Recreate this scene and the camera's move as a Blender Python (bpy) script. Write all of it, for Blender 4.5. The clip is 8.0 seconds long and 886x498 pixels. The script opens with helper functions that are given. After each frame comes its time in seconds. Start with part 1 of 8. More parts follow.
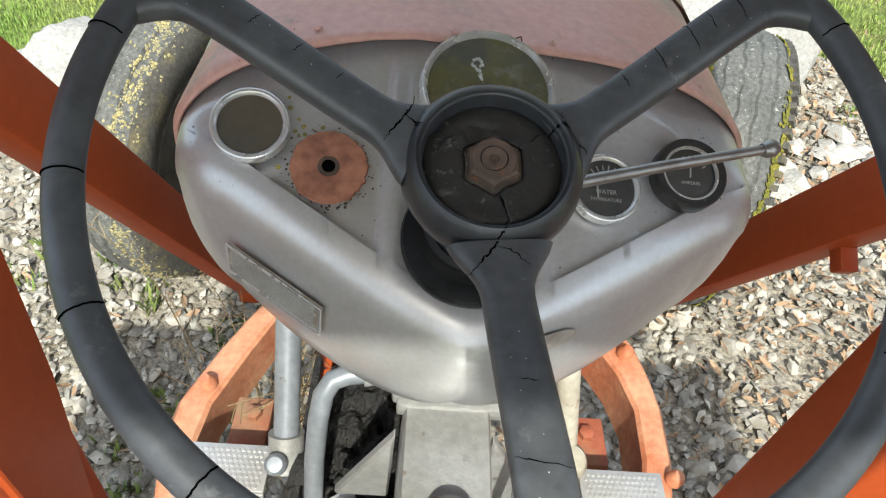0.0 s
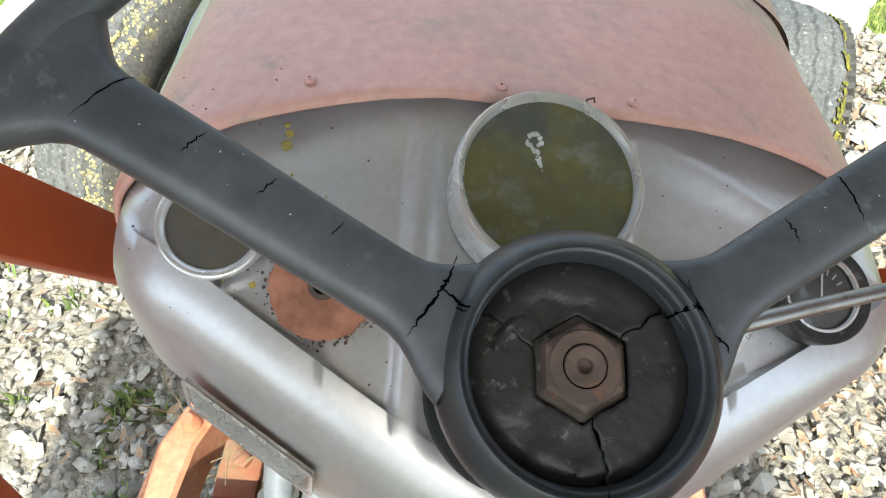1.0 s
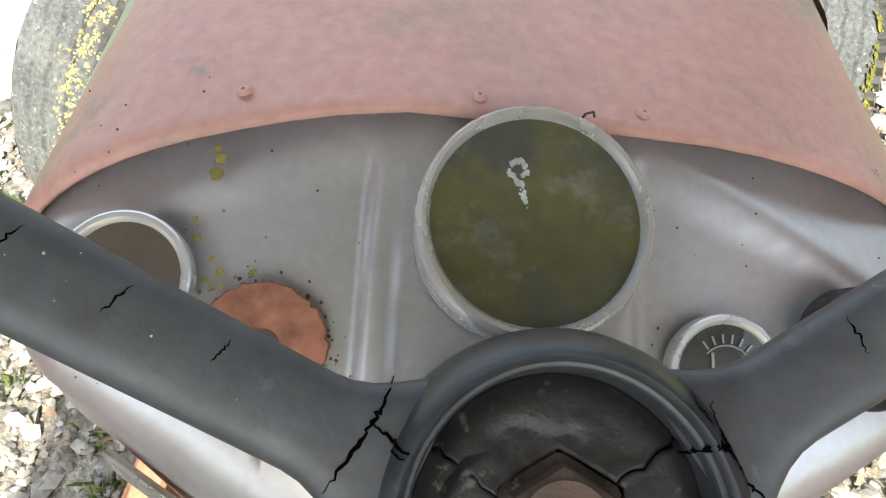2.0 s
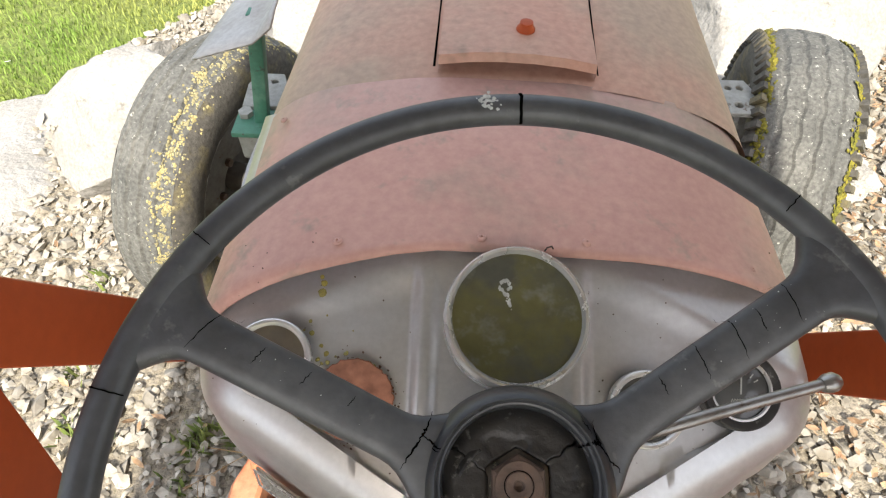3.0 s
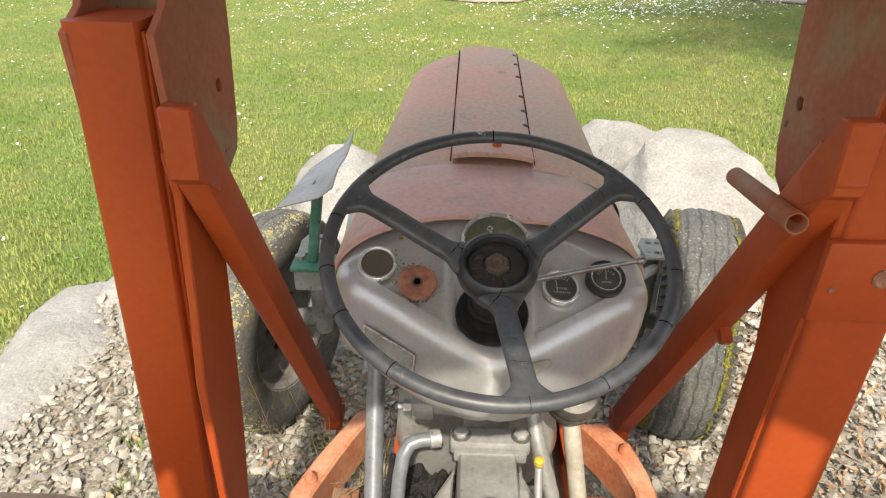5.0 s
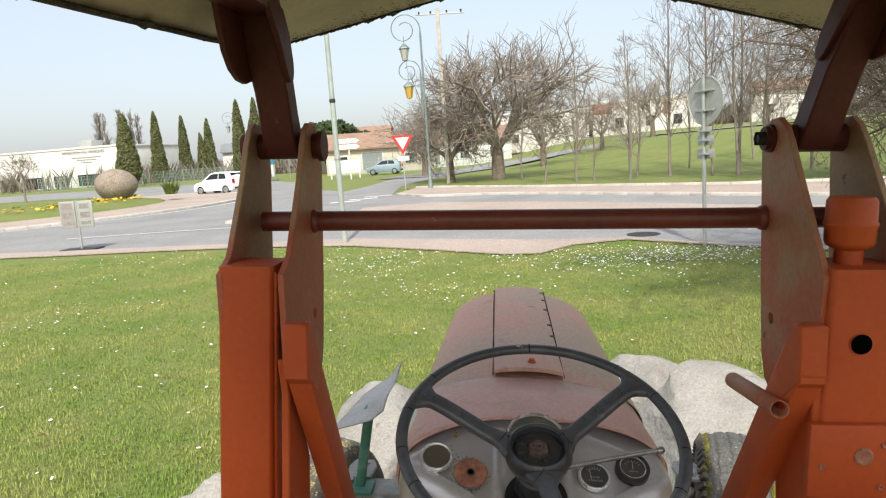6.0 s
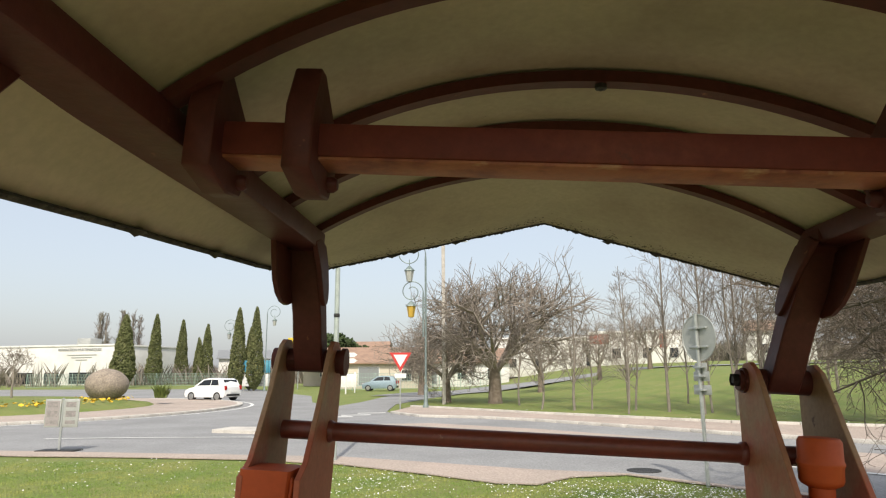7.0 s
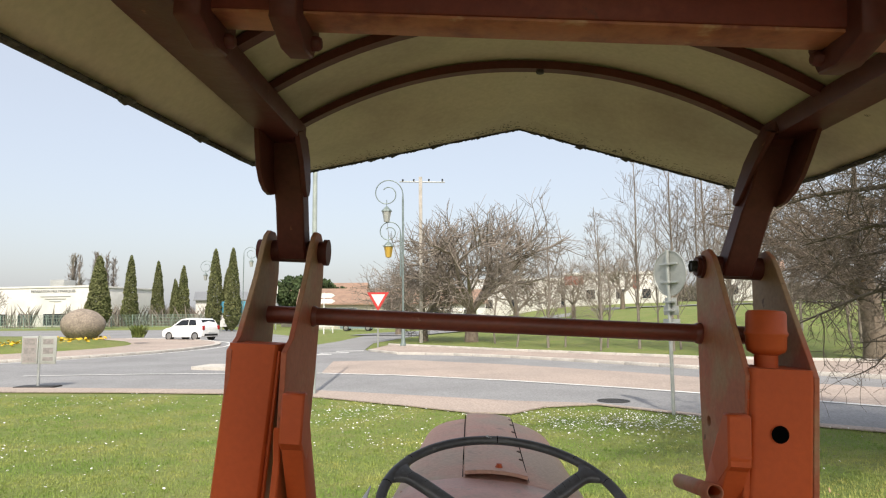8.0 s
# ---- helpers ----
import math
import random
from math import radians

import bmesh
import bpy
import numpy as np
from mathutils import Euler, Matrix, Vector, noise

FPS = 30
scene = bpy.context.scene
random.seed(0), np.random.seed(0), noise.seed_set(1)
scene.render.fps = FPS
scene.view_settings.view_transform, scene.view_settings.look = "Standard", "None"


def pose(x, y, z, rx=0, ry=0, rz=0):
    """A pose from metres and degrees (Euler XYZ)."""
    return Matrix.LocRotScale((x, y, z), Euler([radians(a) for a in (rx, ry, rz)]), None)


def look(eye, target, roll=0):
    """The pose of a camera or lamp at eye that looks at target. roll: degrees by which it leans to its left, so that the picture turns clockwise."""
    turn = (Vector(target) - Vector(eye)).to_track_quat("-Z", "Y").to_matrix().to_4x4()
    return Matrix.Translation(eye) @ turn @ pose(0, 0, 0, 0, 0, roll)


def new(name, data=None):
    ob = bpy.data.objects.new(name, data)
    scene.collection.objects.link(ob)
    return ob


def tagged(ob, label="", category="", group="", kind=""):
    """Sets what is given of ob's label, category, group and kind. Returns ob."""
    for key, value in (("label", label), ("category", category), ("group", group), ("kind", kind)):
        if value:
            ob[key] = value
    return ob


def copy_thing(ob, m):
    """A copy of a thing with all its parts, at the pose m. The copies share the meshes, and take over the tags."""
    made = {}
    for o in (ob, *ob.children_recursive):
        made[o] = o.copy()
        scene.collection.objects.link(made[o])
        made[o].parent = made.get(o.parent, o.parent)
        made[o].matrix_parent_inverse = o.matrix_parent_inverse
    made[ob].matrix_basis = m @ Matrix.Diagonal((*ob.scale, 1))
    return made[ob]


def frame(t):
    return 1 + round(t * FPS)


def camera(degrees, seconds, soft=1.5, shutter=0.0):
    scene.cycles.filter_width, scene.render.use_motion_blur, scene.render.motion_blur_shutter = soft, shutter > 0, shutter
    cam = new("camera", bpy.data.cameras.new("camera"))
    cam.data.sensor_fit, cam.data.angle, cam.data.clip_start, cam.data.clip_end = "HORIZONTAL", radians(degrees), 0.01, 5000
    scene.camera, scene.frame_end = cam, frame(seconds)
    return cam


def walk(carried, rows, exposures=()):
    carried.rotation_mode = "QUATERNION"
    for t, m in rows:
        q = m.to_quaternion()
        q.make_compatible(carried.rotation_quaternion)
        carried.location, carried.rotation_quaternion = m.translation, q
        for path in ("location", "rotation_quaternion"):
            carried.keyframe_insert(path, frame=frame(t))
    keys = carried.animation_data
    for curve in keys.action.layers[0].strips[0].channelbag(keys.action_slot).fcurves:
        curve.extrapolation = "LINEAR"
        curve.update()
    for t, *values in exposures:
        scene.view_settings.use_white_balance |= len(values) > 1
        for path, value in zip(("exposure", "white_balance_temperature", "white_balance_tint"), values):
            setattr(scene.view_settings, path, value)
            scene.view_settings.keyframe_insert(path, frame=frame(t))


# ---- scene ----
from mathutils import bvhtree

cam = camera(68.1, 8.0, soft=1.2)
PATH = [
    (0, (-0.033, -0.271, 1.519), (0.006, 1.094, 0.057), 2.4),
    (0.5, (-0.048, -0.178, 1.508), (-0.015, 1.13, -0.004), 3.4),
    (1, (-0.052, -0.106, 1.489), (-0.016, 1.152, -0.066), 3.4),
    (1.5, (-0.05, -0.049, 1.459), (-0.022, 1.144, -0.145), 4.0),
    (1.7, (-0.043, -0.035, 1.452), (-0.01, 1.121, -0.18), 4.0),
    (2.8, (-0.019, -0.083, 1.589), (-0.141, 1.103, -0.017), -5.2),
    (3, (-0.017, -0.115, 1.624), (-0.137, 1.152, 0.082), -4.7),
    (3.5, (-0.018, -0.21, 1.683), (-0.13, 1.15, 0.221), -4.1),
    (4, (-0.027, -0.355, 1.714), (-0.076, 1.177, 0.43), -2.1),
    (5.3, (-0.047, -0.759, 1.704), (-0.128, 1.043, 0.84), -3.4),
    (5.5, (-0.053, -0.805, 1.712), (-0.137, 1.051, 0.969), -4.5),
    (6, (-0.066, -0.916, 1.734), (-0.184, 1.06, 1.446), -3.9),
    (6.5, (-0.069, -1.005, 1.745), (-0.16, 0.991, 1.838), -1.3),
    (7, (-0.083, -1.059, 1.739), (-0.169, 0.905, 2.111), -0.4),
    (7.5, (-0.095, -1.088, 1.683), (-0.118, 0.858, 2.142), -0.6),
    (8, (-0.083, -1.101, 1.633), (-0.102, 0.889, 1.831), -0.5),
]
walk(cam, [(t, look(eye, target, roll)) for t, eye, target, roll in PATH],
     exposures=[(0.0, 1.6, 6000, 3), (0.6, 1.86, 5950, 2), (1.5, 2.38, 5900, 1), (1.7, 2.3, 6000, 2), (2.8, 2.06, 6400, 8), (3.5, 1.52, 6800, 10), (4.2, 1.45, 6800, 10), (5.5, 1.4, 6600, 8), (6.2, 0.87, 6500, 8), (6.6, 0.80, 6550, 8), (7.2, 0.86, 6600, 9), (8.0, 0.91, 6600, 10)])

# ---------------------------------------------------------------- world and light
SUN_EL, SUN_AZ = 48.0, 177.0      # azimuth: degrees clockwise from +y to where the sun stands
world = bpy.data.worlds.new("world")
scene.world = world
world.use_nodes = True
wn = world.node_tree
sky = wn.nodes.new("ShaderNodeTexSky")
sky.sky_type, sky.sun_disc = "NISHITA", False
sky.sun_elevation, sky.sun_rotation = radians(SUN_EL), radians(SUN_AZ)
sky.air_density, sky.dust_density, sky.ozone_density = 1.0, 4.0, 1.0
bg = wn.nodes["Background"]
bg.inputs["Strength"].default_value = 0.15
haze = wn.nodes.new("ShaderNodeMix")
haze.data_type = "RGBA"
haze.inputs["Factor"].default_value = 0.62
haze.inputs["B"].default_value = (2.66, 2.72, 2.84, 1)
wn.links.new(sky.outputs[0], haze.inputs["A"])
wn.links.new(haze.outputs["Result"], bg.inputs["Color"])
sun = new("sun", bpy.data.lights.new("sun", "SUN"))
sun.data.energy, sun.data.angle, sun.data.color = 2.1, radians(0.8), (1.0, 0.93, 0.82)
az, el = radians(SUN_AZ), radians(SUN_EL)
sun.matrix_world = look((math.sin(az) * math.cos(el) * 30, math.cos(az) * math.cos(el) * 30, math.sin(el) * 30), (0, 0, 0))

# ---------------------------------------------------------------- materials
def material(name, colour, rough=0.6, metal=0.0, second=None, scale=6.0, spread=(0.4, 0.65), grain=0.12, grain_scale=90.0,
             bump=0.15, bump_scale=60.0, third=None, third_scale=25.0, third_at=(0.62, 0.68), coat=0.0, vary=0.0, dist=0.01, spec=0.5):
    """A painted, worn or rough surface: base colour, large patches of a second colour, small spots of a third, fine grain and relief."""
    m = bpy.data.materials.new(name)
    m.use_nodes = True
    nt = m.node_tree
    N, L = nt.nodes, nt.links
    b = N["Principled BSDF"]
    tc = N.new("ShaderNodeTexCoord")

    def tex(s, detail=6, rough_=0.6):
        n = N.new("ShaderNodeTexNoise")
        n.inputs["Scale"].default_value, n.inputs["Detail"].default_value, n.inputs["Roughness"].default_value = s, detail, rough_
        L.new(tc.outputs["Object"], n.inputs["Vector"])
        return n.outputs["Fac"]

    def ramp(fac, a, z):
        r = N.new("ShaderNodeMapRange")
        r.inputs["From Min"].default_value, r.inputs["From Max"].default_value = a, z
        L.new(fac, r.inputs["Value"])
        return r.outputs["Result"]

    def mix(fac, a, c, blend="MIX"):
        x = N.new("ShaderNodeMix")
        x.data_type, x.blend_type = "RGBA", blend
        for sock, v in ((x.inputs["Factor"], fac), (x.inputs["A"], a), (x.inputs["B"], c)):
            if isinstance(v, (int, float)):
                sock.default_value = v
            elif isinstance(v, tuple):
                sock.default_value = (*v, 1)
            else:
                L.new(v, sock)
        return x.outputs["Result"]

    col = mix(0.0, colour, colour)
    if second:
        col = mix(ramp(tex(scale), *spread), col, second)
    if third:
        col = mix(ramp(tex(third_scale, 4, 0.7), *third_at), col, third)
    if grain:
        g = ramp(tex(grain_scale, 3), 0.3, 0.7)
        col = mix(grain, col, mix(g, (0.0, 0.0, 0.0), (1.0, 1.0, 1.0)), "OVERLAY")
    if vary:
        oi = N.new("ShaderNodeNewGeometry")
        hs = N.new("ShaderNodeHueSaturation")
        mr = N.new("ShaderNodeMapRange")
        mr.inputs["To Min"].default_value, mr.inputs["To Max"].default_value = 1 - vary, 1 + vary
        L.new(oi.outputs["Random Per Island"], mr.inputs["Value"])
        L.new(mr.outputs["Result"], hs.inputs["Value"])
        L.new(col, hs.inputs["Color"])
        col = hs.outputs["Color"]
    L.new(col, b.inputs["Base Color"])
    rr = N.new("ShaderNodeMapRange")
    rr.inputs["To Min"].default_value, rr.inputs["To Max"].default_value = max(rough - 0.12, 0.02), min(rough + 0.12, 1)
    L.new(tex(scale * 2.5), rr.inputs["Value"])
    L.new(rr.outputs["Result"], b.inputs["Roughness"])
    b.inputs["Metallic"].default_value = metal
    b.inputs["Specular IOR Level"].default_value = spec
    b.inputs["Coat Weight"].default_value = coat
    if bump:
        bp = N.new("ShaderNodeBump")
        bp.inputs["Strength"].default_value, bp.inputs["Distance"].default_value = bump, dist
        L.new(tex(bump_scale, 5), bp.inputs["Height"])
        L.new(bp.outputs["Normal"], b.inputs["Normal"])
    return m

M = {}
M["loader"] = material("orange_red_paint", (0.42, 0.075, 0.017), 0.48, spec=0.28, second=(0.35, 0.058, 0.014), scale=2.2, grain=0.06, bump=0.10, bump_scale=28, third=(0.24, 0.07, 0.04), third_scale=45, third_at=(0.72, 0.77), dist=0.004)
M["loader_plate"] = material("worn_red_paint", (0.33, 0.095, 0.050), 0.55, spec=0.25, second=(0.29, 0.185, 0.105), scale=5, spread=(0.44, 0.62), bump=0.12, dist=0.004, third=(0.12, 0.06, 0.035), third_scale=30, third_at=(0.66, 0.72))
M["rail"] = material("faded_orange_paint", (0.62, 0.30, 0.17), 0.55, second=(0.48, 0.15, 0.065), scale=9, grain=0.2, third=(0.55, 0.40, 0.22), third_scale=22, third_at=(0.62, 0.7), dist=0.004)
# same red paint as the loader, with the canopy's shade in the colour
M["canopy_beam"] = material("shaded_red_paint", (0.085, 0.021, 0.016), 0.55, spec=0.25, second=(0.07, 0.017, 0.013), scale=6, third=(0.32, 0.13, 0.06), third_scale=20, third_at=(0.68, 0.75), dist=0.004)
M["timber"] = material("maroon_painted_wood", (0.12, 0.024, 0.015), 0.6, spec=0.25, second=(0.17, 0.046, 0.024), scale=7, spread=(0.50, 0.70), third=(0.10, 0.03, 0.02), third_scale=25, dist=0.004)
M["tube_red"] = material("dark_red_tube_paint", (0.17, 0.036, 0.020), 0.42, second=(0.12, 0.028, 0.018), scale=9, third=(0.26, 0.12, 0.07), third_scale=26, third_at=(0.66, 0.72), bump=0.1, dist=0.002)
M["worn_wood"] = material("worn_brown_wood", (0.30, 0.105, 0.045), 0.65, second=(0.17, 0.04, 0.02), scale=9, spread=(0.5, 0.62), third=(0.36, 0.20, 0.10), third_scale=16, third_at=(0.6, 0.7), bump=0.2, dist=0.003)
M["bonnet"] = material("faded_red_paint", (0.56, 0.315, 0.235), 0.6, spec=0.4, second=(0.45, 0.33, 0.245), scale=3, spread=(0.40, 0.58), grain=0.12, grain_scale=120, third=(0.27, 0.20, 0.15), third_scale=13, third_at=(0.60, 0.78), bump=0.03, bump_scale=150, dist=0.002)
M["cowl"] = material("blotched_red_paint", (0.59, 0.335, 0.275), 0.5, spec=0.5, second=(0.37, 0.295, 0.225), scale=5, spread=(0.46, 0.64), grain=0.10, grain_scale=120, third=(0.34, 0.28, 0.215), third_scale=22, third_at=(0.58, 0.76), bump=0.04, bump_scale=120, dist=0.002)
M["silver"] = material("silver_paint", (0.53, 0.53, 0.53), 0.33, 0.45, second=(0.43, 0.405, 0.37), scale=5, grain=0.06, grain_scale=200, third=(0.30, 0.25, 0.20), third_scale=70, third_at=(0.72, 0.76), bump=0.04, bump_scale=150, dist=0.002)
M["casting"] = material("silver_painted_casting", (0.40, 0.395, 0.38), 0.42, 0.35, second=(0.30, 0.29, 0.26), scale=9, third=(0.20, 0.16, 0.12), third_scale=40, third_at=(0.64, 0.72), bump=0.3, bump_scale=160, dist=0.003)
M["cream"] = material("cream_painted_steel", (0.42, 0.385, 0.31), 0.5, second=(0.32, 0.28, 0.21), scale=12, third=(0.25, 0.17, 0.10), third_scale=40, bump=0.2, dist=0.003)
M["chrome"] = material("dull_chrome", (0.74, 0.74, 0.73), 0.27, 0.6, second=(0.68, 0.67, 0.65), scale=12, grain=0.0, bump=0.02, bump_scale=90, dist=0.001)
M["black"] = material("weathered_black_plastic", (0.050, 0.052, 0.057), 0.46, spec=0.62, second=(0.064, 0.067, 0.072), scale=22, spread=(0.48, 0.56), grain=0.2, bump=0.14, bump_scale=140, third=(0.095, 0.097, 0.098), third_scale=55, third_at=(0.62, 0.68), dist=0.002)
M["black_shiny"] = material("dusty_black_lining", (0.027, 0.026, 0.025), 0.42, spec=0.35, second=(0.030, 0.027, 0.024), scale=40, third=(0.13, 0.125, 0.115), third_scale=130, third_at=(0.60, 0.70), bump=0.3, bump_scale=180, dist=0.002)
M["black_hub"] = material("worn_black_hub_plastic", (0.029, 0.031, 0.034), 0.36, spec=0.5, second=(0.034, 0.035, 0.038), scale=25, grain=0.2, third=(0.07, 0.07, 0.068), third_scale=70, third_at=(0.66, 0.74), bump=0.15, bump_scale=170, dist=0.002)
M["hub_dust"] = material("dusty_brown_residue", (0.085, 0.066, 0.048), 0.8, spec=0.2, second=(0.040, 0.036, 0.030), scale=60, third=(0.15, 0.13, 0.09), third_scale=120, bump=0.4, bump_scale=200, dist=0.002)
M["steel"] = material("worn_bare_steel", (0.33, 0.32, 0.30), 0.34, 0.75, second=(0.24, 0.22, 0.20), scale=30, third=(0.16, 0.11, 0.08), third_scale=70, third_at=(0.6, 0.68), bump=0.15, bump_scale=220, dist=0.001)
M["tube_grey"] = material("grey_tube_paint", (0.24, 0.255, 0.27), 0.40, 0.25, second=(0.19, 0.20, 0.21), scale=14, third=(0.14, 0.12, 0.10), third_scale=50, third_at=(0.66, 0.72), bump=0.1, dist=0.002)
M["dirty_iron"] = material("dirty_grey_iron", (0.15, 0.14, 0.12), 0.5, 0.3, second=(0.09, 0.08, 0.07), scale=22, third=(0.28, 0.26, 0.2), third_scale=50, bump=0.3, dist=0.003)
M["rubber_black"] = material("black_rubber", (0.008, 0.008, 0.008), 0.45, spec=0.12, second=(0.02, 0.02, 0.02), scale=30, bump=0.1, dist=0.001)
M["crack"] = material("crack_shadow", (0.002, 0.002, 0.002), 1.0, bump=0, spec=0.0, grain=0)
M["rust"] = material("rusty_steel", (0.135, 0.090, 0.068), 0.65, 0.3, spec=0.3, second=(0.085, 0.063, 0.05), scale=55, third=(0.21, 0.10, 0.05), third_scale=70, bump=0.4, bump_scale=180, dist=0.002)
M["rust_patch"] = material("flat_rust", (0.32, 0.14, 0.085), 0.75, spec=0.3, second=(0.24, 0.105, 0.065), scale=40, grain=0.3, bump=0.2, bump_scale=200, dist=0.001)
M["glass_green"] = material("clouded_green_dial", (0.125, 0.118, 0.048), 0.35, second=(0.085, 0.088, 0.072), scale=22, spread=(0.45, 0.62), third=(0.21, 0.21, 0.19), third_scale=34, third_at=(0.54, 0.74), coat=0.6, bump=0.05, dist=0.001)
M["glass_brown"] = material("clouded_brown_dial", (0.10, 0.08, 0.055), 0.35, second=(0.07, 0.066, 0.055), scale=30, coat=0.7, bump=0.05, dist=0.001)
M["dial"] = material("dark_dial", (0.045, 0.047, 0.045), 0.35, second=(0.07, 0.07, 0.065), scale=30, coat=0.7, bump=0.03, dist=0.001)
M["ink"] = material("pale_ink", (0.34, 0.34, 0.31), 0.7, bump=0)
M["white_mark"] = material("white_scuff", (0.6, 0.62, 0.6), 0.8, second=(0.35, 0.36, 0.34), scale=120, bump=0.3, dist=0.001)
M["label"] = material("scratched_aluminium_plate", (0.44, 0.42, 0.38), 0.45, 0.3, second=(0.27, 0.22, 0.17), scale=35, third=(0.6, 0.6, 0.58), third_scale=120, bump=0.15, dist=0.001)
M["lichen"] = material("yellow_lichen", (0.33, 0.27, 0.06), 0.95, second=(0.16, 0.15, 0.06), scale=60, bump=0.6, bump_scale=200, dist=0.004)
M["tyre"] = material("grey_perished_rubber", (0.092, 0.092, 0.084), 0.85, second=(0.135, 0.133, 0.12), scale=9, grain=0.4, grain_scale=120, third=(0.36, 0.36, 0.32), third_scale=85, third_at=(0.63, 0.67), bump=0.5, bump_scale=120, dist=0.004)
M["tyre_side"] = material("mossy_rubber_wall", (0.085, 0.08, 0.07), 0.9, second=(0.17, 0.145, 0.075), scale=12, spread=(0.5, 0.66), grain=0.3, third=(0.06, 0.055, 0.045), third_scale=40, bump=0.5, bump_scale=120, dist=0.004)
# rusty steel, its base darkened to hold the shade inside the wheel
M["disc"] = material("rusty_shaded_disc", (0.17, 0.16, 0.145), 0.6, 0.3, second=(0.09, 0.08, 0.07), scale=12, third=(0.14, 0.10, 0.06), third_scale=40, dist=0.003)
M["tyre_lichen"] = material("dull_yellow_lichen", (0.37, 0.315, 0.14), 0.95, second=(0.27, 0.25, 0.15), scale=40, bump=0.5, bump_scale=200, dist=0.003, vary=0.3)
M["moss"] = material("moss", (0.13, 0.13, 0.016), 0.95, second=(0.25, 0.21, 0.025), scale=50, bump=0.8, bump_scale=250, dist=0.006, vary=0.3)
M["rim"] = material("rusty_rim_paint", (0.36, 0.35, 0.33), 0.5, 0.4, second=(0.24, 0.20, 0.17), scale=12, third=(0.35, 0.32, 0.28), third_scale=30)
M["axle"] = material("grey_green_iron", (0.30, 0.31, 0.29), 0.6, 0.2, second=(0.20, 0.20, 0.18), scale=14, third=(0.12, 0.10, 0.08), third_scale=40, dist=0.003)
M["green"] = material("green_paint", (0.045, 0.155, 0.105), 0.5, second=(0.10, 0.22, 0.16), scale=18, spread=(0.55, 0.7), third=(0.05, 0.06, 0.05), third_scale=50, dist=0.002)
M["plate"] = material("grey_sheet_steel", (0.40, 0.40, 0.39), 0.6, 0.2, second=(0.31, 0.30, 0.28), scale=10, bump=0.1, dist=0.002)
M["dark_iron"] = material("oily_black_iron", (0.016, 0.015, 0.014), 0.55, second=(0.03, 0.027, 0.022), scale=30, third=(0.07, 0.06, 0.05), third_scale=90, bump=0.9, bump_scale=140, dist=0.01)
M["roof_in"] = material("cream_fibreglass_underside", (0.44, 0.385, 0.265), 0.62, second=(0.32, 0.265, 0.185), scale=2.4, spread=(0.42, 0.66), grain=0.07, third=(0.10, 0.085, 0.05), third_scale=38, third_at=(0.72, 0.74), bump=0.05, bump_scale=20, dist=0.004)
M["grime"] = material("black_grime", (0.03, 0.027, 0.022), 0.95, second=(0.07, 0.06, 0.045), scale=60, bump=0.6, dist=0.004)
M["yellow"] = material("yellow_plastic", (0.6, 0.42, 0.03), 0.5)

# ---------------------------------------------------------------- mesh helpers
def finish(name, bm, mtl, parent=None, label="", smooth=40, matrix=None):
    bmesh.ops.recalc_face_normals(bm, faces=bm.faces)
    me = bpy.data.meshes.new(name)
    bm.to_mesh(me)
    bm.free()
    for m in (mtl if isinstance(mtl, (list, tuple)) else [mtl]):
        me.materials.append(m)
    if smooth:
        me.shade_smooth()
        me.set_sharp_from_angle(angle=radians(smooth))
    ob = new(name, me)
    if parent:
        ob.parent = parent
    if matrix:
        ob.matrix_basis = matrix
    if label:
        ob["label"] = label
    return ob

def part(name, bm, mtl, parent, label="", smooth=40, matrix=None):
    return finish(name, bm, mtl, parent, label, smooth, matrix)

def empty(name, m=None, label="", category="", group="", kind=""):
    ob = new(name)
    ob.empty_display_size = 0.1
    if m:
        ob.matrix_basis = m
    return tagged(ob, label, category, group, kind)

def add_box(bm, size, m=Matrix(), bevel=0.0, seg=2):
    r = bmesh.ops.create_cube(bm, size=1)
    vs = r["verts"]
    bmesh.ops.scale(bm, verts=vs, vec=size)
    if bevel:
        es = list({e for v in vs for e in v.link_edges})
        g = bmesh.ops.bevel(bm, geom=es, offset=bevel, segments=seg, profile=0.5, affect="EDGES")
        vs = list({v for f in g["faces"] for v in f.verts} | {v for v in vs if v.is_valid})
    bmesh.ops.transform(bm, matrix=m, verts=vs)
    return vs

def box(x0, x1, y0, y1, z0, z1, bevel=0.003, seg=2, bm=None):
    bm = bm or bmesh.new()
    add_box(bm, (x1 - x0, y1 - y0, z1 - z0), Matrix.Translation(((x0 + x1) / 2, (y0 + y1) / 2, (z0 + z1) / 2)), bevel, seg)
    return bm

def beam(a, b, w, h, bevel=0.003, up=(0, 0, 1), bm=None):
    """A bar from a to b, w wide and h deep."""
    bm = bm or bmesh.new()
    a, b = Vector(a), Vector(b)
    d = (b - a).normalized()
    s = d.cross(Vector(up)).normalized()
    u = s.cross(d)
    m = Matrix.Translation((a + b) / 2) @ Matrix((s, d, u)).transposed().to_4x4()
    add_box(bm, (w, (b - a).length, h), m, bevel)
    return bm

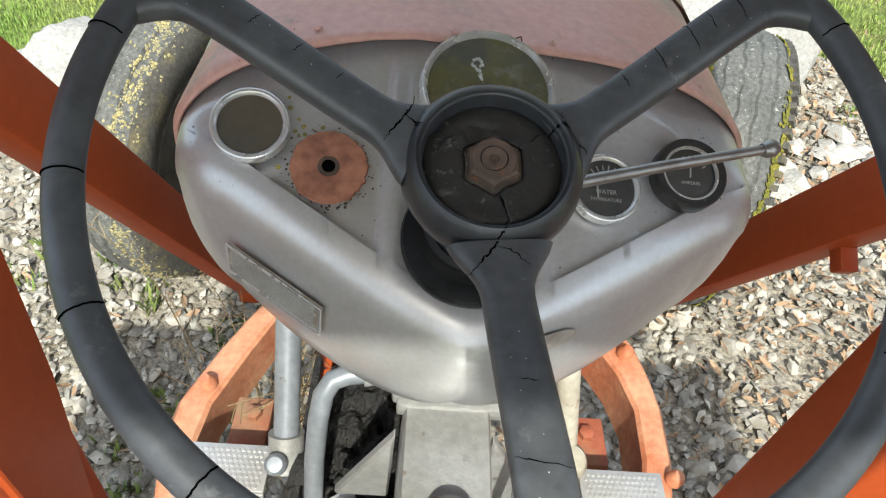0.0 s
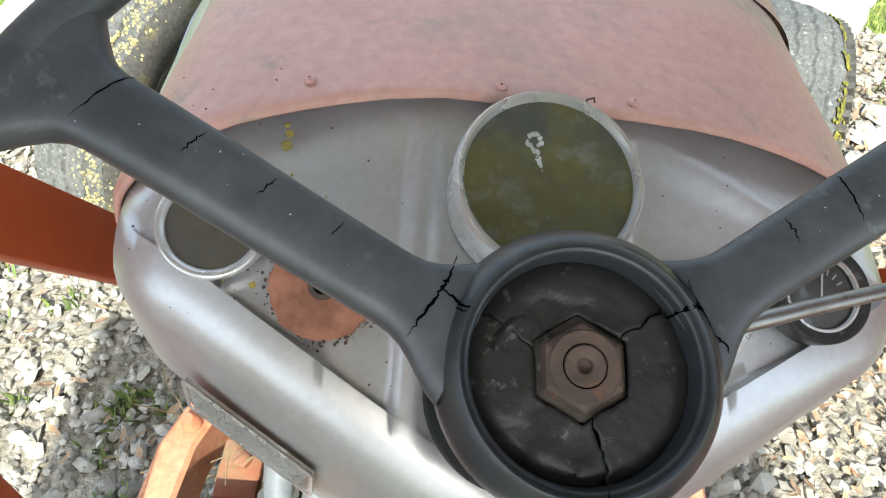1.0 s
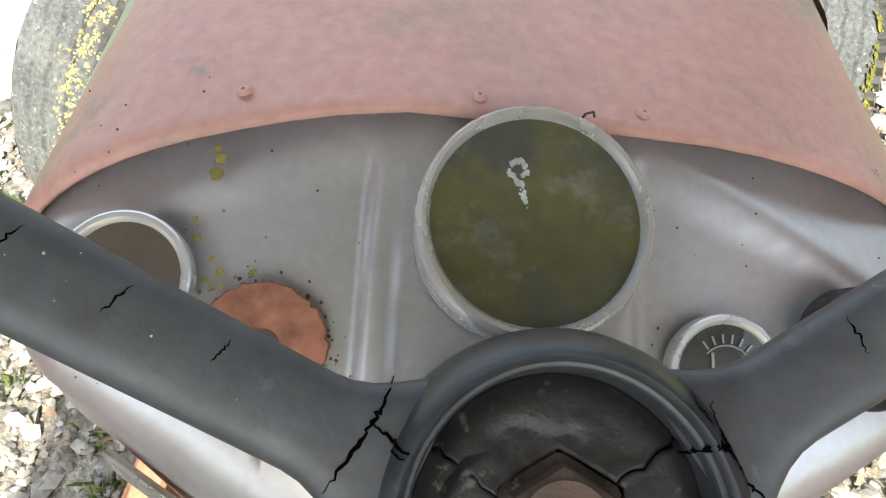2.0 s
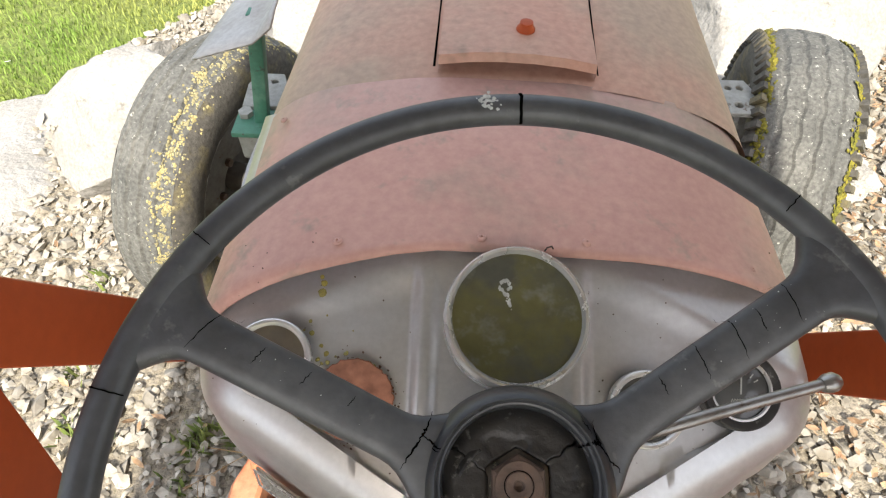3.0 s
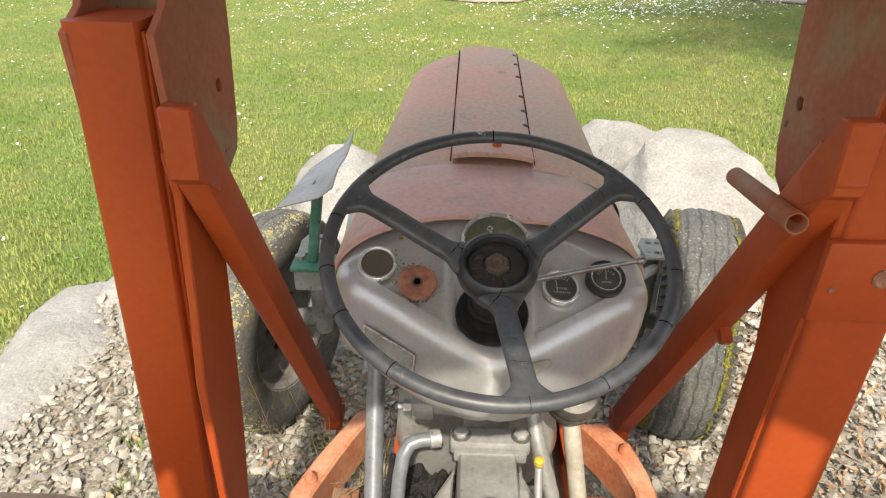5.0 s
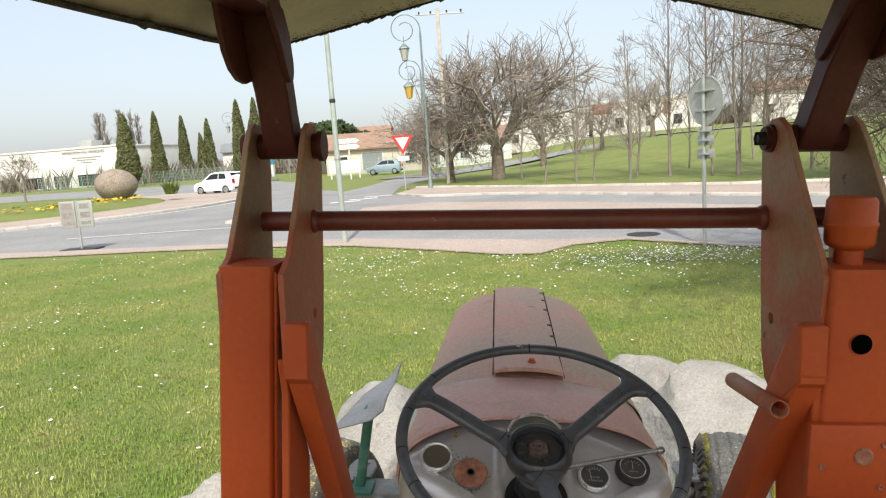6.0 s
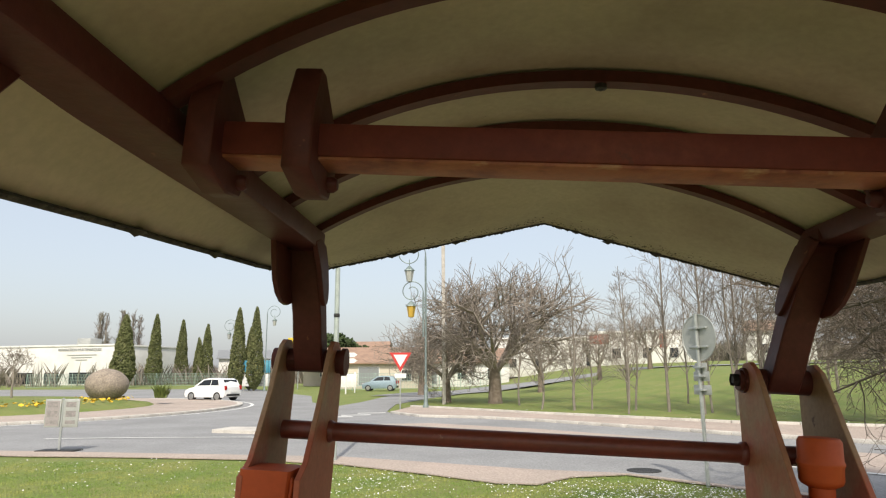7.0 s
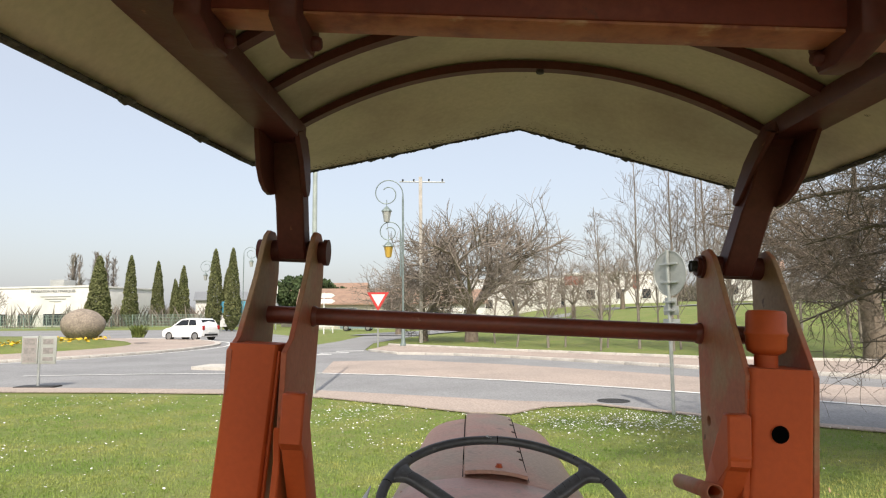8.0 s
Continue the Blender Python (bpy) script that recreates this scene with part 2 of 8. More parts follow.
def sweep(bm, pts, radii, seg=12, cap=True, closed=False, squash=1.0, up=None):
    pts = [Vector(p) for p in pts]
    n = len(pts)
    if isinstance(radii, (int, float)):
        radii = [radii] * n
    rings, ref = [], None
    for i, p in enumerate(pts):
        a = pts[i - 1] if (i or closed) else pts[0]
        b = pts[(i + 1) % n] if (i < n - 1 or closed) else pts[-1]
        d = (b - a).normalized()
        if ref is None:
            ref = Vector(up) if up else (Vector((0, 0, 1)) if abs(d.z) < 0.9 else Vector((1, 0, 0)))
        ref = (ref - d * ref.dot(d)).normalized()
        side = d.cross(ref)
        rings.append([bm.verts.new(p + radii[i] * (math.cos(t) * side + squash * math.sin(t) * ref)) for t in (2 * math.pi * k / seg for k in range(seg))])
    for i in range(n if closed else n - 1):
        r0, r1 = rings[i], rings[(i + 1) % n]
        for k in range(seg):
            bm.faces.new((r0[k], r0[(k + 1) % seg], r1[(k + 1) % seg], r1[k]))
    if cap and not closed:
        bm.faces.new(rings[0][::-1])
        bm.faces.new(rings[-1])
    return bm

def tube(pts, r, seg=12, bm=None, **kw):
    return sweep(bm or bmesh.new(), pts, r, seg, **kw)

def lathe(profile, m=Matrix(), seg=32, bm=None, close=False):
    """Turns (radius, height) pairs round the z axis of m."""
    bm = bm or bmesh.new()
    rings = []
    for r, z in profile:
        if r < 1e-6:
            rings.append([bm.verts.new(m @ Vector((0, 0, z)))])
        else:
            rings.append([bm.verts.new(m @ Vector((r * math.cos(a), r * math.sin(a), z))) for a in (2 * math.pi * k / seg for k in range(seg))])
    for r0, r1 in zip(rings, rings[1:] + (rings[:1] if close else [])):
        for k in range(seg):
            q = [r0[k % len(r0)], r0[(k + 1) % len(r0)], r1[(k + 1) % len(r1)], r1[k % len(r1)]]
            q = list(dict.fromkeys(q))
            if len(q) > 2:
                bm.faces.new(q)
    return bm

def prism(outline, t, m=Matrix(), bevel=0.0, holes=(), bm=None):
    """A plate: outline in the xy plane of m, t thick along its z."""
    bm2 = bmesh.new()
    vs = [bm2.verts.new((x, y, 0)) for x, y in outline]
    edges = [bm2.edges.new((vs[i], vs[(i + 1) % len(vs)])) for i in range(len(vs))]
    for cx, cy, r in holes:
        hv = [bm2.verts.new((cx + r * math.cos(a), cy + r * math.sin(a), 0)) for a in (2 * math.pi * k / 14 for k in range(14))]
        edges += [bm2.edges.new((hv[i], hv[(i + 1) % 14])) for i in range(14)]
    bmesh.ops.triangle_fill(bm2, use_beauty=True, edges=edges)
    faces = list(bm2.faces)
    r = bmesh.ops.extrude_face_region(bm2, geom=faces)
    top = [v for v in r["geom"] if isinstance(v, bmesh.types.BMVert)]
    bmesh.ops.translate(bm2, verts=top, vec=(0, 0, t))
    bmesh.ops.recalc_face_normals(bm2, faces=bm2.faces)
    if bevel:
        es = [e for e in bm2.edges if len(e.link_faces) == 2 and e.calc_face_angle(0) > 1.0]
        bmesh.ops.bevel(bm2, geom=es, offset=bevel, segments=1, affect="EDGES")
    bmesh.ops.transform(bm2, matrix=m, verts=bm2.verts)
    if bm is None:
        return bm2
    me = bpy.data.meshes.new("tmp")
    bm2.to_mesh(me)
    bm2.free()
    bm.from_mesh(me)
    bpy.data.meshes.remove(me)
    return bm

def grid_surface(bm, rows, close=False):
    vs = [[bm.verts.new(p) for p in r] for r in rows]
    for a, b in zip(vs, vs[1:]):
        n = len(a)
        for k in range(n if close else n - 1):
            bm.faces.new((a[k], a[(k + 1) % n], b[(k + 1) % n], b[k]))
    return vs

def rough(bm, amount, scale, seed=0.0, verts=None):
    for v in verts or bm.verts:
        v.co += amount * noise.noise_vector(v.co * scale + Vector((seed, seed * 1.7, -seed)))

def aim(p, z, x=(1, 0, 0)):
    """A frame at p whose z axis points along z."""
    z = Vector(z).normalized()
    y = z.cross(Vector(x)).normalized()
    return Matrix.Translation(p) @ Matrix((y.cross(z), y, z)).transposed().to_4x4()

SIDE = Matrix(((0, 0, 1, 0), (1, 0, 0, 0), (0, 1, 0, 0), (0, 0, 0, 1)))   # outline given as (y, z), thickness along x
# the tractor leans to its right on its bed
TRACTOR = Matrix.Translation((0, 0, 1.3)) @ pose(0, 0, 0, 0, 3.0, -1.2) @ Matrix.Translation((0, 0, -1.3))

# ---------------------------------------------------------------- tractor
tractor = empty("tractor", TRACTOR, "old red and silver farm tractor parked on gravel between boulders", "tractor")

def smooth_step(a, b, x):
    t = min(max((x - a) / (b - a), 0), 1)
    return t * t * (3 - 2 * t)

# dashboard cowl: sloping face, V-shaped lower ridge, skirt, rounded cheeks
DASH_W, DASH_X, NF = 0.229, 0.006, 24
def dash_section(u):
    a = abs(u)
    edge = smooth_step(0.75, 1.0, a)
    top = Vector((0, 0.205, 1.2725 - 0.048 * a ** 2.2))
    soft = lambda c: (math.sqrt(a * a + c * c) - c) / (math.sqrt(1 + c * c) - c)
    ry = -0.028 + 0.118 * soft(0.05) ** 1.05
    ridge = Vector((0, ry, 1.222 + 0.52 * (ry - 0.109)))
    low = Vector((0, 0.008 + 0.122 * soft(0.12) ** 1.1 - 0.072 * a * (1 - a), 1.034 + 0.045 * a ** 1.6))
    pts = []
    x = DASH_X + DASH_W * u
    for i in range(NF):
        p = top.lerp(ridge, i / NF)
        rib = 1 - smooth_step(0.003, 0.0105, abs(abs(x + 0.003) - 0.0535))
        border = 0.174 - 0.040 * (abs(x) / 0.169) ** 2
        sunk = smooth_step(border + 0.004, border - 0.008, p.y)
        if p.y > border:
            f = (top.y - border) / (top.y - ridge.y)
            p.z = top.lerp(ridge, f).z + 0.16 * (p.y - border)
        p.z += -0.0065 * sunk * (1 - rib) * (1 - edge) * (1.0 if abs(x + 0.003) > 0.0535 else 0.6)
        pts.append(p)
    pts.insert(0, Vector((0, 0.36, pts[0].z - 0.002)))
    into, out = (ridge - top).normalized(), (low - ridge).normalized()
    R = 0.034
    a0, a1 = ridge - into * R, ridge + out * R
    pts = [p for p in pts if p.y > a0.y]
    while len(pts) < NF + 1:
        pts.append(pts[-1].lerp(a0, 0.5))
    for i in range(6):
        t = i / 5
        pts.append(a0 * (1 - t) ** 2 + ridge * 2 * t * (1 - t) + a1 * t ** 2)
    for i in range(1, 5):
        p = a1.lerp(low, i / 4)
        p.y -= 0.008 * math.sin(math.pi * i / 4)
        pts.append(p)
    pts.append(low + Vector((0, 0.012, -0.006)))
    pts.append(low + Vector((0, 0.05, 0.006)))
    return pts

rows = []
NU = 190
for k in range(NU + 1):
    u = -1 + 2 * k / NU
    e = min(max((abs(u) - 0.80) / 0.20, 0), 1) * math.pi / 2
    x = DASH_X + DASH_W * math.copysign(min(abs(u), 0.80) + 0.20 * math.sin(e), u)
    rows.append([Vector((x, p.y + 0.030 * (1 - math.cos(e)), p.z - 0.034 * (1 - math.cos(e)) * (1 - smooth_step(NF + 3, NF + 10, i)))) for i, p in enumerate(dash_section(u))])
for sgn, at in ((-1, 0), (1, -1)):
    base = rows[at]
    extra = [[Vector((p.x + sgn * 0.004 * math.sin(t * 1.5), p.y + (0.32 - p.y) * t, p.z)) for p in base] for t in (0.25, 0.6, 1.0)]
    if at == 0:
        rows = extra[::-1] + rows
    else:
        rows = rows + extra
bm = bmesh.new()
grid_surface(bm, rows)
DASH_TURN = Matrix.Translation((0, 0.1, 1.222)) @ pose(0, 0, 0, 0, 2.6, 1.5) @ Matrix.Translation((0, -0.1, -1.222))   # cowl and dashboard sit askew
dash = part("dashboard", bm, M["silver"], tractor, "silver painted pressed steel dashboard with rust spots", smooth=60, matrix=DASH_TURN)

FACE_N = Vector((0, -0.461, 0.887))
def on_face(x, y, lift=0.0):
    return Vector((x, y, 1.222 + 0.52 * (y - 0.109))) + FACE_N * lift

def gauge(name, x, y, R, tall, glass, label, tilt=0.0, bezel="chrome", ring=0.82):
    n = Matrix.Rotation(radians(tilt), 3, "X") @ FACE_N
    m = aim(on_face(x, y, -0.004), n)
    d = min(0.26 * tall, 0.004)      # the glass lies this deep under the bezel
    g = part(name, lathe([(R * 0.99, 0), (R, tall * 0.5), (R, tall * 0.80), (R * 0.985, tall * 0.94), (R * 0.955, tall), (R * (0.955 + ring) / 2, tall * 0.99), (R * (ring + 0.02), tall - d * 0.5), (R * ring, tall - d), (R * ring, tall * 0.5)], m, 48), M[bezel], dash, label, smooth=35)
    part("dial_glass", lathe([(0, tall - d), (R * ring * 0.6, tall - d - 0.0001), (R * (ring + 0.01), tall - d - 0.0006)], m, 40), glass, g)
    return g, m

gauge("speedometer", 0.004, 0.136, 0.0487, 0.034, M["glass_green"], "large round gauge with chrome bezel and clouded green glass", tilt=-4, ring=0.885)
gauge("fuel_gauge", -0.160, 0.108, 0.0275, 0.009, M["glass_brown"], "small round gauge with chrome bezel and brown clouded glass")
gw, mw = gauge("temperature_gauge", 0.097, 0.088, 0.0265, 0.009, M["dial"], "small chrome water temperature gauge with dark dial")
gr, mr_ = gauge("ammeter", 0.160, 0.102, 0.0275, 0.014, M["dial"], "small gauge with thick black bezel", bezel="black_shiny", ring=0.72)
part("inner_ring", lathe([(0.0205, 0.011), (0.0212, 0.0128), (0.0198, 0.0128), (0.0192, 0.011)], mr_, 40), M["chrome"], gr)

# writing and pointers on the two readable dials
def letters(body, size, m, mtl, parent, name="lettering"):
    cu = bpy.data.curves.new(name, "FONT")
    cu.body, cu.size, cu.align_x, cu.align_y, cu.extrude = body, size, "CENTER", "CENTER", size * 0.03
    tmp = new(name, cu)
    dg = bpy.context.evaluated_depsgraph_get()
    me = bpy.data.meshes.new_from_object(tmp.evaluated_get(dg))
    bpy.data.objects.remove(tmp)
    me.materials.clear()
    me.materials.append(mtl)
    ob = new(name, me)
    ob.parent, ob.matrix_basis = parent, m
    return ob
up = lambda m, x, y, z: m @ Matrix.Translation((x, y, z))
letters("WATER", 0.0047, up(mw, 0.0, -0.0035, 0.0072), M["ink"], gw)
letters("TEMPERATURE", 0.0036, up(mw, 0.0, -0.0095, 0.0072), M["ink"], gw)
bm = bmesh.new()
for a in range(-40, 41, 16):
    add_box(bm, (0.0009, 0.004, 0.0004), mw @ Matrix.Rotation(radians(a), 4, "Z") @ Matrix.Translation((0, 0.0155, 0.0071)))
for a in range(-44, 45, 4):
    add_box(bm, (0.0016, 0.0007, 0.0004), mw @ Matrix.Rotation(radians(a), 4, "Z") @ Matrix.Translation((0, 0.0125, 0.0071)))
part("scale", bm, M["ink"], gw)
part("pointer", beam(mw @ Vector((-0.006, -0.008, 0.0075)), mw @ Vector((-0.007, 0.009, 0.0075)), 0.0012, 0.0006, 0), M["ink"], gw)
letters("AMPERES", 0.0036, up(mr_, 0.0, -0.0075, 0.0108), M["ink"], gr)
bm = bmesh.new()
for a in range(-60, 61, 20):
    add_box(bm, (0.0008, 0.0034, 0.0004), mr_ @ Matrix.Rotation(radians(a), 4, "Z") @ Matrix.Translation((0, 0.0125, 0.0107)))
part("scale", bm, M["ink"], gr)
part("pointer", beam(mr_ @ Vector((0, -0.003, 0.0108)), mr_ @ Vector((0.001, 0.012, 0.0108)), 0.001, 0.0006, 0), M["ink"], gr)

# rusty disc with an empty hole, bird-lime streak, lichen dots, maker's plate
bm = bmesh.new()
ring = []
m = aim(on_face(-0.103, 0.086, -0.0022), FACE_N)
prof_n = 90
ra = [[], [], []]
for k in range(prof_n):
    a = 2 * math.pi * k / prof_n
    rr = 0.0275 * (1 + 0.05 * noise.noise(Vector((math.cos(a) * 2, math.sin(a) * 2, 3))) + 0.05 * noise.noise(Vector((math.cos(a) * 19, math.sin(a) * 19, 5))) + 0.04 * noise.noise(Vector((math.cos(a) * 7, math.sin(a) * 7, 9))))
    for j, (r, z) in enumerate(((rr, 0.0), (rr * 0.97, 0.0014), (0.0048, 0.0016))):
        ra[j].append(m @ Vector((r * math.cos(a), r * math.sin(a), z)))
grid_surface(bm, ra, close=True)
patch = part("rust_patch", bm, M["rust_patch"], dash, "round patch of flat orange rust where a switch was")
part("switch_hole", lathe([(0.0078, 0.0014), (0.0075, 0.0024), (0.0052, 0.0024), (0.005, 0.0016), (0.0046, 0.0016), (0, 0.0017)], m, 24), [M["rust"]], patch)
part("hole_dark", lathe([(0.0047, 0.0021), (0, 0.0021)], m, 20), M["crack"], patch)

def blob(bm, c, n, r, seed, squash=0.3, seg=9):
    m = aim(c, n)
    top = bm.verts.new(m @ Vector((0, 0, r * squash)))
    rim = []
    for k in range(seg):
        a = 2 * math.pi * k / seg
        q = r * (0.7 + 0.5 * noise.noise(Vector((math.cos(a) + seed, math.sin(a), seed * 3))) + 0.2)
        rim.append(bm.verts.new(m @ Vector((q * math.cos(a), q * math.sin(a), 0))))
    for k in range(seg):
        bm.faces.new((top, rim[k], rim[(k + 1) % seg]))

rnd = random.Random(5)
bm = bmesh.new()
for i in range(26):
    t = rnd.random()
    x, y = -0.137 + rnd.gauss(0, 0.012), 0.112 + rnd.gauss(0, 0.016)
    if i > 18:
        x, y = -0.112 + rnd.gauss(0, 0.016), 0.108 + rnd.gauss(0, 0.004)
    blob(bm, on_face(x, y, -0.0045), FACE_N, rnd.uniform(0.0007, 0.0022), i)
for dx, dy, r in ((0, 0, 0.0035), (0.001, 0.006, 0.0025), (-0.001, 0.010, 0.0018)):
    blob(bm, on_face(-0.130 + dx, 0.150 + dy, -0.0045), FACE_N, r, dx)
part("lichen", bm, M["lichen"], dash, "yellow lichen and rust specks")["kind"] = "stuff"
bm = bmesh.new()
for i in range(150):
    x, y = rnd.uniform(-0.2, 0.2), rnd.uniform(0.03, 0.19)
    if y < -0.02 + 0.5 * abs(x):
        continue
    blob(bm, on_face(x, y, -0.0048), FACE_N, rnd.uniform(0.0003, 0.0009), i, seg=6)
for i in range(110):
    a, r = rnd.uniform(0, 6.28), 0.0265 + abs(rnd.gauss(0, 0.005))
    blob(bm, on_face(-0.103 + r * math.cos(a), 0.086 + 0.89 * r * math.sin(a), -0.0062), FACE_N, rnd.uniform(0.0003, 0.0012), i, seg=6)
part("rust_specks", bm, M["rust"], dash)["kind"] = "stuff"
bm = bmesh.new()
gc = aim(on_face(0.004, 0.136, 0.0), Matrix.Rotation(radians(-4), 3, "X") @ FACE_N)
for k in range(46):
    a = rnd.uniform(0, 6.28)
    if k < 26:
        p = Vector((-0.0085 + rnd.uniform(0.0022, 0.0046) * math.cos(a), 0.020 + rnd.uniform(0.003, 0.0052) * math.sin(a), 0.0261))
    else:
        f = rnd.random()
        p = Vector((-0.0074 + 0.004 * f + rnd.gauss(0, 0.0009), 0.0155 - 0.011 * f, 0.0261))
    blob(bm, gc @ p, gc.to_3x3() @ Vector((0, 0, 1)), rnd.uniform(0.0004, 0.0015), k)
part("bird_lime", bm, M["white_mark"], dash, "white bird-lime streak on the gauge glass")["kind"] = "stuff"

def plate_on(a, b, c, t, bm=None):
    """A thin plate with corners a, b and its lower side towards c."""
    bm = bm or bmesh.new()
    a, b, c = Vector(a), Vector(b), Vector(c)
    x = (b - a)
    n = x.cross(c - a).normalized()
    d = c - a
    q = [a, b, b + d, a + d]
    lo = [bm.verts.new(p) for p in q]
    hi = [bm.verts.new(p + n * t) for p in q]
    bm.faces.new(hi)
    bm.faces.new(lo[::-1])
    for i in range(4):
        bm.faces.new((lo[i], lo[(i + 1) % 4], hi[(i + 1) % 4], hi[i]))
    return bm

LA, LB = Vector((-0.1714, 0.0602, 1.152)), Vector((-0.0992, 0.0201, 1.1346))
drop = Vector((-0.0008, -0.0006, -0.029))
nn = (LB - LA).cross(drop).normalized()
nn = nn if nn.y < 0 else -nn
label_plate = part("makers_plate", plate_on(LA + nn * 0.0025, LB + nn * 0.0025, LA + drop + nn * 0.0025, 0.0016), M["label"], dash, "scratched aluminium maker's plate with small print", smooth=0)
bm = bmesh.new()
ux, uy = (LB - LA), drop
for i in range(13):
    v = 0.09 + 0.067 * i
    x0 = 0.05
    while x0 < 0.93:
        ln = min(rnd.uniform(0.02, 0.09), 0.95 - x0)
        c = LA + ux * (x0 + ln / 2) + uy * v + nn * 0.0044
        add_box(bm, (ux.length * ln, 0.0007, 0.0004), Matrix.Translation(c) @ Matrix((ux.normalized(), uy.normalized(), ux.normalized().cross(uy.normalized()))).transposed().to_4x4())
        x0 += ln + 0.014
part("small_print", bm, M["ink"], label_plate)["kind"] = "stuff"
bm = bmesh.new()
for a, b in ((LA, LB), (LA + drop, LB + drop), (LA, LA + drop), (LB, LB + drop)):
    beam(a + nn * 0.0042, b + nn * 0.0042, 0.0016, 0.0012, 0, up=nn, bm=bm)
part("plate_border", bm, M["chrome"], label_plate)

ov = aim((0.0635, -0.0006, 1.1411), (0.43, -0.90, -0.03), (0, 0, 1))
part("oval_sticker", prism([(0.011 * math.cos(a), 0.022 * math.sin(a)) for a in (2 * math.pi * k / 28 for k in range(28))], 0.0012, ov), M["label"], dash, "worn pale oval sticker")
# lever on the column
part("throttle_lever", tube([(0.02, 0.030, 1.245), (0.05, 0.043, 1.249), (0.12, 0.064, 1.256), (0.193, 0.085, 1.262)], [0.0042, 0.0042, 0.004, 0.0036], 12), M["steel"], dash, "bare steel throttle lever with round knob")
part("lever_knob", lathe([(0, -0.0065), (0.0045, -0.006), (0.0062, -0.002), (0.0062, 0.003), (0.004, 0.0062), (0, 0.007)], aim((0.1975, 0.086, 1.2625), (1, 0.29, 0.08), (0, 0, 1)), 20), M["steel"], dash)

# ------------------------------------------------ steering wheel
AX = Vector((0, -0.375, 0.927)).normalized()
RIM_AX = Vector((0.018, -0.331, 0.927)).normalized()
WHEEL_C = Vector((0.0008, -0.0159, 1.3269))
wf = aim(WHEEL_C, RIM_AX)
hf = aim((0, 0, 1.3), AX)
def wp(r, deg, h=0.0):
    a = radians(deg)
    return wf @ Vector((r * math.cos(a), r * math.sin(a), h))
R_RIM, RIM_R, RIM_FLAT = 0.1993, 0.0087, 0.92
swheel = part("steering_wheel", bmesh.new(), M["black"], tractor, "black plastic three-spoke steering wheel, cracked and bleached")
bm = bmesh.new()
sweep(bm, [wp(R_RIM, 360 * k / 160) for k in range(160)], RIM_R, 20, closed=True, up=RIM_AX, squash=RIM_FLAT)
part("rim", bm, M["black"], swheel, smooth=60)
SPOKES = (36, 157, 277)
solids = bmesh.new()      # spokes and hub together, to lay the splits on
def keep_solid(bm):
    me = bpy.data.meshes.new("tmp")
    bm.to_mesh(me)
    solids.from_mesh(me)
    bpy.data.meshes.remove(me)
    return bm
spoke_h = lambda t: -0.0410 + 0.0395 * smooth_step(-0.05, 1.0, t)
spoke_w = lambda t: 0.0132 + 0.0150 * (1 - smooth_step(-0.02, 0.20, t)) ** 1.4
for deg in SPOKES:
    rows = []
    ca, sa = math.cos(radians(deg)), math.sin(radians(deg))
    sd = wf.to_3x3() @ Vector((-sa, ca, 0))
    for i in range(33):
        t = i / 32
        r = 0.0405 + t * (R_RIM - 0.0395)
        w = spoke_w(t) + 0.022 * smooth_step(0.80, 1.0, t) ** 1.5
        th = 0.0085 - 0.001 * smooth_step(0.7, 1.0, t)
        c = wf @ Vector((r * ca, r * sa, spoke_h(t)))
        rows.append([c + sd * (w * math.copysign(abs(math.cos(a)) ** 0.62, math.cos(a))) + RIM_AX * (th * math.copysign(abs(math.sin(a)) ** 0.72, math.sin(a))) for a in (2 * math.pi * k / 28 for k in range(28))])
    bm = bmesh.new()
    grid_surface(bm, rows, close=True)
    part("spoke", keep_solid(bm), M["black"], swheel, smooth=60)
bm = lathe([(0.026, -0.036), (0.040, -0.033), (0.0475, -0.026), (0.0503, -0.016), (0.0498, -0.0085), (0.0478, -0.0030), (0.0452, 0.0008), (0.0430, 0.0034), (0.0419, 0.0040), (0.0408, 0.0030), (0.0402, 0.0012), (0.0394, 0.0010), (0.0388, 0.0004), (0.0384, -0.0015), (0.0378, -0.012), (0.034, -0.0165), (0.010, -0.0165)], hf, 96)
hub = part("hub", keep_solid(bm), M["black_hub"], swheel, "open glossy hub with cracked lining", smooth=38)

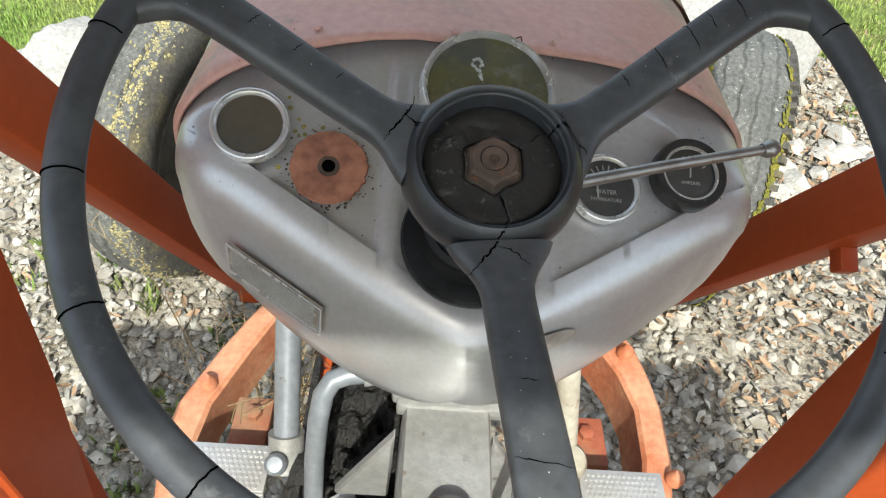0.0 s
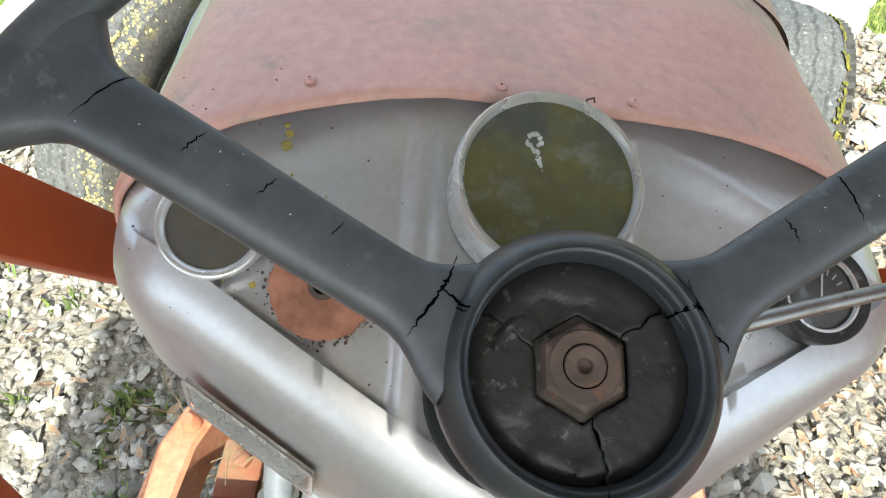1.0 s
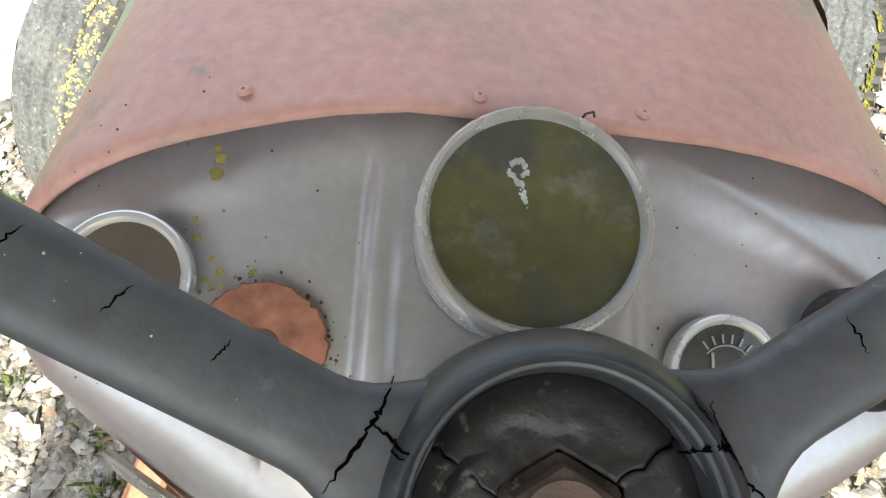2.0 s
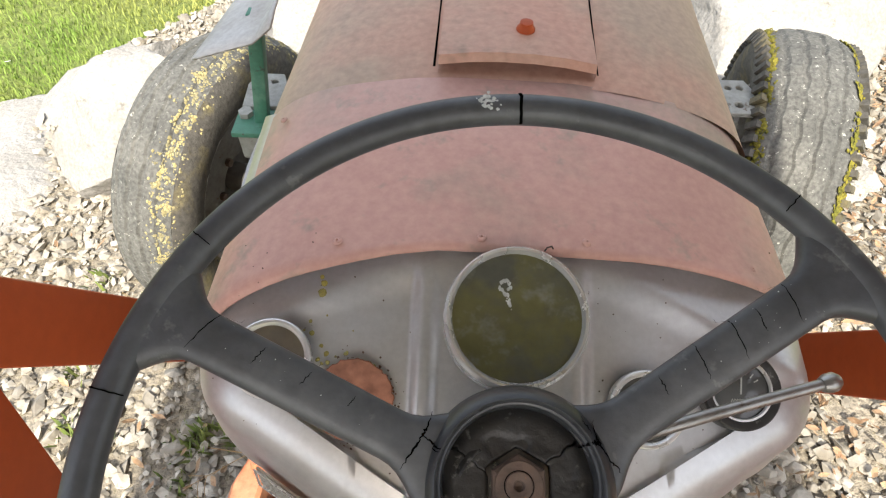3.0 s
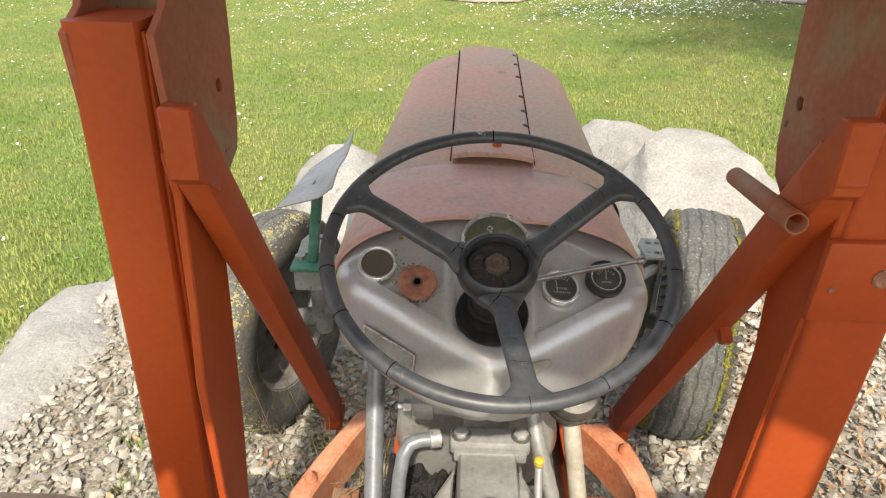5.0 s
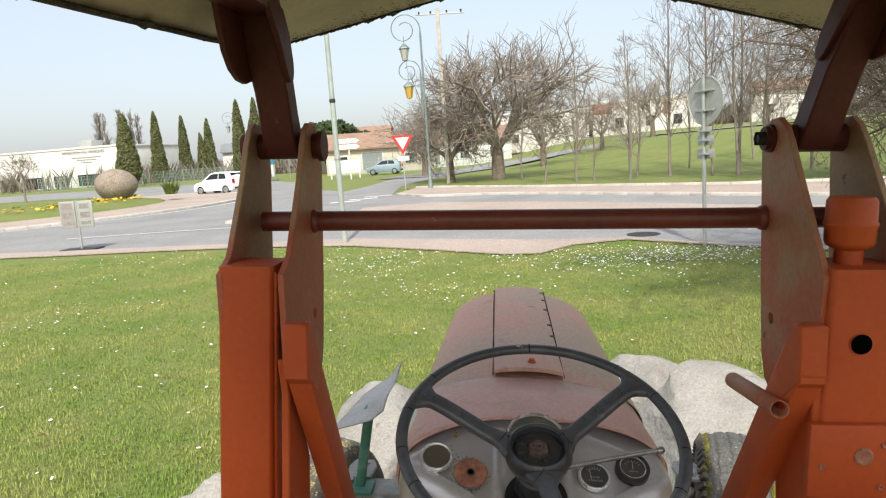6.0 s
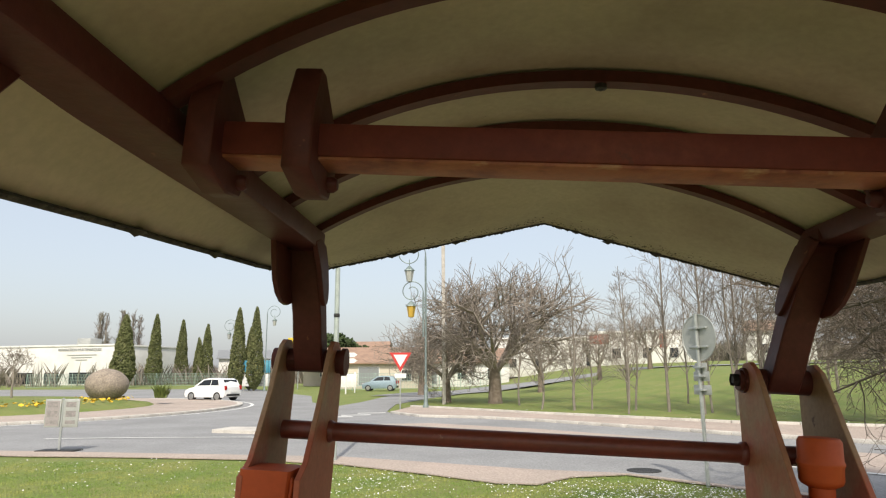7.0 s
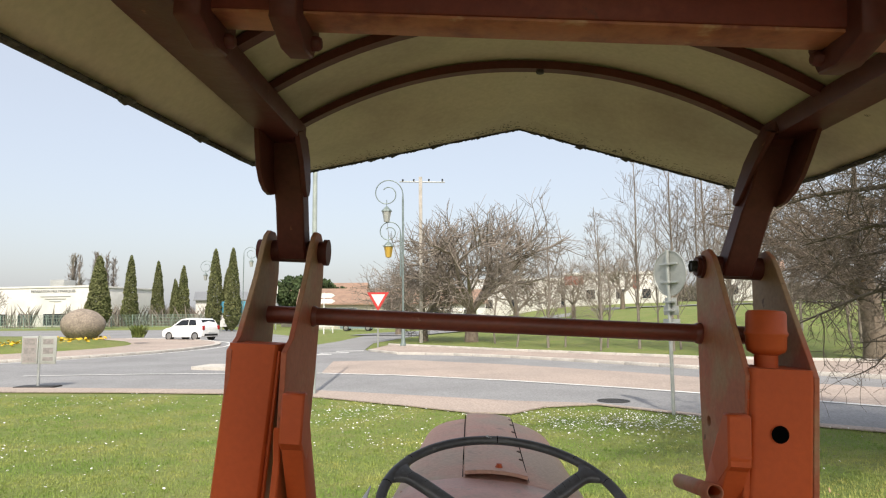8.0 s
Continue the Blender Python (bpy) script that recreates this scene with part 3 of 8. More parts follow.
# broken slab of lining round the nut: pieces that meet in jagged gaps
HEX = lambda a: 0.0196 / max(math.cos((a - radians(63) + math.pi / 6) % (math.pi / 3) - math.pi / 6), 0.5) * 0.9
def edge_angle(a0, r, k):
    return radians(a0) + 0.16 * noise.noise(Vector((k * 7.3, r * 150, 1))) + 0.05 * noise.noise(Vector((k * 3.1, r * 520, 4)))
CUTS = (-74, 38, 156)
for k, a0 in enumerate(CUTS):
    a1 = CUTS[(k + 1) % len(CUTS)] + (360 if k == len(CUTS) - 1 else 0)
    drop, tip = (0.0, 0.0014, 0.0004)[k], (0.0002, 0.0010, -0.0006)[k]
    rows = []
    for j in range(14):
        v = j / 13
        row = []
        for i in range(46):
            u = i / 45
            rr = 0.0376
            e0, e1 = edge_angle(a0, 0.02 + 0.018 * (1 - v), k) + 0.006, edge_angle(a1, 0.02 + 0.018 * (1 - v), (k + 1) % len(CUTS)) - 0.006
            a = e0 + (e1 - e0) * u
            inner = 0.91 * HEX(a) + 0.0005 * noise.noise(Vector((math.cos(a) * 5, math.sin(a) * 5, 3)))
            r = rr + (inner - rr) * v
            q = Vector((r * math.cos(a), r * math.sin(a), 0))
            torn = 0.0014 * smooth_step(0.10, 0.30, noise.noise(q * 62 + Vector((0, 0, 5.3))))
            z = -0.0078 - drop + tip * v * abs(2 * u - 1) - 0.0030 * smooth_step(0.3, 0.0, v) - torn + 0.0005 * noise.noise(q * 130 + Vector((0, 0, k))) + 0.0003 * noise.noise(q * 420)
            row.append(hf @ Vector((q.x, q.y, z)))
        rows.append(row)
    bm = bmesh.new()
    grid_surface(bm, rows)
    piece = part("lining_piece", bm, M["black_shiny"], hub, smooth=35)
    piece.modifiers.new("thickness", "SOLIDIFY").thickness = -0.0022
# dusty collar of lining left under the nut
bm = bmesh.new()
grid_surface(bm, [[hf @ Vector((g * HEX(a) * math.cos(a), g * HEX(a) * math.sin(a), -0.0082 + dz + 0.0004 * noise.noise(Vector((math.cos(a) * 9, math.sin(a) * 9, g * 9))))) for a in (2 * math.pi * k / 60 for k in range(61))] for g, dz in ((0.70, 0.0012), (0.78, 0.0008), (0.84, 0.0005), (0.892, 0.0))])
part("lining_collar", bm, M["hub_dust"], hub, "dusty brown collar under the nut", smooth=40)
# one flap of lining curled up beside the nut
bm = bmesh.new()
grid_surface(bm, [[hf @ Vector((r * math.cos(a), r * math.sin(a), -0.0105 + 0.0085 * v ** 1.5 * (1 - 0.45 * u) + 0.0004 * noise.noise(Vector((u * 9, v * 9, 2)))))
                   for u in np.linspace(0, 1, 9) for a in (radians(168 - 34 * u + 6 * v),) for r in (0.0372 - 0.0125 * v * (0.6 + 0.4 * u),)] for v in np.linspace(0, 1, 9)])
part("lining_flap", bm, M["black_shiny"], hub, smooth=60).modifiers.new("thickness", "SOLIDIFY").thickness = 0.0010
m6 = hf @ Matrix.Rotation(radians(33), 4, "Z")
bm = lathe([(0.0154, -0.0130), (0.0154, -0.0042), (0.0146, -0.0024), (0.0128, -0.0012), (0.0098, -0.0010), (0.0075, -0.0010)], m6, 6)
rough(bm, 0.00025, 160)
part("hub_nut", bm, M["rust"], hub, "large rusty hexagonal nut", smooth=24)
part("nut_face", lathe([(0.0124, -0.0014), (0.0117, -0.0004), (0.0076, -0.0003), (0.0074, -0.0020)], hf, 40), M["rust"], hub, smooth=40)
part("shaft_end", lathe([(0.0070, -0.002), (0.0070, -0.0002), (0.0066, 0.0002), (0.0032, 0.0001), (0.0026, -0.0004), (0.0022, -0.0030), (0, -0.0034)], hf, 32), M["rust"], hub)
part("shaft_centre", lathe([(0.0023, -0.0022), (0.0014, -0.0027), (0, -0.0028)], hf, 14), M["rust"], hub)
part("thread_gap", lathe([(0.0075, -0.0008), (0.0069, -0.0008)], hf, 32), M["crack"], hub)

# splits in the plastic, laid over spokes and hub
SKIN = bvhtree.BVHTree.FromBMesh(solids)
solids.free()
def skin(x, y):
    """The upper surface of hub and spokes over a point of the hub's plane."""
    down = hf.to_3x3() @ Vector((0, 0, -1))
    p, n, *_ = SKIN.ray_cast(hf @ Vector((x, y, 0.05)), down)
    return (p, n if n.dot(AX) > 0 else -n) if p else (hf @ Vector((x, y, 0)), AX)
def split(bm, pts, w, jitter=0.0007, steps=7, taper=True):
    """A dark gap of uneven width that follows pts."""
    line = []
    for i, (a, b) in enumerate(zip(pts, pts[1:])):
        for k in range(steps):
            t = k / steps
            line.append(Vector((a[0] + (b[0] - a[0]) * t + jitter * rnd.uniform(-1, 1), a[1] + (b[1] - a[1]) * t + jitter * rnd.uniform(-1, 1))))
    line.append(Vector(pts[-1]))
    rows, n = [], len(line) - 1
    for i, p in enumerate(line):
        d = (line[min(i + 1, n)] - line[max(i - 1, 0)]).normalized()
        f = i / n
        ww = w * rnd.uniform(0.55, 1.25) * (min(1, 0.25 + 3 * f, 0.15 + 3 * (1 - f)) if taper else 1)
        s = Vector((-d.y, d.x)) * ww / 2
        row = []
        for q, lift in ((p - s, 0.00028), (p, 0.00020), (p + s, 0.00028)):
            c, nn = skin(q.x, q.y)
            row.append(c + nn * lift)
        rows.append(row)
    grid_surface(bm, rows)
bm = bmesh.new()
for pts, w in (([(-0.0450, 0.0335), (-0.0462, 0.0270), (-0.0490, 0.0215), (-0.0535, 0.0140), (-0.0592, 0.0050)], 0.0012),
               ([(-0.0487, 0.0220), (-0.0445, 0.0190), (-0.0415, 0.0165), (-0.0385, 0.0155)], 0.0010),
               ([(-0.0425, 0.0180), (-0.0432, 0.0155), (-0.0400, 0.0140)], 0.0006),
               ([(0.0368, 0.0325), (0.0378, 0.0250), (0.0402, 0.0205), (0.0455, 0.0140), (0.0510, 0.0085)], 0.0012),
               ([(0.0300, 0.0350), (0.0335, 0.0300), (0.0352, 0.0262)], 0.0006),
               ([(0.0400, 0.0207), (0.0372, 0.0225), (0.0330, 0.0212), (0.0292, 0.0190)], 0.0016),
               ([(0.0075, -0.0390), (0.0040, -0.0440), (0.0010, -0.0500), (-0.0045, -0.0580), (-0.0118, -0.0668)], 0.0011),
               ([(0.0010, -0.0500), (0.0085, -0.0512), (0.0140, -0.0548), (0.0188, -0.0592)], 0.0007)):
    split(bm, pts, w)
for deg, r, ln in ((157, 0.168, 0.0125), (157, 0.140, 0.005), (157, 0.116, 0.004), (36, 0.160, 0.012), (36, 0.130, 0.012), (36, 0.110, 0.010), (36, 0.143, 0.006), (277, 0.155, 0.012), (277, 0.120, 0.004), (36, 0.088, 0.005), (157, 0.092, 0.003)):
    c, s = math.cos(radians(deg)), math.sin(radians(deg))
    split(bm, [((r + 0.25 * o) * c - o * s, (r + 0.25 * o) * s + o * c) for o in (-ln, -ln / 2, 0, ln / 2, ln)], 0.0005, 0.0004, 3)
part("jagged_split", bm, M["crack"], swheel, "jagged splits in the plastic at the spokes", smooth=0)["kind"] = "stuff"
bm = bmesh.new()
for deg, half, w in ((91.5, 86, 0.0016), (169, 70, 0.0006), (145, 40, 0.0005), (25, 75, 0.0006), (48, 45, 0.0005), (192, 80, 0.0006), (211, 80, 0.0006), (236, 75, 0.0008), (277, 60, 0.0005), (300, 60, 0.0005), (330, 60, 0.0006), (352, 45, 0.0004)):
    out = (wp(1, deg) - wp(0, deg)).normalized()
    tang = RIM_AX.cross(out)
    arc = [wp(R_RIM, deg) + 1.01 * RIM_R * (math.sin(radians(q)) * out + RIM_FLAT * math.cos(radians(q)) * RIM_AX) + tang * (0.0006 * noise.noise(Vector((q * 0.06, deg, 0)))) for q in range(-half, half + 1, 10)]
    for a, b in zip(arc, arc[1:]):
        beam(a, b, w, 0.0009, 0, up=(a - wp(R_RIM, deg)), bm=bm)
part("hairline_cracks", bm, M["crack"], swheel, "hairline cracks round the rim")["kind"] = "stuff"
bm = bmesh.new()
for i in range(30):
    blob(bm, wp(R_RIM + rnd.gauss(0, 0.0028), 96.5 + rnd.gauss(0, 0.8), RIM_R * RIM_FLAT * 0.98), RIM_AX, rnd.uniform(0.0004, 0.0015), i)
for i in range(40):
    deg, r = rnd.choice(SPOKES) + rnd.gauss(0, 3), rnd.uniform(0.065, 0.17)
    c, n = skin(r * math.cos(radians(deg)), r * math.sin(radians(deg)))
    blob(bm, c, n, rnd.uniform(0.0001, 0.0004), i, seg=6)
part("white_scuffs", bm, M["white_mark"], swheel, "white scuff on the rim")["kind"] = "stuff"
# column and boot
boot = part("column_boot", lathe([(0.0460, -0.124), (0.0490, -0.119), (0.0490, -0.113), (0.0475, -0.1095), (0.0430, -0.1080), (0.0360, -0.1075), (0.0335, -0.1040), (0.0325, -0.0950), (0.0340, -0.0930), (0.0340, -0.0880), (0.0300, -0.0860)], hf, 48), M["rubber_black"], tractor, "black rubber boot with raised flange round the steering column")
part("column_sleeve", lathe([(0.0290, -0.090), (0.0290, -0.068), (0.0305, -0.066), (0.0305, -0.060), (0.0270, -0.056), (0.0270, -0.030)], hf, 36), M["black_hub"], boot)

# ------------------------------------------------ bonnet
def bonnet_row(y, w, zc, x0, H=0.1, n=2.5, side=0.30, steps=34):
    out = []
    for k in range(steps + 1):
        t = -1 + 2 * k / steps
        a = math.copysign(abs(t) ** 0.8, t) * math.pi / 2
        x, z = math.copysign(abs(math.sin(a)) ** (2 / n), a), abs(math.cos(a)) ** (2 / n)
        out.append(Vector((x0 + w * x, y, zc - H + H * z)))
    lo = [Vector((x0 - w * 0.97, y, zc - H - side)), Vector((x0 - w, y, zc - H - side * 0.4))]
    hi = [Vector((x0 + w, y, zc - H - side * 0.4)), Vector((x0 + w * 0.97, y, zc - H - side))]
    return lo + out + hi
def bonnet_at(y, grow=0.0, side=0.30):
    t = (y - 0.19) / 0.95
    return bonnet_row(y, 0.238 - 0.040 * t + grow, 1.277 + 0.038 * t + grow, 0.004 + 0.018 * t, 0.1 + 0.012 * t, side=side)
bm = bmesh.new()
ys = [0.176, 0.178, 0.183, 0.20, 0.24, 0.29, 0.362]
rows = []
for i, y in enumerate(ys):
    r = bonnet_at(y, 0.0 if i else -0.003, side=0.02)
    rows.append([Vector((p.x * (0.985 if p.x < 0 else 1), p.y + ((0.006 if i < 4 else 0) * noise.noise(Vector((p.x * 9, 0, 2))) - (0.036 if p.x < 0 else 0.004) * min(abs(p.x) / 0.22, 1) ** 2 * (1 - i / 6)), p.z + 0.002 * noise.noise(Vector((p.x * 14, y * 20, 1))))) for p in r])
grid_surface(bm, rows)
cowl = part("cowl", bm, M["cowl"], tractor, "faded red cowl panel with lifted rear edge", smooth=60, matrix=Matrix.Translation((0, 0, -0.009)) @ DASH_TURN)
cowl.modifiers.new("thickness", "SOLIDIFY").thickness = 0.003
bm = bmesh.new()
rows = []
for y in (0.350, 0.358, 0.45, 0.55, 0.65, 0.75, 0.85, 0.95, 1.02, 1.08, 1.115):
    g = 0.002 if y < 1.02 else 0.002 - 0.9 * (y - 1.02) ** 2 * 3
    rows.append([p + Vector((0, 0, 0.0015 * noise.noise(Vector((p.x * 9, y * 8, 5))))) for p in bonnet_at(y, g)])
c = sum(rows[-1], Vector()) / len(rows[-1])
for s in (0.9, 0.6, 0.2):
    rows.append([Vector((c.x + (p.x - c.x) * s, 1.115 + 0.02 * (1 - s), c.z + (p.z - c.z) * s)) for p in rows[10]])
grid_surface(bm, rows)
bonnet = part("bonnet", bm, M["bonnet"], tractor, "faded and stained red sheet metal bonnet", smooth=50, matrix=Matrix.Translation((0, 0.01, 1.277)) @ pose(0, 0, 0, 0, 2.2, 0) @ Matrix.Translation((0, 0, -1.290)))
# raised centre panel along the crown
bm = bmesh.new()
rows = []
for j, y in enumerate((0.362, 0.366, 0.40, 0.50, 0.62, 0.74, 0.86, 0.98, 1.06, 1.09)):
    t = (y - 0.19) / 0.95
    w, xc = 0.069 + 0.003 * t, 0.006 + 0.011 * t
    lift = 0.013 * (1 - smooth_step(0.36, 0.50, y)) + 0.0085
    zc = 1.277 + 0.038 * t
    r = []
    for s in (-1, -0.995, -0.6, -0.2, 0.2, 0.6, 0.995, 1):
        z = zc - 0.012 * abs(s) ** 2.2 * 0.55 + lift
        r.append(Vector((xc + w * s, y, z - (0.012 if abs(s) == 1 else 0) - (0.007 if j == 0 else 0))))
    rows.append(r)
grid_surface(bm, rows)
hatch = part("centre_panel", bm, M["bonnet"], bonnet, "raised centre panel with a lifted rear lip", smooth=30)
for sx in (-1, 1):
    part("panel_seam", tube([(0.006 + 0.011 * t + sx * (0.0725 + 0.003 * t), 0.19 + 0.95 * t, 1.277 + 0.038 * t - 0.001) for t in (0.19, 0.35, 0.55, 0.75, 0.93)], 0.0014, 6), M["crack"], hatch)
part("panel_screw", lathe([(0.0085, 0), (0.0085, 0.005), (0.006, 0.008), (0.006, 0.011), (0, 0.012)], aim((0.015, 0.405, 1.301), (0, 0, 1)), 12), M["loader"], bonnet)
for k, y in enumerate((0.55, 0.63, 0.72, 0.86, 0.96, 1.04)):
    part("panel_rivet", lathe([(0.006, 0), (0.005, 0.003), (0, 0.0042)], aim((0.076 + 0.010 * (y - 0.4), y, 1.287 + 0.04 * (y - 0.4)), (0.2, 0, 1)), 10), M["rust"], bonnet)
for x, y in ((-0.122, 0.183), (0.185, 0.190), (0.055, 0.187), (-0.02, 0.186), (0.175, 0.335), (-0.19, 0.335)):
    z = 1.277 - 0.1 + 0.1 * (1 - (abs(x) / 0.238) ** 2.5) ** 0.4
    part("cowl_rivet", lathe([(0.0036, 0), (0.0026, 0.0014), (0.0010, 0.0017), (0.0006, 0.0004), (0, 0.0003)], aim((x, y, z), (x * 2, 0, 1)), 10), M["cowl"], cowl)
part("wire_hook", tube([(0.024, 0.176, 1.278), (0.0245, 0.174, 1.284), (0.0275, 0.174, 1.2855), (0.029, 0.175, 1.282)], 0.0006, 6), M["rust"], cowl)

# ------------------------------------------------ front axle and wheels
WHEELS = {-1: (Vector((-0.660, 1.13, 0.375)), -17.0), 1: (Vector((0.727, 1.16, 0.392)), -15.0)}
def front_wheel(sgn):
    c, toe = WHEELS[sgn]
    m = Matrix.Translation(c) @ Matrix.Rotation(radians(toe), 4, "Z") @ Matrix.Rotation(radians(90), 4, "Y")
    w = part("front_wheel", bmesh.new(), M["tyre"], tractor, "narrow front wheel with grey perished ribbed tyre", matrix=m)
    R, W = (0.385, 0.112) if sgn > 0 else (0.376, 0.099)
    prof = []
    for z in np.linspace(-W * 0.80, W * 0.80, 33):
        rib = 0.0022 if (int((z + W) / (2 * W) * 22) % 4) else -0.0026
        prof.append((R - 0.022 * (abs(z) / W) ** 2.4 * 1.6 + rib, z))
    side = [(R - 0.035, W * 0.96), (R - 0.065, W * 1.02), (R - 0.10, W * 0.98), (R - 0.135, W * 0.80), (R - 0.15, W * 0.68)]
    bm = lathe(prof, seg=180)
    for v in bm.verts:
        a = math.atan2(v.co.y, v.co.x)
        v.co.z += 0.0028 * math.sin(a * 36) * (1 - (abs(v.co.z) / (W * 0.81)) ** 4)
        v.co *= 1 + 0.004 * noise.noise(v.co * 60)
    tread = part("tyre", bm, M["tyre"], w, smooth=30)
    # shoulder lugs
    bm = bmesh.new()
    for k in range(72 if sgn > 0 else 0):
        a = 2 * math.pi * k / 72
        for z in (-1, 1):
            add_box(bm, (0.034, 0.015, 0.030), Matrix.Rotation(a, 4, "Z") @ Matrix.Translation((R - 0.033, 0, z * W * 0.895)) @ Matrix.Rotation(z * 0.5, 4, "Y"))
    if sgn > 0:
        part("shoulder_lug", bm, M["tyre_side"], w)["kind"] = "stuff"
    for s in (-1, 1):
        bm = lathe([prof[0 if s < 0 else -1]] + [(r, s * z) for r, z in side], seg=96)
        rough(bm, 0.003, 40)
        part("tyre_wall", bm, M["tyre_side"], w, smooth=40)
    bm = lathe([(R - 0.148, -W * 0.72), (R - 0.142, -W * 0.74), (R - 0.15, -W * 0.6), (R - 0.165, -W * 0.5), (R - 0.165, W * 0.5), (R - 0.15, W * 0.6), (R - 0.142, W * 0.74), (R - 0.148, W * 0.72)], seg=56)
    part("rim", bm, M["rim"], w, "rusty steel wheel rim", smooth=40)
    bm = lathe([(R - 0.164, 0.0), (R - 0.19, -0.012), (0.12, 0.018), (0.075, 0.02), (0.07, 0.0), (0.04, -0.004), (0.038, 0.05), (0.0, 0.054)], seg=48)
    disc = part("wheel_disc", bm, M["disc"], w, "rusty dished steel wheel disc, darkened as in shade")
    for k in range(6):
        a = radians(60 * k + 20)
        part("wheel_bolt", lathe([(0.011, 0), (0.011, 0.012), (0, 0.014)], Matrix.Translation((0.09 * math.cos(a), 0.09 * math.sin(a), 0.02)), 6), M["rust"], disc)
        part("wheel_bolt", lathe([(0.011, 0), (0.011, -0.012), (0, -0.014)], Matrix.Translation((0.09 * math.cos(a), 0.09 * math.sin(a), 0.016)), 6), M["rust"], disc)
    # moss on the shoulder
    bm = bmesh.new()
    r2 = random.Random(11 + sgn)
    for i in range(5200 if sgn > 0 else 5600):
        a = r2.uniform(0, 2 * math.pi)
        z = W * (r2.choice((-1, 1)) * r2.gauss(0.84, 0.055) if sgn > 0 else r2.gauss(0.62, 0.15))
        if abs(z) > W * 0.97 or noise.noise(Vector((math.cos(a), math.sin(a), z * 5)) * (7 if sgn > 0 else 19)) < (-0.12 if sgn > 0 else -0.1):
            continue
        rr = R - 0.022 * (abs(z) / W) ** 2.4 * 1.6 + (0.006 if sgn > 0 else 0.0015) - 0.02 * max(0, abs(z) / W - 0.8) * 2
        n = Vector((math.cos(a), math.sin(a), 1.2 * math.copysign(1, z)))
        blob(bm, Vector((rr * math.cos(a), rr * math.sin(a), z)), n, r2.uniform(0.002, 0.0075) if sgn > 0 else r2.uniform(0.0015, 0.005), i, 0.6, 6)
    part("moss" if sgn > 0 else "lichen", bm, M["moss" if sgn > 0 else "tyre_lichen"], w, "yellow-green moss on the tyre shoulder" if sgn > 0 else "yellow lichen band on the tyre shoulder")["kind"] = "stuff"
    return w
for s in (-1, 1):
    front_wheel(s)
axle = part("front_axle", beam((-0.46, 1.13, 0.46), (0.46, 1.15, 0.46), 0.07, 0.08, 0.008), M["axle"], tractor, "grey iron front axle with steering arms")
for s in (-1, 1):
    c = WHEELS[s][0]
    part("stub", tube([(c.x - s * 0.03, c.y, c.z), (c.x - s * 0.16, c.y, 0.40), (c.x - s * 0.2, c.y, 0.46)], [0.035, 0.03, 0.035], 14), M["axle"], axle)
    part("kingpin", lathe([(0.03, -0.14), (0.034, -0.1), (0.034, 0.1), (0.028, 0.2), (0.0, 0.21)], Matrix.Translation((c.x - s * 0.16, c.y, 0.48)), 20), M["axle"], axle)
    bm = prism([(-0.04, -0.06), (0.04, -0.06), (0.045, 0.02), (0.03, 0.06), (-0.03, 0.06), (-0.045, 0.02)], 0.012, Matrix.Translation((c.x - s * 0.17, c.y - 0.06, 0.70)), 0.002, holes=((-0.012, 0.03, 0.008), (0.014, 0.03, 0.008), (0, -0.03, 0.01)))
    part("steering_arm", bm, M["axle"], axle, "pale cast steering arm with holes")
    part("drag_link", tube([(c.x - s * 0.17, c.y - 0.1, 0.66), (s * 0.26, 0.75, 0.70), (s * 0.24, 0.45, 0.72)], 0.016, 12), M["axle"], axle)
# green stand with a bent grey sheet on the left steering arm
stand = part("bracket_stand", beam((-0.478, 0.975, 0.70), (-0.442, 0.985, 0.955), 0.028, 0.028, 0.002, up=(0, 1, 0)), M["green"], tractor, "green painted steel stand carrying a grey sheet")
part("foot_plate", box(-0.535, -0.435, 0.925, 1.005, 0.695, 0.707, 0.002), M["green"], stand)
part("bolt_head", lathe([(0.016, 0), (0.016, 0.012), (0, 0.014)], Matrix.Translation((-0.515, 0.985, 0.707)), 6), M["axle"], stand)
part("arm_block", box(-0.53, -0.30, 0.94, 1.04, 0.62, 0.694, 0.006), M["axle"], stand, "grey iron steering arm block")
bm = bmesh.new()
A, B, C, D = Vector((-0.530, 0.858, 0.936)), Vector((-0.384, 0.882, 0.968)), Vector((-0.372, 1.195, 1.006)), Vector((-0.50, 1.19, 0.918))
rows = []
for j in range(9):
    v = j / 8
    r = [(A.lerp(D, v)).lerp(B.lerp(C, v), i / 8) for i in range(9)]
    for i, p in enumerate(r):
        p.z += 0.014 * max(0, i - 6.5) * math.sin(v * 7) * 0.5 + 0.010 * max(0, i - 6)
    rows.append(r)
grid_surface(bm, rows)
sheet = part("bent_sheet", bm, M["plate"], stand, "grey sheet steel plate with a bent dark edge", smooth=30)
sheet.modifiers.new("thickness", "SOLIDIFY").thickness = 0.004

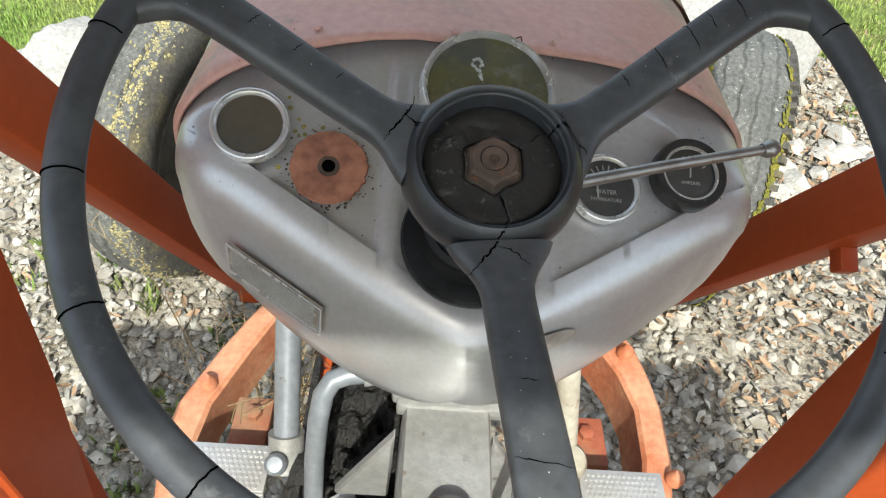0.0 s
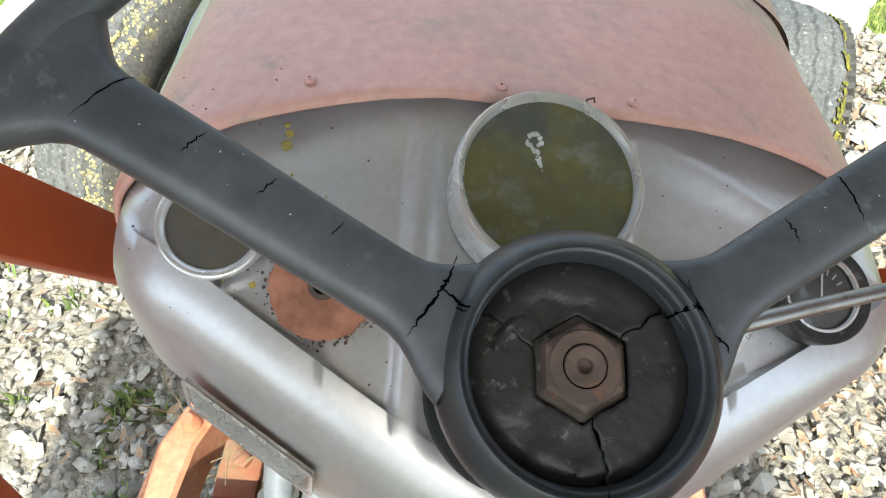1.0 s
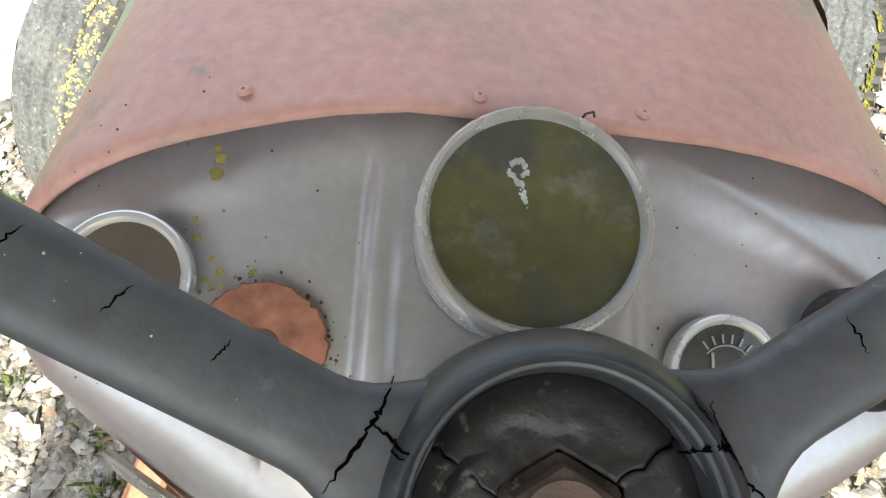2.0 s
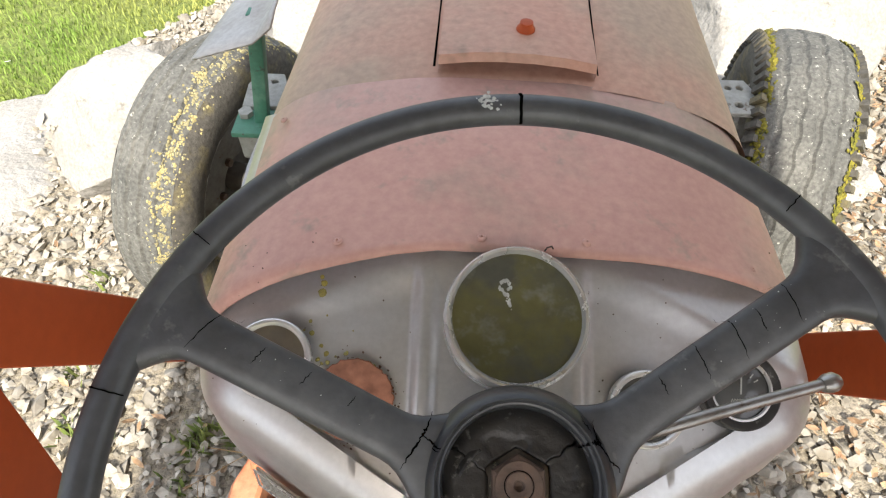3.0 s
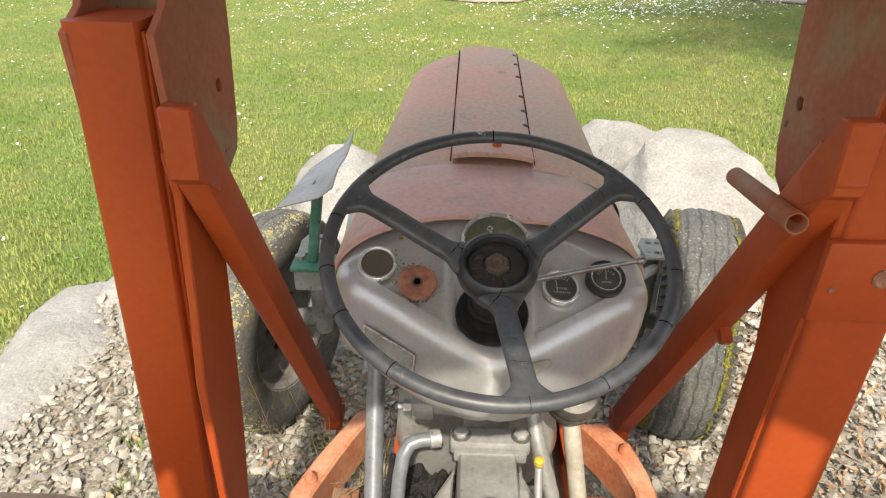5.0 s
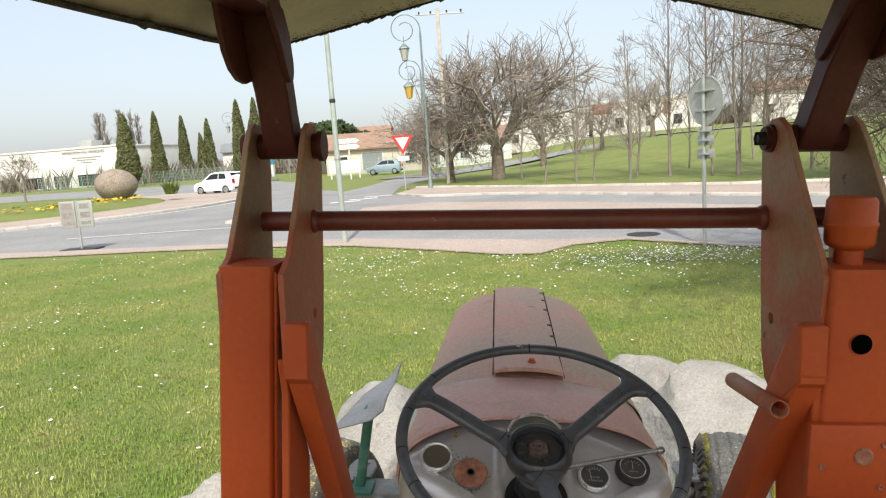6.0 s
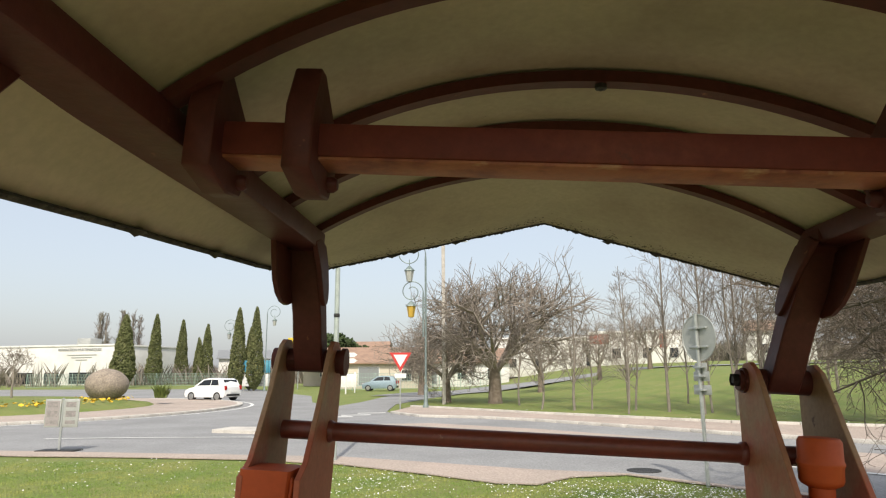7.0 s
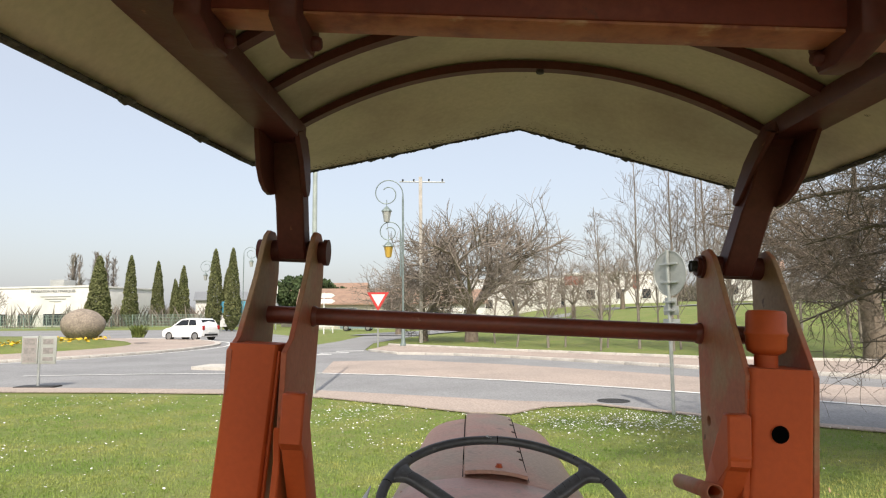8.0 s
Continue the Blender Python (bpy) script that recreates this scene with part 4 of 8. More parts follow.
# ------------------------------------------------ gearbox, column tubes, pedals, steps
body = part("gearbox", box(-0.115, 0.125, -0.45, 0.02, 0.42, 0.76, 0.02, 3), M["casting"], tractor, "silver painted cast gearbox housing")
bm = bmesh.new()
grid_surface(bm, [[Vector((x * k, y, z)) + Vector((0.010, 0, 0)) for x, y in ((-1, y0), (1, y0), (1, 0.105), (-1, 0.105))] for k, y0, z in ((0.052, -0.20, 0.70), (0.050, -0.19, 0.80), (0.047, -0.17, 0.872), (0.044, -0.165, 0.88))], close=True)
bm.verts.ensure_lookup_table()
bm.faces.new(bm.verts[-4:])
bmesh.ops.bevel(bm, geom=[e for e in bm.edges if len(e.link_faces) == 2 and e.calc_face_angle(0) > 0.5], offset=0.008, segments=3, affect="EDGES")
part("top_cover", bm, M["casting"], body, "tapered cast top cover", smooth=50)
part("cover_flange", box(-0.052, 0.080, 0.096, 0.132, 0.868, 0.896, 0.005), M["casting"], body, "bolted cover flange")
part("flange_gasket", box(-0.046, 0.074, 0.086, 0.0965, 0.862, 0.884, 0.003), M["casting"], body)
for x in (-0.034, 0.065):
    part("bolt_washer", lathe([(0.017, 0), (0.017, 0.002), (0.012, 0.003)], Matrix.Translation((x, 0.114, 0.896)), 20), M["steel"], body)
    part("flange_bolt", lathe([(0.0125, 0), (0.0125, 0.008), (0.010, 0.010), (0, 0.0105)], Matrix.Translation((x, 0.114, 0.896)), 6), M["casting"], body)
part("bell_housing", lathe([(0.02, -0.02), (0.15, 0), (0.165, 0.03), (0.17, 0.16), (0.17, 0.45)], aim((0, 0.275, 0.70), (0, 1, 0)), 36), M["casting"], body, "silver bell housing")
part("cover_neck", box(-0.028, 0.052, 0.125, 0.30, 0.66, 0.875, 0.012, 3), M["casting"], body)
part("side_web", prism([(-0.118, 0.70), (-0.05, 0.70), (-0.045, 0.86)], 0.014, Matrix.Translation((0, 0.075, 0)) @ Matrix.Rotation(radians(90), 4, "X"), 0.003), M["casting"], body)
part("side_web", prism([(0.140, 0.70), (0.06, 0.70), (0.062, 0.86)], 0.014, Matrix.Translation((0, 0.075, 0)) @ Matrix.Rotation(radians(90), 4, "X"), 0.003), M["casting"], body)
for x, y in ((-0.088, -0.02), (-0.088, -0.12), (0.100, -0.02), (0.100, -0.12)):
    part("housing_bolt", lathe([(0.013, 0), (0.013, 0.012), (0.009, 0.014), (0, 0.0145)], Matrix.Translation((x, y, 0.76)), 6), M["casting"], body)
    part("bolt_washer", lathe([(0.019, 0), (0.019, 0.003), (0.012, 0.004)], Matrix.Translation((x, y, 0.76)), 16), M["casting"], body)
cap = part("filler_cap", lathe([(0.030, 0), (0.030, 0.012), (0.0235, 0.016), (0.0225, 0.026), (0.020, 0.028)], Matrix.Translation((0.014, -0.040, 0.878)), 28), M["casting"], body, "round filler cap with rusty ring")
part("cap_ring", lathe([(0.0315, 0.0), (0.0335, 0.004), (0.0300, 0.008)], Matrix.Translation((0.014, -0.040, 0.877)), 28), M["rust_patch"], cap)
part("cap_top", lathe([(0.020, 0.027), (0.019, 0.031), (0, 0.032)], Matrix.Translation((0.014, -0.040, 0.878)), 6), M["casting"], cap, smooth=0)
bm = bmesh.new()
grid_surface(bm, [[Vector((-0.17 + 0.15 * i / 22, 0.02 + 0.27 * j / 30, 0.625 + 0.012 * rnd.random() + 0.03 * noise.noise(Vector((i * 0.3, j * 0.3, 0))))) for i in range(23)] for j in range(31)])
part("oily_recess", bm, M["dark_iron"], body, "oily black grit in the recess", smooth=0)
part("recess_wall", box(-0.178, -0.166, 0.03, 0.29, 0.50, 0.66, 0.004), M["dark_iron"], body)
part("clutch_tube", tube([(-0.200, 0.40, 1.02), (-0.199, 0.254, 0.80), (-0.193, 0.128, 0.655)], 0.0175, 20), M["tube_grey"], tractor, "grey painted steel tube running down to the step")
part("tube_clamp", tube([(-0.194, 0.150, 0.680), (-0.192, 0.118, 0.640)], 0.0245, 18), M["casting"], tractor)
part("clamp_bolt", lathe([(0.015, 0), (0.015, 0.010), (0.010, 0.016), (0, 0.017)], aim((-0.200, 0.108, 0.672), (0, -0.5, 1)), 12), M["tube_grey"], tractor)
bm = tube([(-0.163, 0.125, 0.655), (-0.165, 0.085, 0.650)], 0.017, 18, cap=False)
part("open_socket", bm, M["dark_iron"], tractor, "open end of a pivot tube").modifiers.new("thickness", "SOLIDIFY").thickness = -0.004
part("right_tube", tube([(0.150, 0.36, 1.00), (0.173, 0.204, 0.80), (0.195, 0.155, 0.655)], 0.0165, 18), M["cream"], tractor, "cream painted steel tube")
part("tube_clamp", lathe([(0.0, -0.018), (0.017, -0.016), (0.025, -0.006), (0.026, 0.006), (0.018, 0.018), (0, 0.021)], aim((0.196, 0.140, 0.665), (0.2, -0.3, 1)), 24), M["cream"], tractor, "rounded cream clamp at the tube's foot")
part("clamp_bolt", lathe([(0.010, 0), (0.010, 0.01), (0, 0.012)], aim((0.176, 0.126, 0.685), (-0.3, -0.4, 1)), 6), M["casting"], tractor)
pr = part("pedal_rod", tube([(-0.070, 0.150, 0.852), (-0.083, 0.144, 0.852), (-0.105, 0.140, 0.852), (-0.122, 0.134, 0.848), (-0.132, 0.122, 0.835), (-0.138, 0.107, 0.80), (-0.143, 0.088, 0.74), (-0.146, 0.066, 0.66)], 0.0125, 16), M["tube_grey"], tractor, "bent grey pedal rod")
part("rod_collar", tube([(-0.088, 0.143, 0.853), (-0.070, 0.147, 0.853)], 0.0165, 16), M["casting"], pr)
br = part("rod_bracket", box(-0.122, -0.082, 0.172, 0.200, 0.868, 0.905, 0.004), M["casting"], tractor, "small cast bracket with nut")
part("bracket_nut", lathe([(0.013, 0), (0.013, 0.014), (0.007, 0.0142), (0.007, 0.024), (0, 0.0245)], aim((-0.122, 0.186, 0.888), (-1, 0, 0), (0, 1, 0)), 6), M["casting"], br)
part("bracket_arm", beam((-0.09, 0.186, 0.885), (-0.02, 0.20, 0.87), 0.02, 0.018, 0.004), M["casting"], br)
part("link_plate", beam((-0.128, 0.06, 0.66), (-0.095, 0.078, 0.668), 0.016, 0.006, 0.002), M["silver"], tractor, "small pale link lying in the recess")
cup = part("brake_cup", lathe([(0.0, 0.0), (0.040, 0.002), (0.045, 0.012), (0.045, 0.075), (0.040, 0.088), (0.0, 0.094)], aim((0.165, 0.235, 0.862), (-0.05, -0.55, 0.83)), 32), M["dirty_iron"], tractor, "silver round housing behind the column")
part("cup_band", lathe([(0.0455, 0.028), (0.0475, 0.032), (0.0475, 0.042), (0.0455, 0.046)], aim((0.165, 0.235, 0.862), (-0.05, -0.55, 0.83)), 32), M["dirty_iron"], cup)
part("pedal_rod", tube([(0.088, 0.165, 0.905), (0.094, 0.140, 0.875), (0.106, 0.118, 0.835), (0.124, 0.098, 0.78), (0.135, 0.065, 0.66)], 0.0135, 16), M["casting"], tractor)
part("gear_lever", tube([(0.085, -0.03, 0.80), (0.088, 0.045, 0.90)], 0.0065, 10), M["casting"], tractor, "thin gear lever with a yellow tip")
part("lever_tip", lathe([(0, -0.008), (0.007, -0.005), (0.008, 0.004), (0, 0.011)], Matrix.Translation((0.088, 0.050, 0.908)), 12), M["yellow"], tractor)

def step_plate(x0, x1, y0, y1, z):
    st = part("foot_step", box(x0, x1, y0, y1, z - 0.008, z, 0.003), M["silver"], tractor, "grey metal foot step with raised dimples")
    part("folded_lip", box(x0, x1, y0 - 0.004, y0 + 0.001, z - 0.03, z - 0.001, 0.002), M["silver"], st)
    bm = bmesh.new()
    for i in range(int((x1 - x0 - 0.012) / 0.0072)):
        for j in range(int((y1 - y0 - 0.006) / 0.0072)):
            lathe([(0.0028, 0), (0.0021, 0.0016), (0, 0.0021)], Matrix.Translation((x0 + 0.009 + i * 0.0072 + (0.0034 if j % 2 else 0), y0 + 0.006 + j * 0.0072, z)), 6, bm=bm)
    part("dimpling", bm, M["silver"], st)["kind"] = "stuff"
step_plate(-0.334, -0.212, 0.074, 0.140, 0.660)
step_plate(0.210, 0.328, 0.082, 0.133, 0.660)
for x0, x1, sx in ((-0.292, -0.236, -0.262), (0.216, 0.275, 0.245)):
    fp = part("frame_plate", box(x0, x1, 0.165, 0.245, 0.575, 0.602, 0.004), M["loader_plate"], tractor, "red painted frame plate")
    part("plate_bolt", lathe([(0.012, 0), (0.012, 0.010), (0.008, 0.012), (0, 0.0125)], Matrix.Translation((sx, 0.215, 0.602)), 6), M["loader_plate"], fp)
    part("frame_rail", box(-0.175 if sx < 0 else 0.19, -0.155 if sx < 0 else 0.215, 0.10, 0.60, 0.50, 0.625, 0.004), M["loader"], tractor, "red painted chassis rail")
# silhouettes under the cowl: engine block
part("engine_block", box(-0.16, 0.17, 0.36, 1.08, 0.48, 1.0, 0.02), M["dark_iron"], tractor, "dark engine block under the bonnet")

# ------------------------------------------------ rear half of the tractor, behind the driver's view; unseen, added to block light
M["rear_tyre"] = material("black_tractor_tyre", (0.05, 0.049, 0.046), 0.9, second=(0.08, 0.076, 0.066), scale=7, grain=0.3, bump=0.4, bump_scale=70, dist=0.004)
rear = part("rear_housing", box(-0.135, 0.145, -1.02, -0.445, 0.40, 0.74, 0.03, 3), M["casting"], tractor, "silver painted rear transmission housing, unseen, added to block light")
for s in (-1, 1):
    part("axle_tube", lathe([(0.15, 0), (0.14, 0.05), (0.085, 0.12), (0.075, 0.34), (0.10, 0.36), (0.10, 0.40)], aim((s * 0.12, -0.66, 0.60), (s, 0, 0), (0, 1, 0)), 28), M["casting"], rear)
    m = Matrix.Translation((s * 0.665, -0.66, 0.615)) @ Matrix.Rotation(radians(90), 4, "Y")
    rw = part("rear_wheel", lathe([(0.34, -0.10), (0.36, -0.13), (0.44, -0.142), (0.53, -0.135), (0.575, -0.105), (0.585, 0), (0.575, 0.105), (0.53, 0.135), (0.44, 0.142), (0.36, 0.13), (0.34, 0.10)], seg=72), M["rear_tyre"], tractor, "large black rear tractor wheel, unseen, added to block light", matrix=m)
    bm = bmesh.new()
    for k in range(44):
        sg = -1 if k % 2 else 1
        add_box(bm, (0.05, 0.035, 0.15), Matrix.Rotation(2 * math.pi * k / 44, 4, "Z") @ Matrix.Translation((0.592, 0, sg * 0.062)) @ Matrix.Rotation(sg * radians(38), 4, "X"), 0.006, 1)
    part("lug_ring", bm, M["rear_tyre"], rw)["kind"] = "stuff"
    part("wheel_disc", lathe([(0.345, 0.06), (0.33, -0.02), (0.20, -s * 0.05), (0.09, -s * 0.03), (0, -s * 0.03)], seg=48), M["rim"], rw)
    rows = []
    for k in range(19):
        a = radians(25 + 130 * k / 18)
        y, z = -0.66 + 0.665 * math.cos(a), 0.615 + 0.665 * math.sin(a)
        rows.append([Vector((s * x, -0.66 + (y + 0.66) * q, 0.615 + (z - 0.615) * q)) for x, q in ((0.515, 0.72), (0.515, 0.985), (0.53, 1.0), (0.80, 1.0), (0.815, 0.975))])
    bm = bmesh.new()
    grid_surface(bm, rows)
    part("mudguard", bm, M["bonnet"], tractor, "faded red steel mudguard, unseen, added to block light", smooth=40).modifiers.new("thickness", "SOLIDIFY").thickness = 0.004
bm = bmesh.new()
grid_surface(bm, [[Vector((0.005 + 0.23 * u * (1 - 0.25 * v * v), -0.70 - 0.34 * v, 0.93 + 0.05 * u * u + 0.19 * max(0, v - 0.55) ** 1.3 * 3)) for u in np.linspace(-1, 1, 15)] for v in np.linspace(0, 1, 13)])
seat = part("seat", bm, M["bonnet"], tractor, "pressed steel pan seat, unseen, added to block light", smooth=60)
seat.modifiers.new("thickness", "SOLIDIFY").thickness = 0.004
part("seat_spring", beam((0.005, -0.62, 0.74), (0.005, -0.84, 0.928), 0.06, 0.012, 0.003), M["dark_iron"], seat)
for s in (-1, 1):
    part("foot_board", box(-0.44 if s < 0 else 0.19, -0.18 if s < 0 else 0.45, -0.52, -0.10, 0.545, 0.553, 0.002), M["dark_iron"], tractor)

# ---------------------------------------------------------------- loader frame (masts, struts, cross tube, rails)
loader = empty("front_loader_frame", TRACTOR, "orange-red welded steel loader frame bolted round the tractor", "loader frame")
CLEVIS = [(0.012, 1.36), (0.008, 1.55), (0.05, 1.572), (0.15, 1.685), (0.178, 1.745), (0.195, 1.770), (0.215, 1.782), (0.245, 1.782), (0.268, 1.768), (0.283, 1.745), (0.288, 1.70), (0.268, 1.50), (0.246, 1.375), (0.232, 1.345), (0.10, 1.30), (0.03, 1.28)]
CLEVIS_RIGHT = [(0.012, 1.36), (0.008, 1.55), (0.024, 1.574), (0.096, 1.676), (0.138, 1.738), (0.158, 1.762), (0.183, 1.776), (0.210, 1.774), (0.232, 1.755), (0.241, 1.722), (0.237, 1.68), (0.216, 1.50), (0.198, 1.385), (0.180, 1.345), (0.10, 1.30), (0.03, 1.28)]
PIN_Y, PIN_Z, BAR_Y, BAR_Z = {-1: 0.238, 1: 0.205}, 1.743, 0.215, 1.612
def mast(s, xi, xo, low_dx, bi, y0, y1):
    w, xc, top_z = abs(xo - bi), (bi + xo) / 2, 1.562
    bm = bmesh.new()
    rows = []
    for z, dx, dy in ((top_z, 0.0, 0.0), (top_z - 0.004, 0, 0), (0.30, low_dx * 1.6, -0.02)):
        q, b = [], 0.009
        for cx, cy, a0 in ((w / 2 - b, y1 - b, 0), (-w / 2 + b, y1 - b, 90), (-w / 2 + b, y0 + b, 180), (w / 2 - b, y0 + b, 270)):
            q += [Vector((xc + dx + cx + b * math.cos(radians(a0 + 30 * k)), cy + dy + b * math.sin(radians(a0 + 30 * k)), z)) for k in range(4)]
        rows.append(q)
    vs = grid_surface(bm, rows, close=True)
    bm.faces.new(vs[0][::-1])
    bm.faces.new(vs[-1])
    ms = part("mast", bm, M["loader"], loader, "orange-red box section steel mast", smooth=30)
    for x0 in ((xi, xo - s * 0.010)):
        face = x0 if s > 0 else x0 - 0.010
        inner = x0 == xi
        shift = (0.004 if s < 0 else -0.008) if inner else s * (0.002 if s < 0 else 0.011)
        plate = [(y + (0.026 if y < 0.06 else 0), z) for y, z in CLEVIS] if s < 0 else CLEVIS_RIGHT
        holes = [(0.197 if s < 0 else 0.168, 1.450, 0.0095)] if inner else []
        part("clevis_plate", prism(plate, 0.010, Matrix.Translation((face + shift, 0, 0)) @ SIDE, 0.0012, holes), M["loader_plate"], ms, "worn red steel plate with bolt hole", smooth=30)
    # weld beads
    bm = bmesh.new()
    for k in range(40):
        z = 1.54 - 0.02 * k
        lathe([(0.0035, -0.011), (0.0045, 0), (0.0035, 0.011)], Matrix.Translation((bi - s * 0.001 + low_dx * 1.6 * (1.55 - z) / 1.25, y0 + 0.012, z)), 6, bm=bm)
    part("weld_bead", bm, M["loader"], ms)["kind"] = "stuff"
    # pin through the plates
    xa, xb = (xi + (0.016 if s < 0 else -0.014), xo + s * 0.022)
    pin = part("pivot_pin", tube([(xa, PIN_Y[s], PIN_Z), (xb, PIN_Y[s], PIN_Z)], 0.0225, 24), M["canopy_beam"], ms, "thick pivot pin with washer")
    part("pin_head", tube([(xa - s * 0.007, PIN_Y[s], PIN_Z), (xa + s * 0.002, PIN_Y[s], PIN_Z)], 0.027 if s < 0 else 0.019, 24), M["canopy_beam"], pin)
    if s > 0:
        part("bolt_end", tube([(xa - 0.016, PIN_Y[s], PIN_Z), (xa, PIN_Y[s], PIN_Z)], 0.007, 14), M["dark_iron"], pin)
        part("lock_nut", lathe([(0.0125, 0), (0.0125, 0.013), (0, 0.0132)], aim((xa - 0.018, PIN_Y[s], PIN_Z), (1, 0, 0), (0, 1, 0)), 6), M["dark_iron"], pin)
    return ms
mast(-1, -0.384, -0.484, -0.040, -0.398, 0.036, 0.120)
mrt = mast(1, 0.398, 0.500, -0.020, 0.398, 0.0, 0.105)
part("cross_tube", tube([(-0.47, BAR_Y, BAR_Z), (0.49, BAR_Y, BAR_Z)], 0.0176, 24), M["tube_red"], loader, "dark red round tube across the masts")
for s, x in ((-1, -0.376), (1, 0.388)):
    part("tube_weld", lathe([(0.0176, -0.009), (0.0208, -0.004), (0.0212, 0.003), (0.0176, 0.009)], aim((x + (-0.003 if s < 0 else -0.001), BAR_Y, BAR_Z), (1, 0, 0), (0, 1, 0)), 18), M["tube_red"], loader)
# filler cap pot on the right mast
cap = part("breather_pot", lathe([(0.019, 0.0), (0.019, 0.026), (0.030, 0.032), (0.0325, 0.038), (0.0330, 0.058), (0.0348, 0.061), (0.0348, 0.065), (0.0330, 0.068), (0.0325, 0.096), (0.029, 0.102), (0.0, 0.104)], Matrix.Translation((0.445, 0.055, 1.556)), 32), M["loader"], mrt, "red painted breather cap")
# holes and bolted plate on the right mast's rear face
part("mast_hole", lathe([(0.0152, 0.0), (0.0148, 0.0004), (0.0143, 0.0003), (0.014, -0.02)], aim((0.441, -0.0035, 1.458), (0, -1, 0)), 28), M["loader"], mrt)
part("hole_dark", lathe([(0.0143, 0.0006), (0, 0.0006)], aim((0.441, -0.0035, 1.458), (0, -1, 0)), 24), M["crack"], mrt)
pl = part("bolted_plate", box(0.376, 0.53, -0.016, -0.003, 1.238, 1.345, 0.002), M["loader"], mrt, "orange-red welded plate with bolt holes")
for x, z, r in ((0.449, 1.300, 0.013), (0.393, 1.284, 0.004), (0.474, 1.255, 0.004), (0.475, 1.318, 0.004)):
    part("plate_bolt", lathe([(r, 0), (r, 0.002), (r * 0.8, 0.0035), (r * 0.4, 0.002), (0, 0.001)], aim((x, -0.016, z), (0, -1, 0)), 20), M["rust_patch"], pl)
# diagonal struts and their upper boxes
def strut(s, x, w, d):
    a, b = Vector((x, -0.001, 1.438)), Vector((x * 0.985, 0.525, 0.545))
    st = part("diagonal_strut", beam(a, b, w, d, 0.004, up=(0, 1, 0.5)), M["loader"], loader, "red box section diagonal strut")
    part("strut_box", prism([(-0.026, 1.408), (-0.022, 1.488), (0.000, 1.489), (0.050, 1.405), (0.02, 1.37)], w + 0.002, Matrix.Translation((x - w / 2 - 0.001, 0, 0)) @ SIDE, 0.003), M["loader"], st)
    if s > 0:
        web, wx = [(0.0, 1.43), (0.05, 1.36), (0.106, 1.226), (0.088, 1.11), (0.062, 0.95), (0.02, 0.70), (0.005, 1.20)], 0.384
    else:
        web, wx = [(0.0, 1.43), (0.05, 1.36), (0.106, 1.226), (0.088, 1.11), (0.062, 0.95), (0.0, 0.70), (-0.05, 0.70), (-0.034, 1.12), (-0.010, 1.22), (0.012, 1.37)], -0.386
    gz = prism(web, 0.012, Matrix.Translation((wx, 0, 0)) @ SIDE, 0.002)
    part("web_plate", gz, M["loader"], st, "red steel web between mast and strut")
    part("strut_foot", box(x * 0.985 - 0.02, x * 0.985 + 0.02, b.y - 0.025, b.y + 0.045, 0.50, 0.55, 0.006), M["loader"], st)
    return st
strut(-1, -0.350, 0.036, 0.060)
sr = strut(1, 0.369, 0.036, 0.064)
bm = tube([(0.352, 0.213, 1.328), (0.339, 0.0, 1.361)], 0.0115, 20, cap=False)
tb = part("stub_tube", bm, M["loader_plate"], sr, "open red steel tube welded across the strut")
tb.modifiers.new("thickness", "SOLIDIFY").thickness = -0.002
part("small_peg", beam((0.374, 0.205, 1.11), (0.374, 0.150, 1.074), 0.018, 0.018, 0.002), M["loader"], sr)
# curved orange rails from the strut feet back to the axle: inner and outer edge of the top face
RAILS = {-1: [(-0.275, -0.231, 0.47), (-0.315, -0.269, 0.39), (-0.345, -0.296, 0.325), (-0.381, -0.331, 0.231), (-0.386, -0.338, 0.16), (-0.368, -0.322, 0.07), (-0.335, -0.290, -0.03), (-0.29, -0.245, -0.14)],
         1: [(0.312, 0.245, 0.45), (0.353, 0.285, 0.39), (0.368, 0.316, 0.33), (0.378, 0.333, 0.266), (0.375, 0.330, 0.18), (0.360, 0.311, 0.10), (0.330, 0.283, 0.0), (0.29, 0.243, -0.12)]}
for s in (-1, 1):
    rows = []
    for xo, xi, y in RAILS[s]:
        h, b = 0.10, -0.006 * s
        rows.append([Vector((x, y, 0.60 + dz)) for x, dz in ((xi, -h), (xo, -h), (xo, -0.006), (xo + b, 0), (xi - b, 0), (xi, -0.006))])
    bm = bmesh.new()
    vs = grid_surface(bm, rows, close=True)
    bm.faces.new(vs[0][::-1])
    bm.faces.new(vs[-1])
    rl = part("curved_rail", bm, M["rail"], loader, "faded orange curved steel rail with bolts", smooth=30)
    for x, y in (((-0.340, 0.262), (-0.362, 0.120)) if s < 0 else ((0.368, 0.150), (0.330, 0.37))):
        part("rail_bolt", lathe([(0.013, 0), (0.013, 0.012), (0.008, 0.02), (0, 0.021)], aim((x, y, 0.60), (s * 0.3, 0, 1)), 10), M["rail"], rl)

